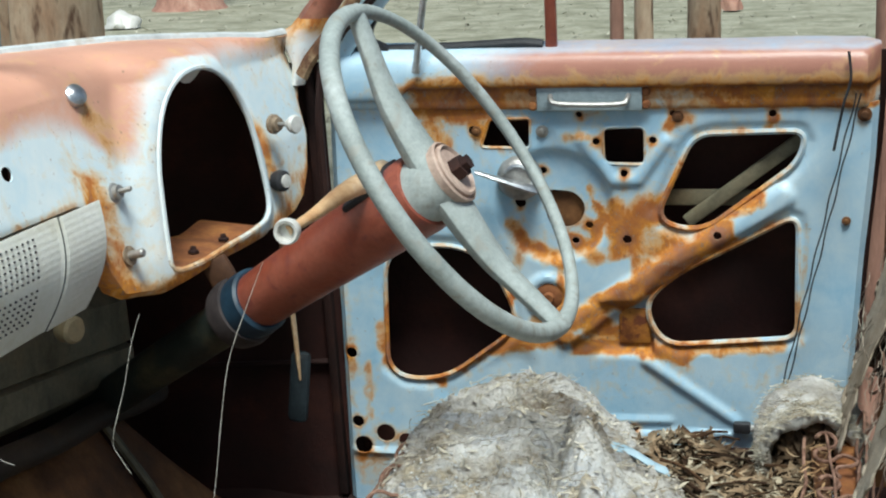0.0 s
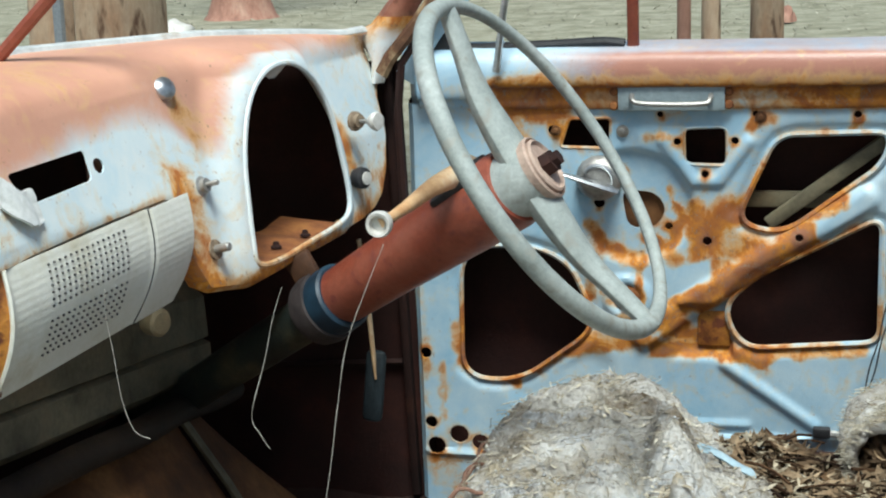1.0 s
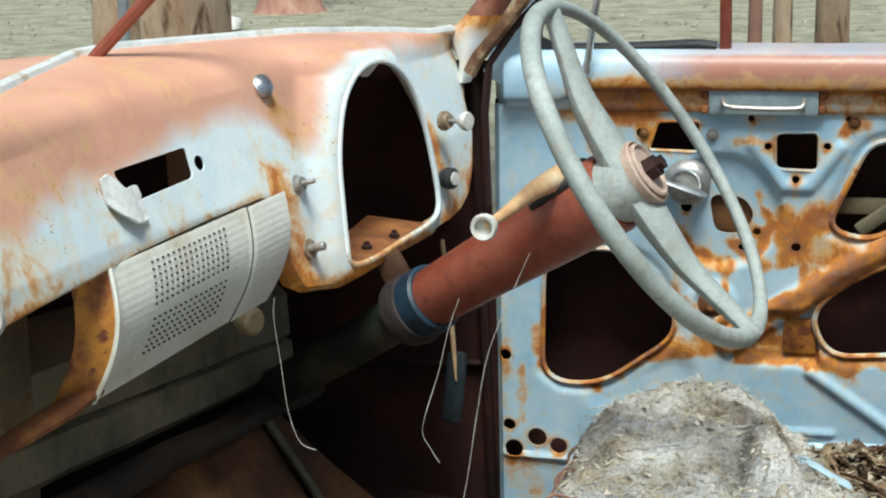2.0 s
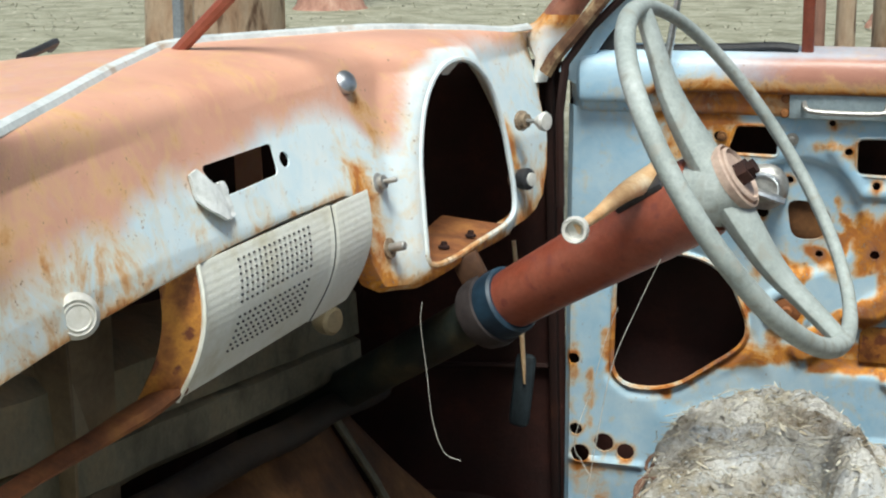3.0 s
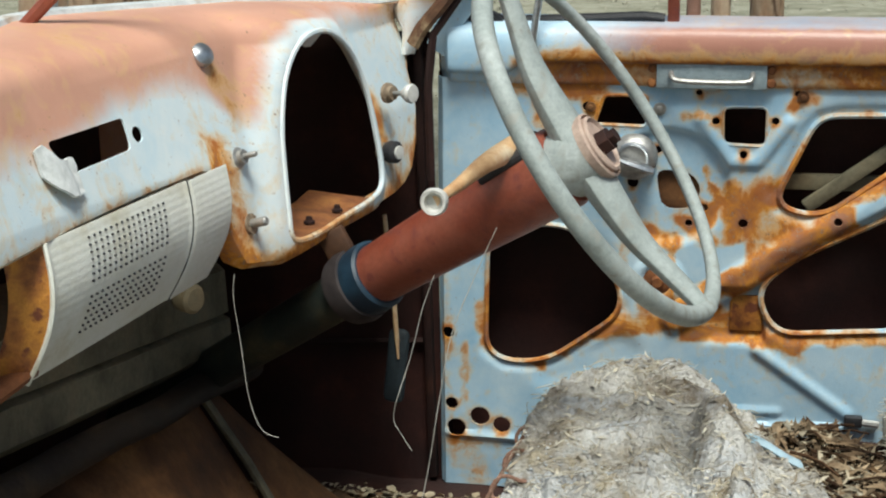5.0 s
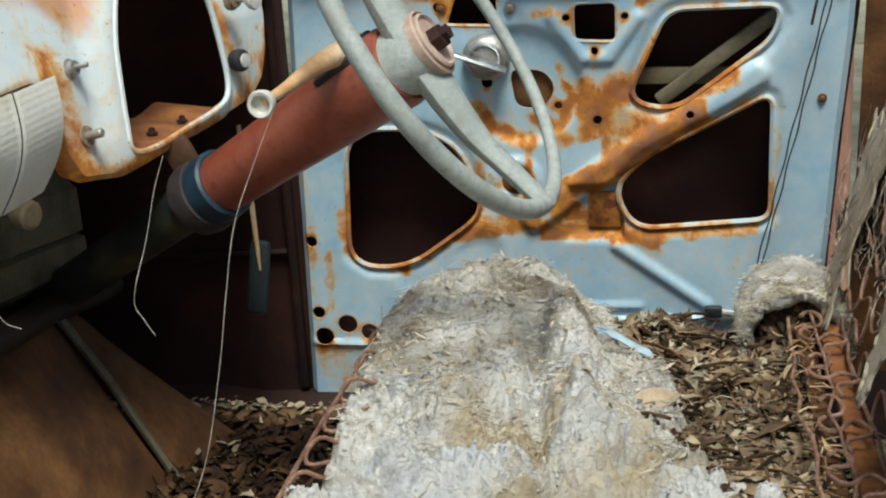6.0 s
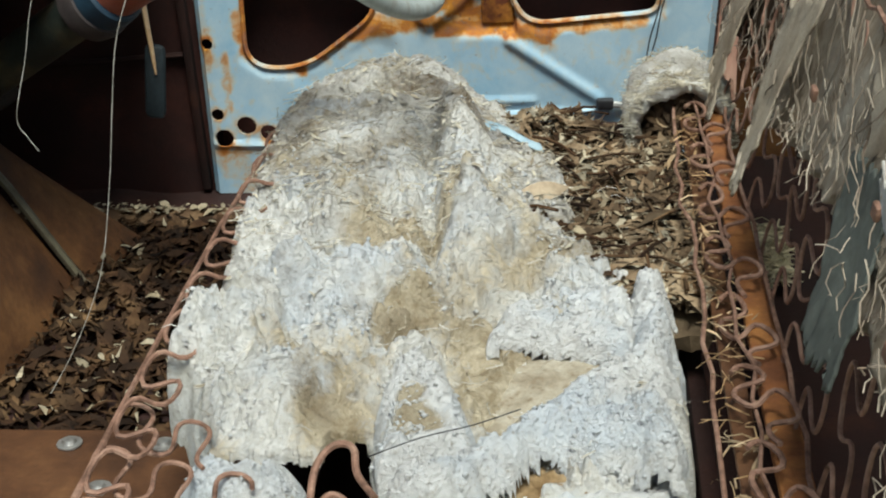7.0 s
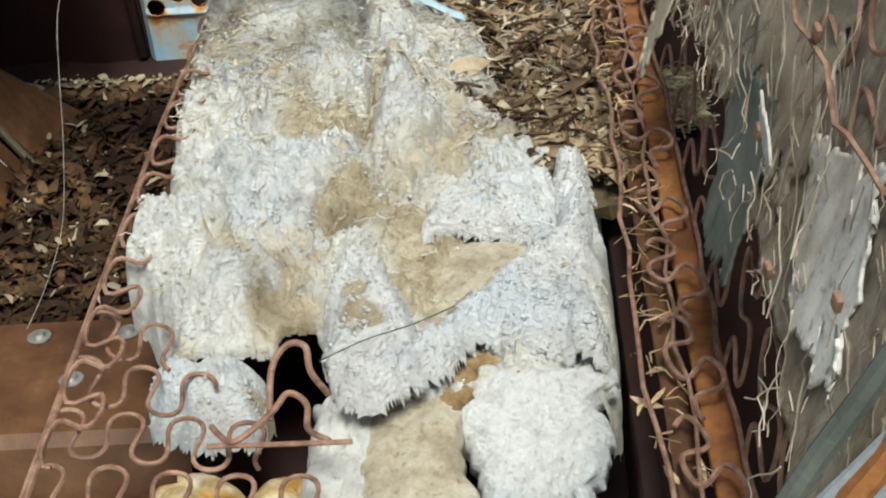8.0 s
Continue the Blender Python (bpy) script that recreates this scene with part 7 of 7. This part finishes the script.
# twisted cord hanging by the door's rear edge
cord = thing("hanging_cord", (0.80, -0.06, 0.80), "dark twisted cord strung along the door", "cord")
for k in (0, 1):
    bm = bmesh.new()
    a, b = DOOR @ V((0.868, -0.045, 0.46)), DOOR @ V((0.758, -0.05, -0.07))
    pts = [lerp(a, b, s / 40) + V((0.0012 * math.sin(s * 0.9 + 3.1 * k) + 0.007 * k, 0, 0)) for s in range(41)]
    tube(bm, pts, 0.0013, 5)
    part("strand", bm, M["black"], cord)
bm = bmesh.new()
tube(bm, spline([DOOR @ V((0.856, -0.03, 0.520)), DOOR @ V((0.860, -0.035, 0.48)), DOOR @ V((0.850, -0.04, 0.44)), DOOR @ V((0.838, -0.04, 0.37))], 6), 0.0022, 5)
part("tail", bm, M["black"], cord)

# cobweb threads
web = thing("cobweb", (0.05, -0.95, 0.72), "dusty cobweb threads hanging under the dashboard", "cobweb")
M["web"] = surface("dusty_silk", [(0.3, (0.30, 0.27, 0.23)), (0.7, (0.60, 0.57, 0.52))], 90, 0.9)


def strand(pts, r=0.0008):
    bm = bmesh.new()
    p = spline(pts, 6)
    tube(bm, p, [r * (1 + 0.8 * max(0, noise.noise(q * 70))) for q in p], 4)
    part("thread", bm, M["web"], web)
strand([(0.307, -1.700, 1.219), (0.306, -1.700, 1.207), (0.309, -1.700, 1.182), (0.312, -1.700, 1.156), (0.318, -1.700, 1.139), (0.327, -1.700, 1.135)], 0.00017)
strand([(0.408, -1.700, 1.223), (0.402, -1.700, 1.206), (0.396, -1.700, 1.182), (0.387, -1.700, 1.152), (0.391, -1.700, 1.141), (0.396, -1.700, 1.133)], 0.00017)
strand([(0.393, -1.450, 1.191), (0.379, -1.450, 1.159), (0.363, -1.450, 1.118), (0.354, -1.450, 1.071), (0.345, -1.450, 1.016), (0.329, -1.450, 0.945), (0.303, -1.450, 0.888), (0.278, -1.450, 0.847)], 0.00026)

# ---- trees beyond the truck ----
M["gum_bark"] = surface("peeling_gum_bark", [(0.28, (0.20, 0.11, 0.07)), (0.42, (0.46, 0.29, 0.18)), (0.55, (0.58, 0.44, 0.31)), (0.72, (0.66, 0.58, 0.47))], 5, 0.85, 0, 0.6, fine=45.0, depth=0.01, stretch=(1, 1, 0.35), mix2=(0.16, 0.09, 0.055))
M["red_bark"] = surface("red_gum_bark", [(0.3, (0.20, 0.10, 0.075)), (0.5, (0.34, 0.18, 0.13)), (0.72, (0.44, 0.28, 0.21))], 6, 0.85, 0, 0.6, fine=45.0, depth=0.01, stretch=(1, 1, 0.3))
M["gum_leaf"] = surface("gum_leaf", [(0.3, (0.045, 0.07, 0.03)), (0.7, (0.10, 0.12, 0.06))], 3, 0.6, 0, 0.1, vary=0.35)


def tree(x, y, r, height, bark, label, seed, flare=1.35):
    rng = random.Random(seed)
    t = thing("gum_tree", (x, y, 0), label, "tree", "trees beyond the truck")
    bm = bmesh.new()
    pts, rad = [], []
    for i in range(25):
        u = i / 24
        z = -0.05 + (height + 0.05) * u ** 1.3
        pts.append(V((x + 0.10 * noise.noise(V((seed, z * 0.5, 0))) * u * 3, y + 0.10 * noise.noise(V((seed, z * 0.5, 7))) * u * 3, z)))
        rad.append(r * lerp(1.0, 0.30, u) * (1 + (flare - 1) * math.exp(-z / 0.18)))
    p0 = V((x, y, 0)) - V((pts[8].x, pts[8].y, 0))
    pts = [p + V((p0.x, p0.y, 0)) * sstep(0, 1.2, p.z) for p in pts]
    tube(bm, pts, rad, 20, wobble=0.0)
    for v in bm.verts:
        d = V((v.co.x - x, v.co.y - y, 0)).normalized()
        v.co += d * r * 0.12 * noise.noise(V((d.x * 2, d.y * 2, v.co.z * 1.3 + seed)))
    part("trunk", bm, bark, t)
    bm = bmesh.new()
    tips = []
    for k in range(7):
        u = rng.uniform(0.55, 0.98)
        s = pts[int(u * 24)]
        a = rng.random() * 6.283
        e = s + V((math.cos(a), math.sin(a), 1.1)) * rng.uniform(0.8, 1.6)
        mid = lerp(s, e, 0.5) + V((0, 0, -0.12))
        tube(bm, spline([s, mid, e], 4), [lerp(r * 0.28, r * 0.08, i / 8) for i in range(9)], 7)
        tips.append(e)
    part("limbs", bm, bark, t)
    bm = bmesh.new()
    spots = [tip + V((rng.gauss(0, 0.5), rng.gauss(0, 0.5), rng.gauss(0.1, 0.35))) for tip in tips for _ in range(5)]
    leaves(bm, rng, 2200, lambda q: (rng.choice(spots) + V((q.gauss(0, 0.22), q.gauss(0, 0.22), q.gauss(0, 0.18))), (q.uniform(-1, 1), q.uniform(-1, 1), 0.3)), (0.09, 0.18), 0.2, 0.8)
    part("crown", bm, M["gum_leaf"], t)
    return t


tree(-1.625, 2.45, 0.180, 6.0, M["gum_bark"], "thick gum tree with peeling tan bark", 1)
tree(-2.02, 2.75, 0.125, 5.5, M["gum_bark"], "slimmer gum tree with stained tan bark", 2)
tree(0.405, 1.95, 0.036, 4.5, M["gum_bark"], "thin young gum trunk with tan bark", 3)
tree(0.335, 1.90, 0.026, 4.2, M["red_bark"], "thin reddish trunk beside the young gum", 4)
tree(0.515, 3.50, 0.076, 5.5, M["gum_bark"], "slim gum tree with mottled tan bark", 5)
tree(-7.33, 18.6, 0.42, 8.0, M["red_bark"], "distant red-barked gum tree", 6)
tree(1.04, 1.55, 0.045, 4.5, M["red_bark"], "thin reddish trunk close behind the door", 7)
bm = bmesh.new()
tube(bm, [(-1.80, 2.3, -0.05), (-1.78, 2.3, 0.6), (-1.772, 2.3, 1.6)], 0.020, 8)
ob = part("steel_post", bm, surface("grey_blue_post", [(0.3, (0.20, 0.23, 0.26)), (0.7, (0.36, 0.39, 0.42))], 10, 0.6), None)
tagged(ob, "weathered grey-blue steel post by the tree", "post")


def stone(name, at, size, mat, label, cat, seed):
    bm = bmesh.new()
    bmesh.ops.create_icosphere(bm, subdivisions=3, radius=1.0)
    for v in bm.verts:
        v.co *= 1 + 0.35 * noise.noise(v.co * 1.4 + V((seed, 0, 0)))
        v.co = V((v.co.x * size[0], v.co.y * size[1], max(-0.2, v.co.z) * size[2]))
        v.co += V(at)
    tagged(part(name, bm, mat, None), label, cat)


stone("pale_stone", (-7.0, 15.4, 0.05), (0.22, 0.2, 0.16), M["white"], "pale stone lying on the dry ground", "stone", 1)
stone("brown_stump", (0.36, 16.4, 0.05), (0.14, 0.14, 0.16), M["red_bark"], "small brown stump on the dry ground", "stump", 5)
rng = random.Random(3)
bm = bmesh.new()
leaves(bm, rng, 9000, lambda r: (V((r.uniform(-16, 10), 1.0 + 24 * r.random() ** 1.2, 0.025)), (0, 0, 1)), (0.03, 0.16), 0.10, 0.3)
ob = part("ground_litter", bm, surface("bleached_stick", [(0.3, (0.09, 0.08, 0.05)), (0.7, (0.42, 0.40, 0.32))], 3, 0.9, vary=0.6), None)
tagged(ob, "sticks and bleached bark strips scattered on the ground", "leaf litter", kind="stuff")
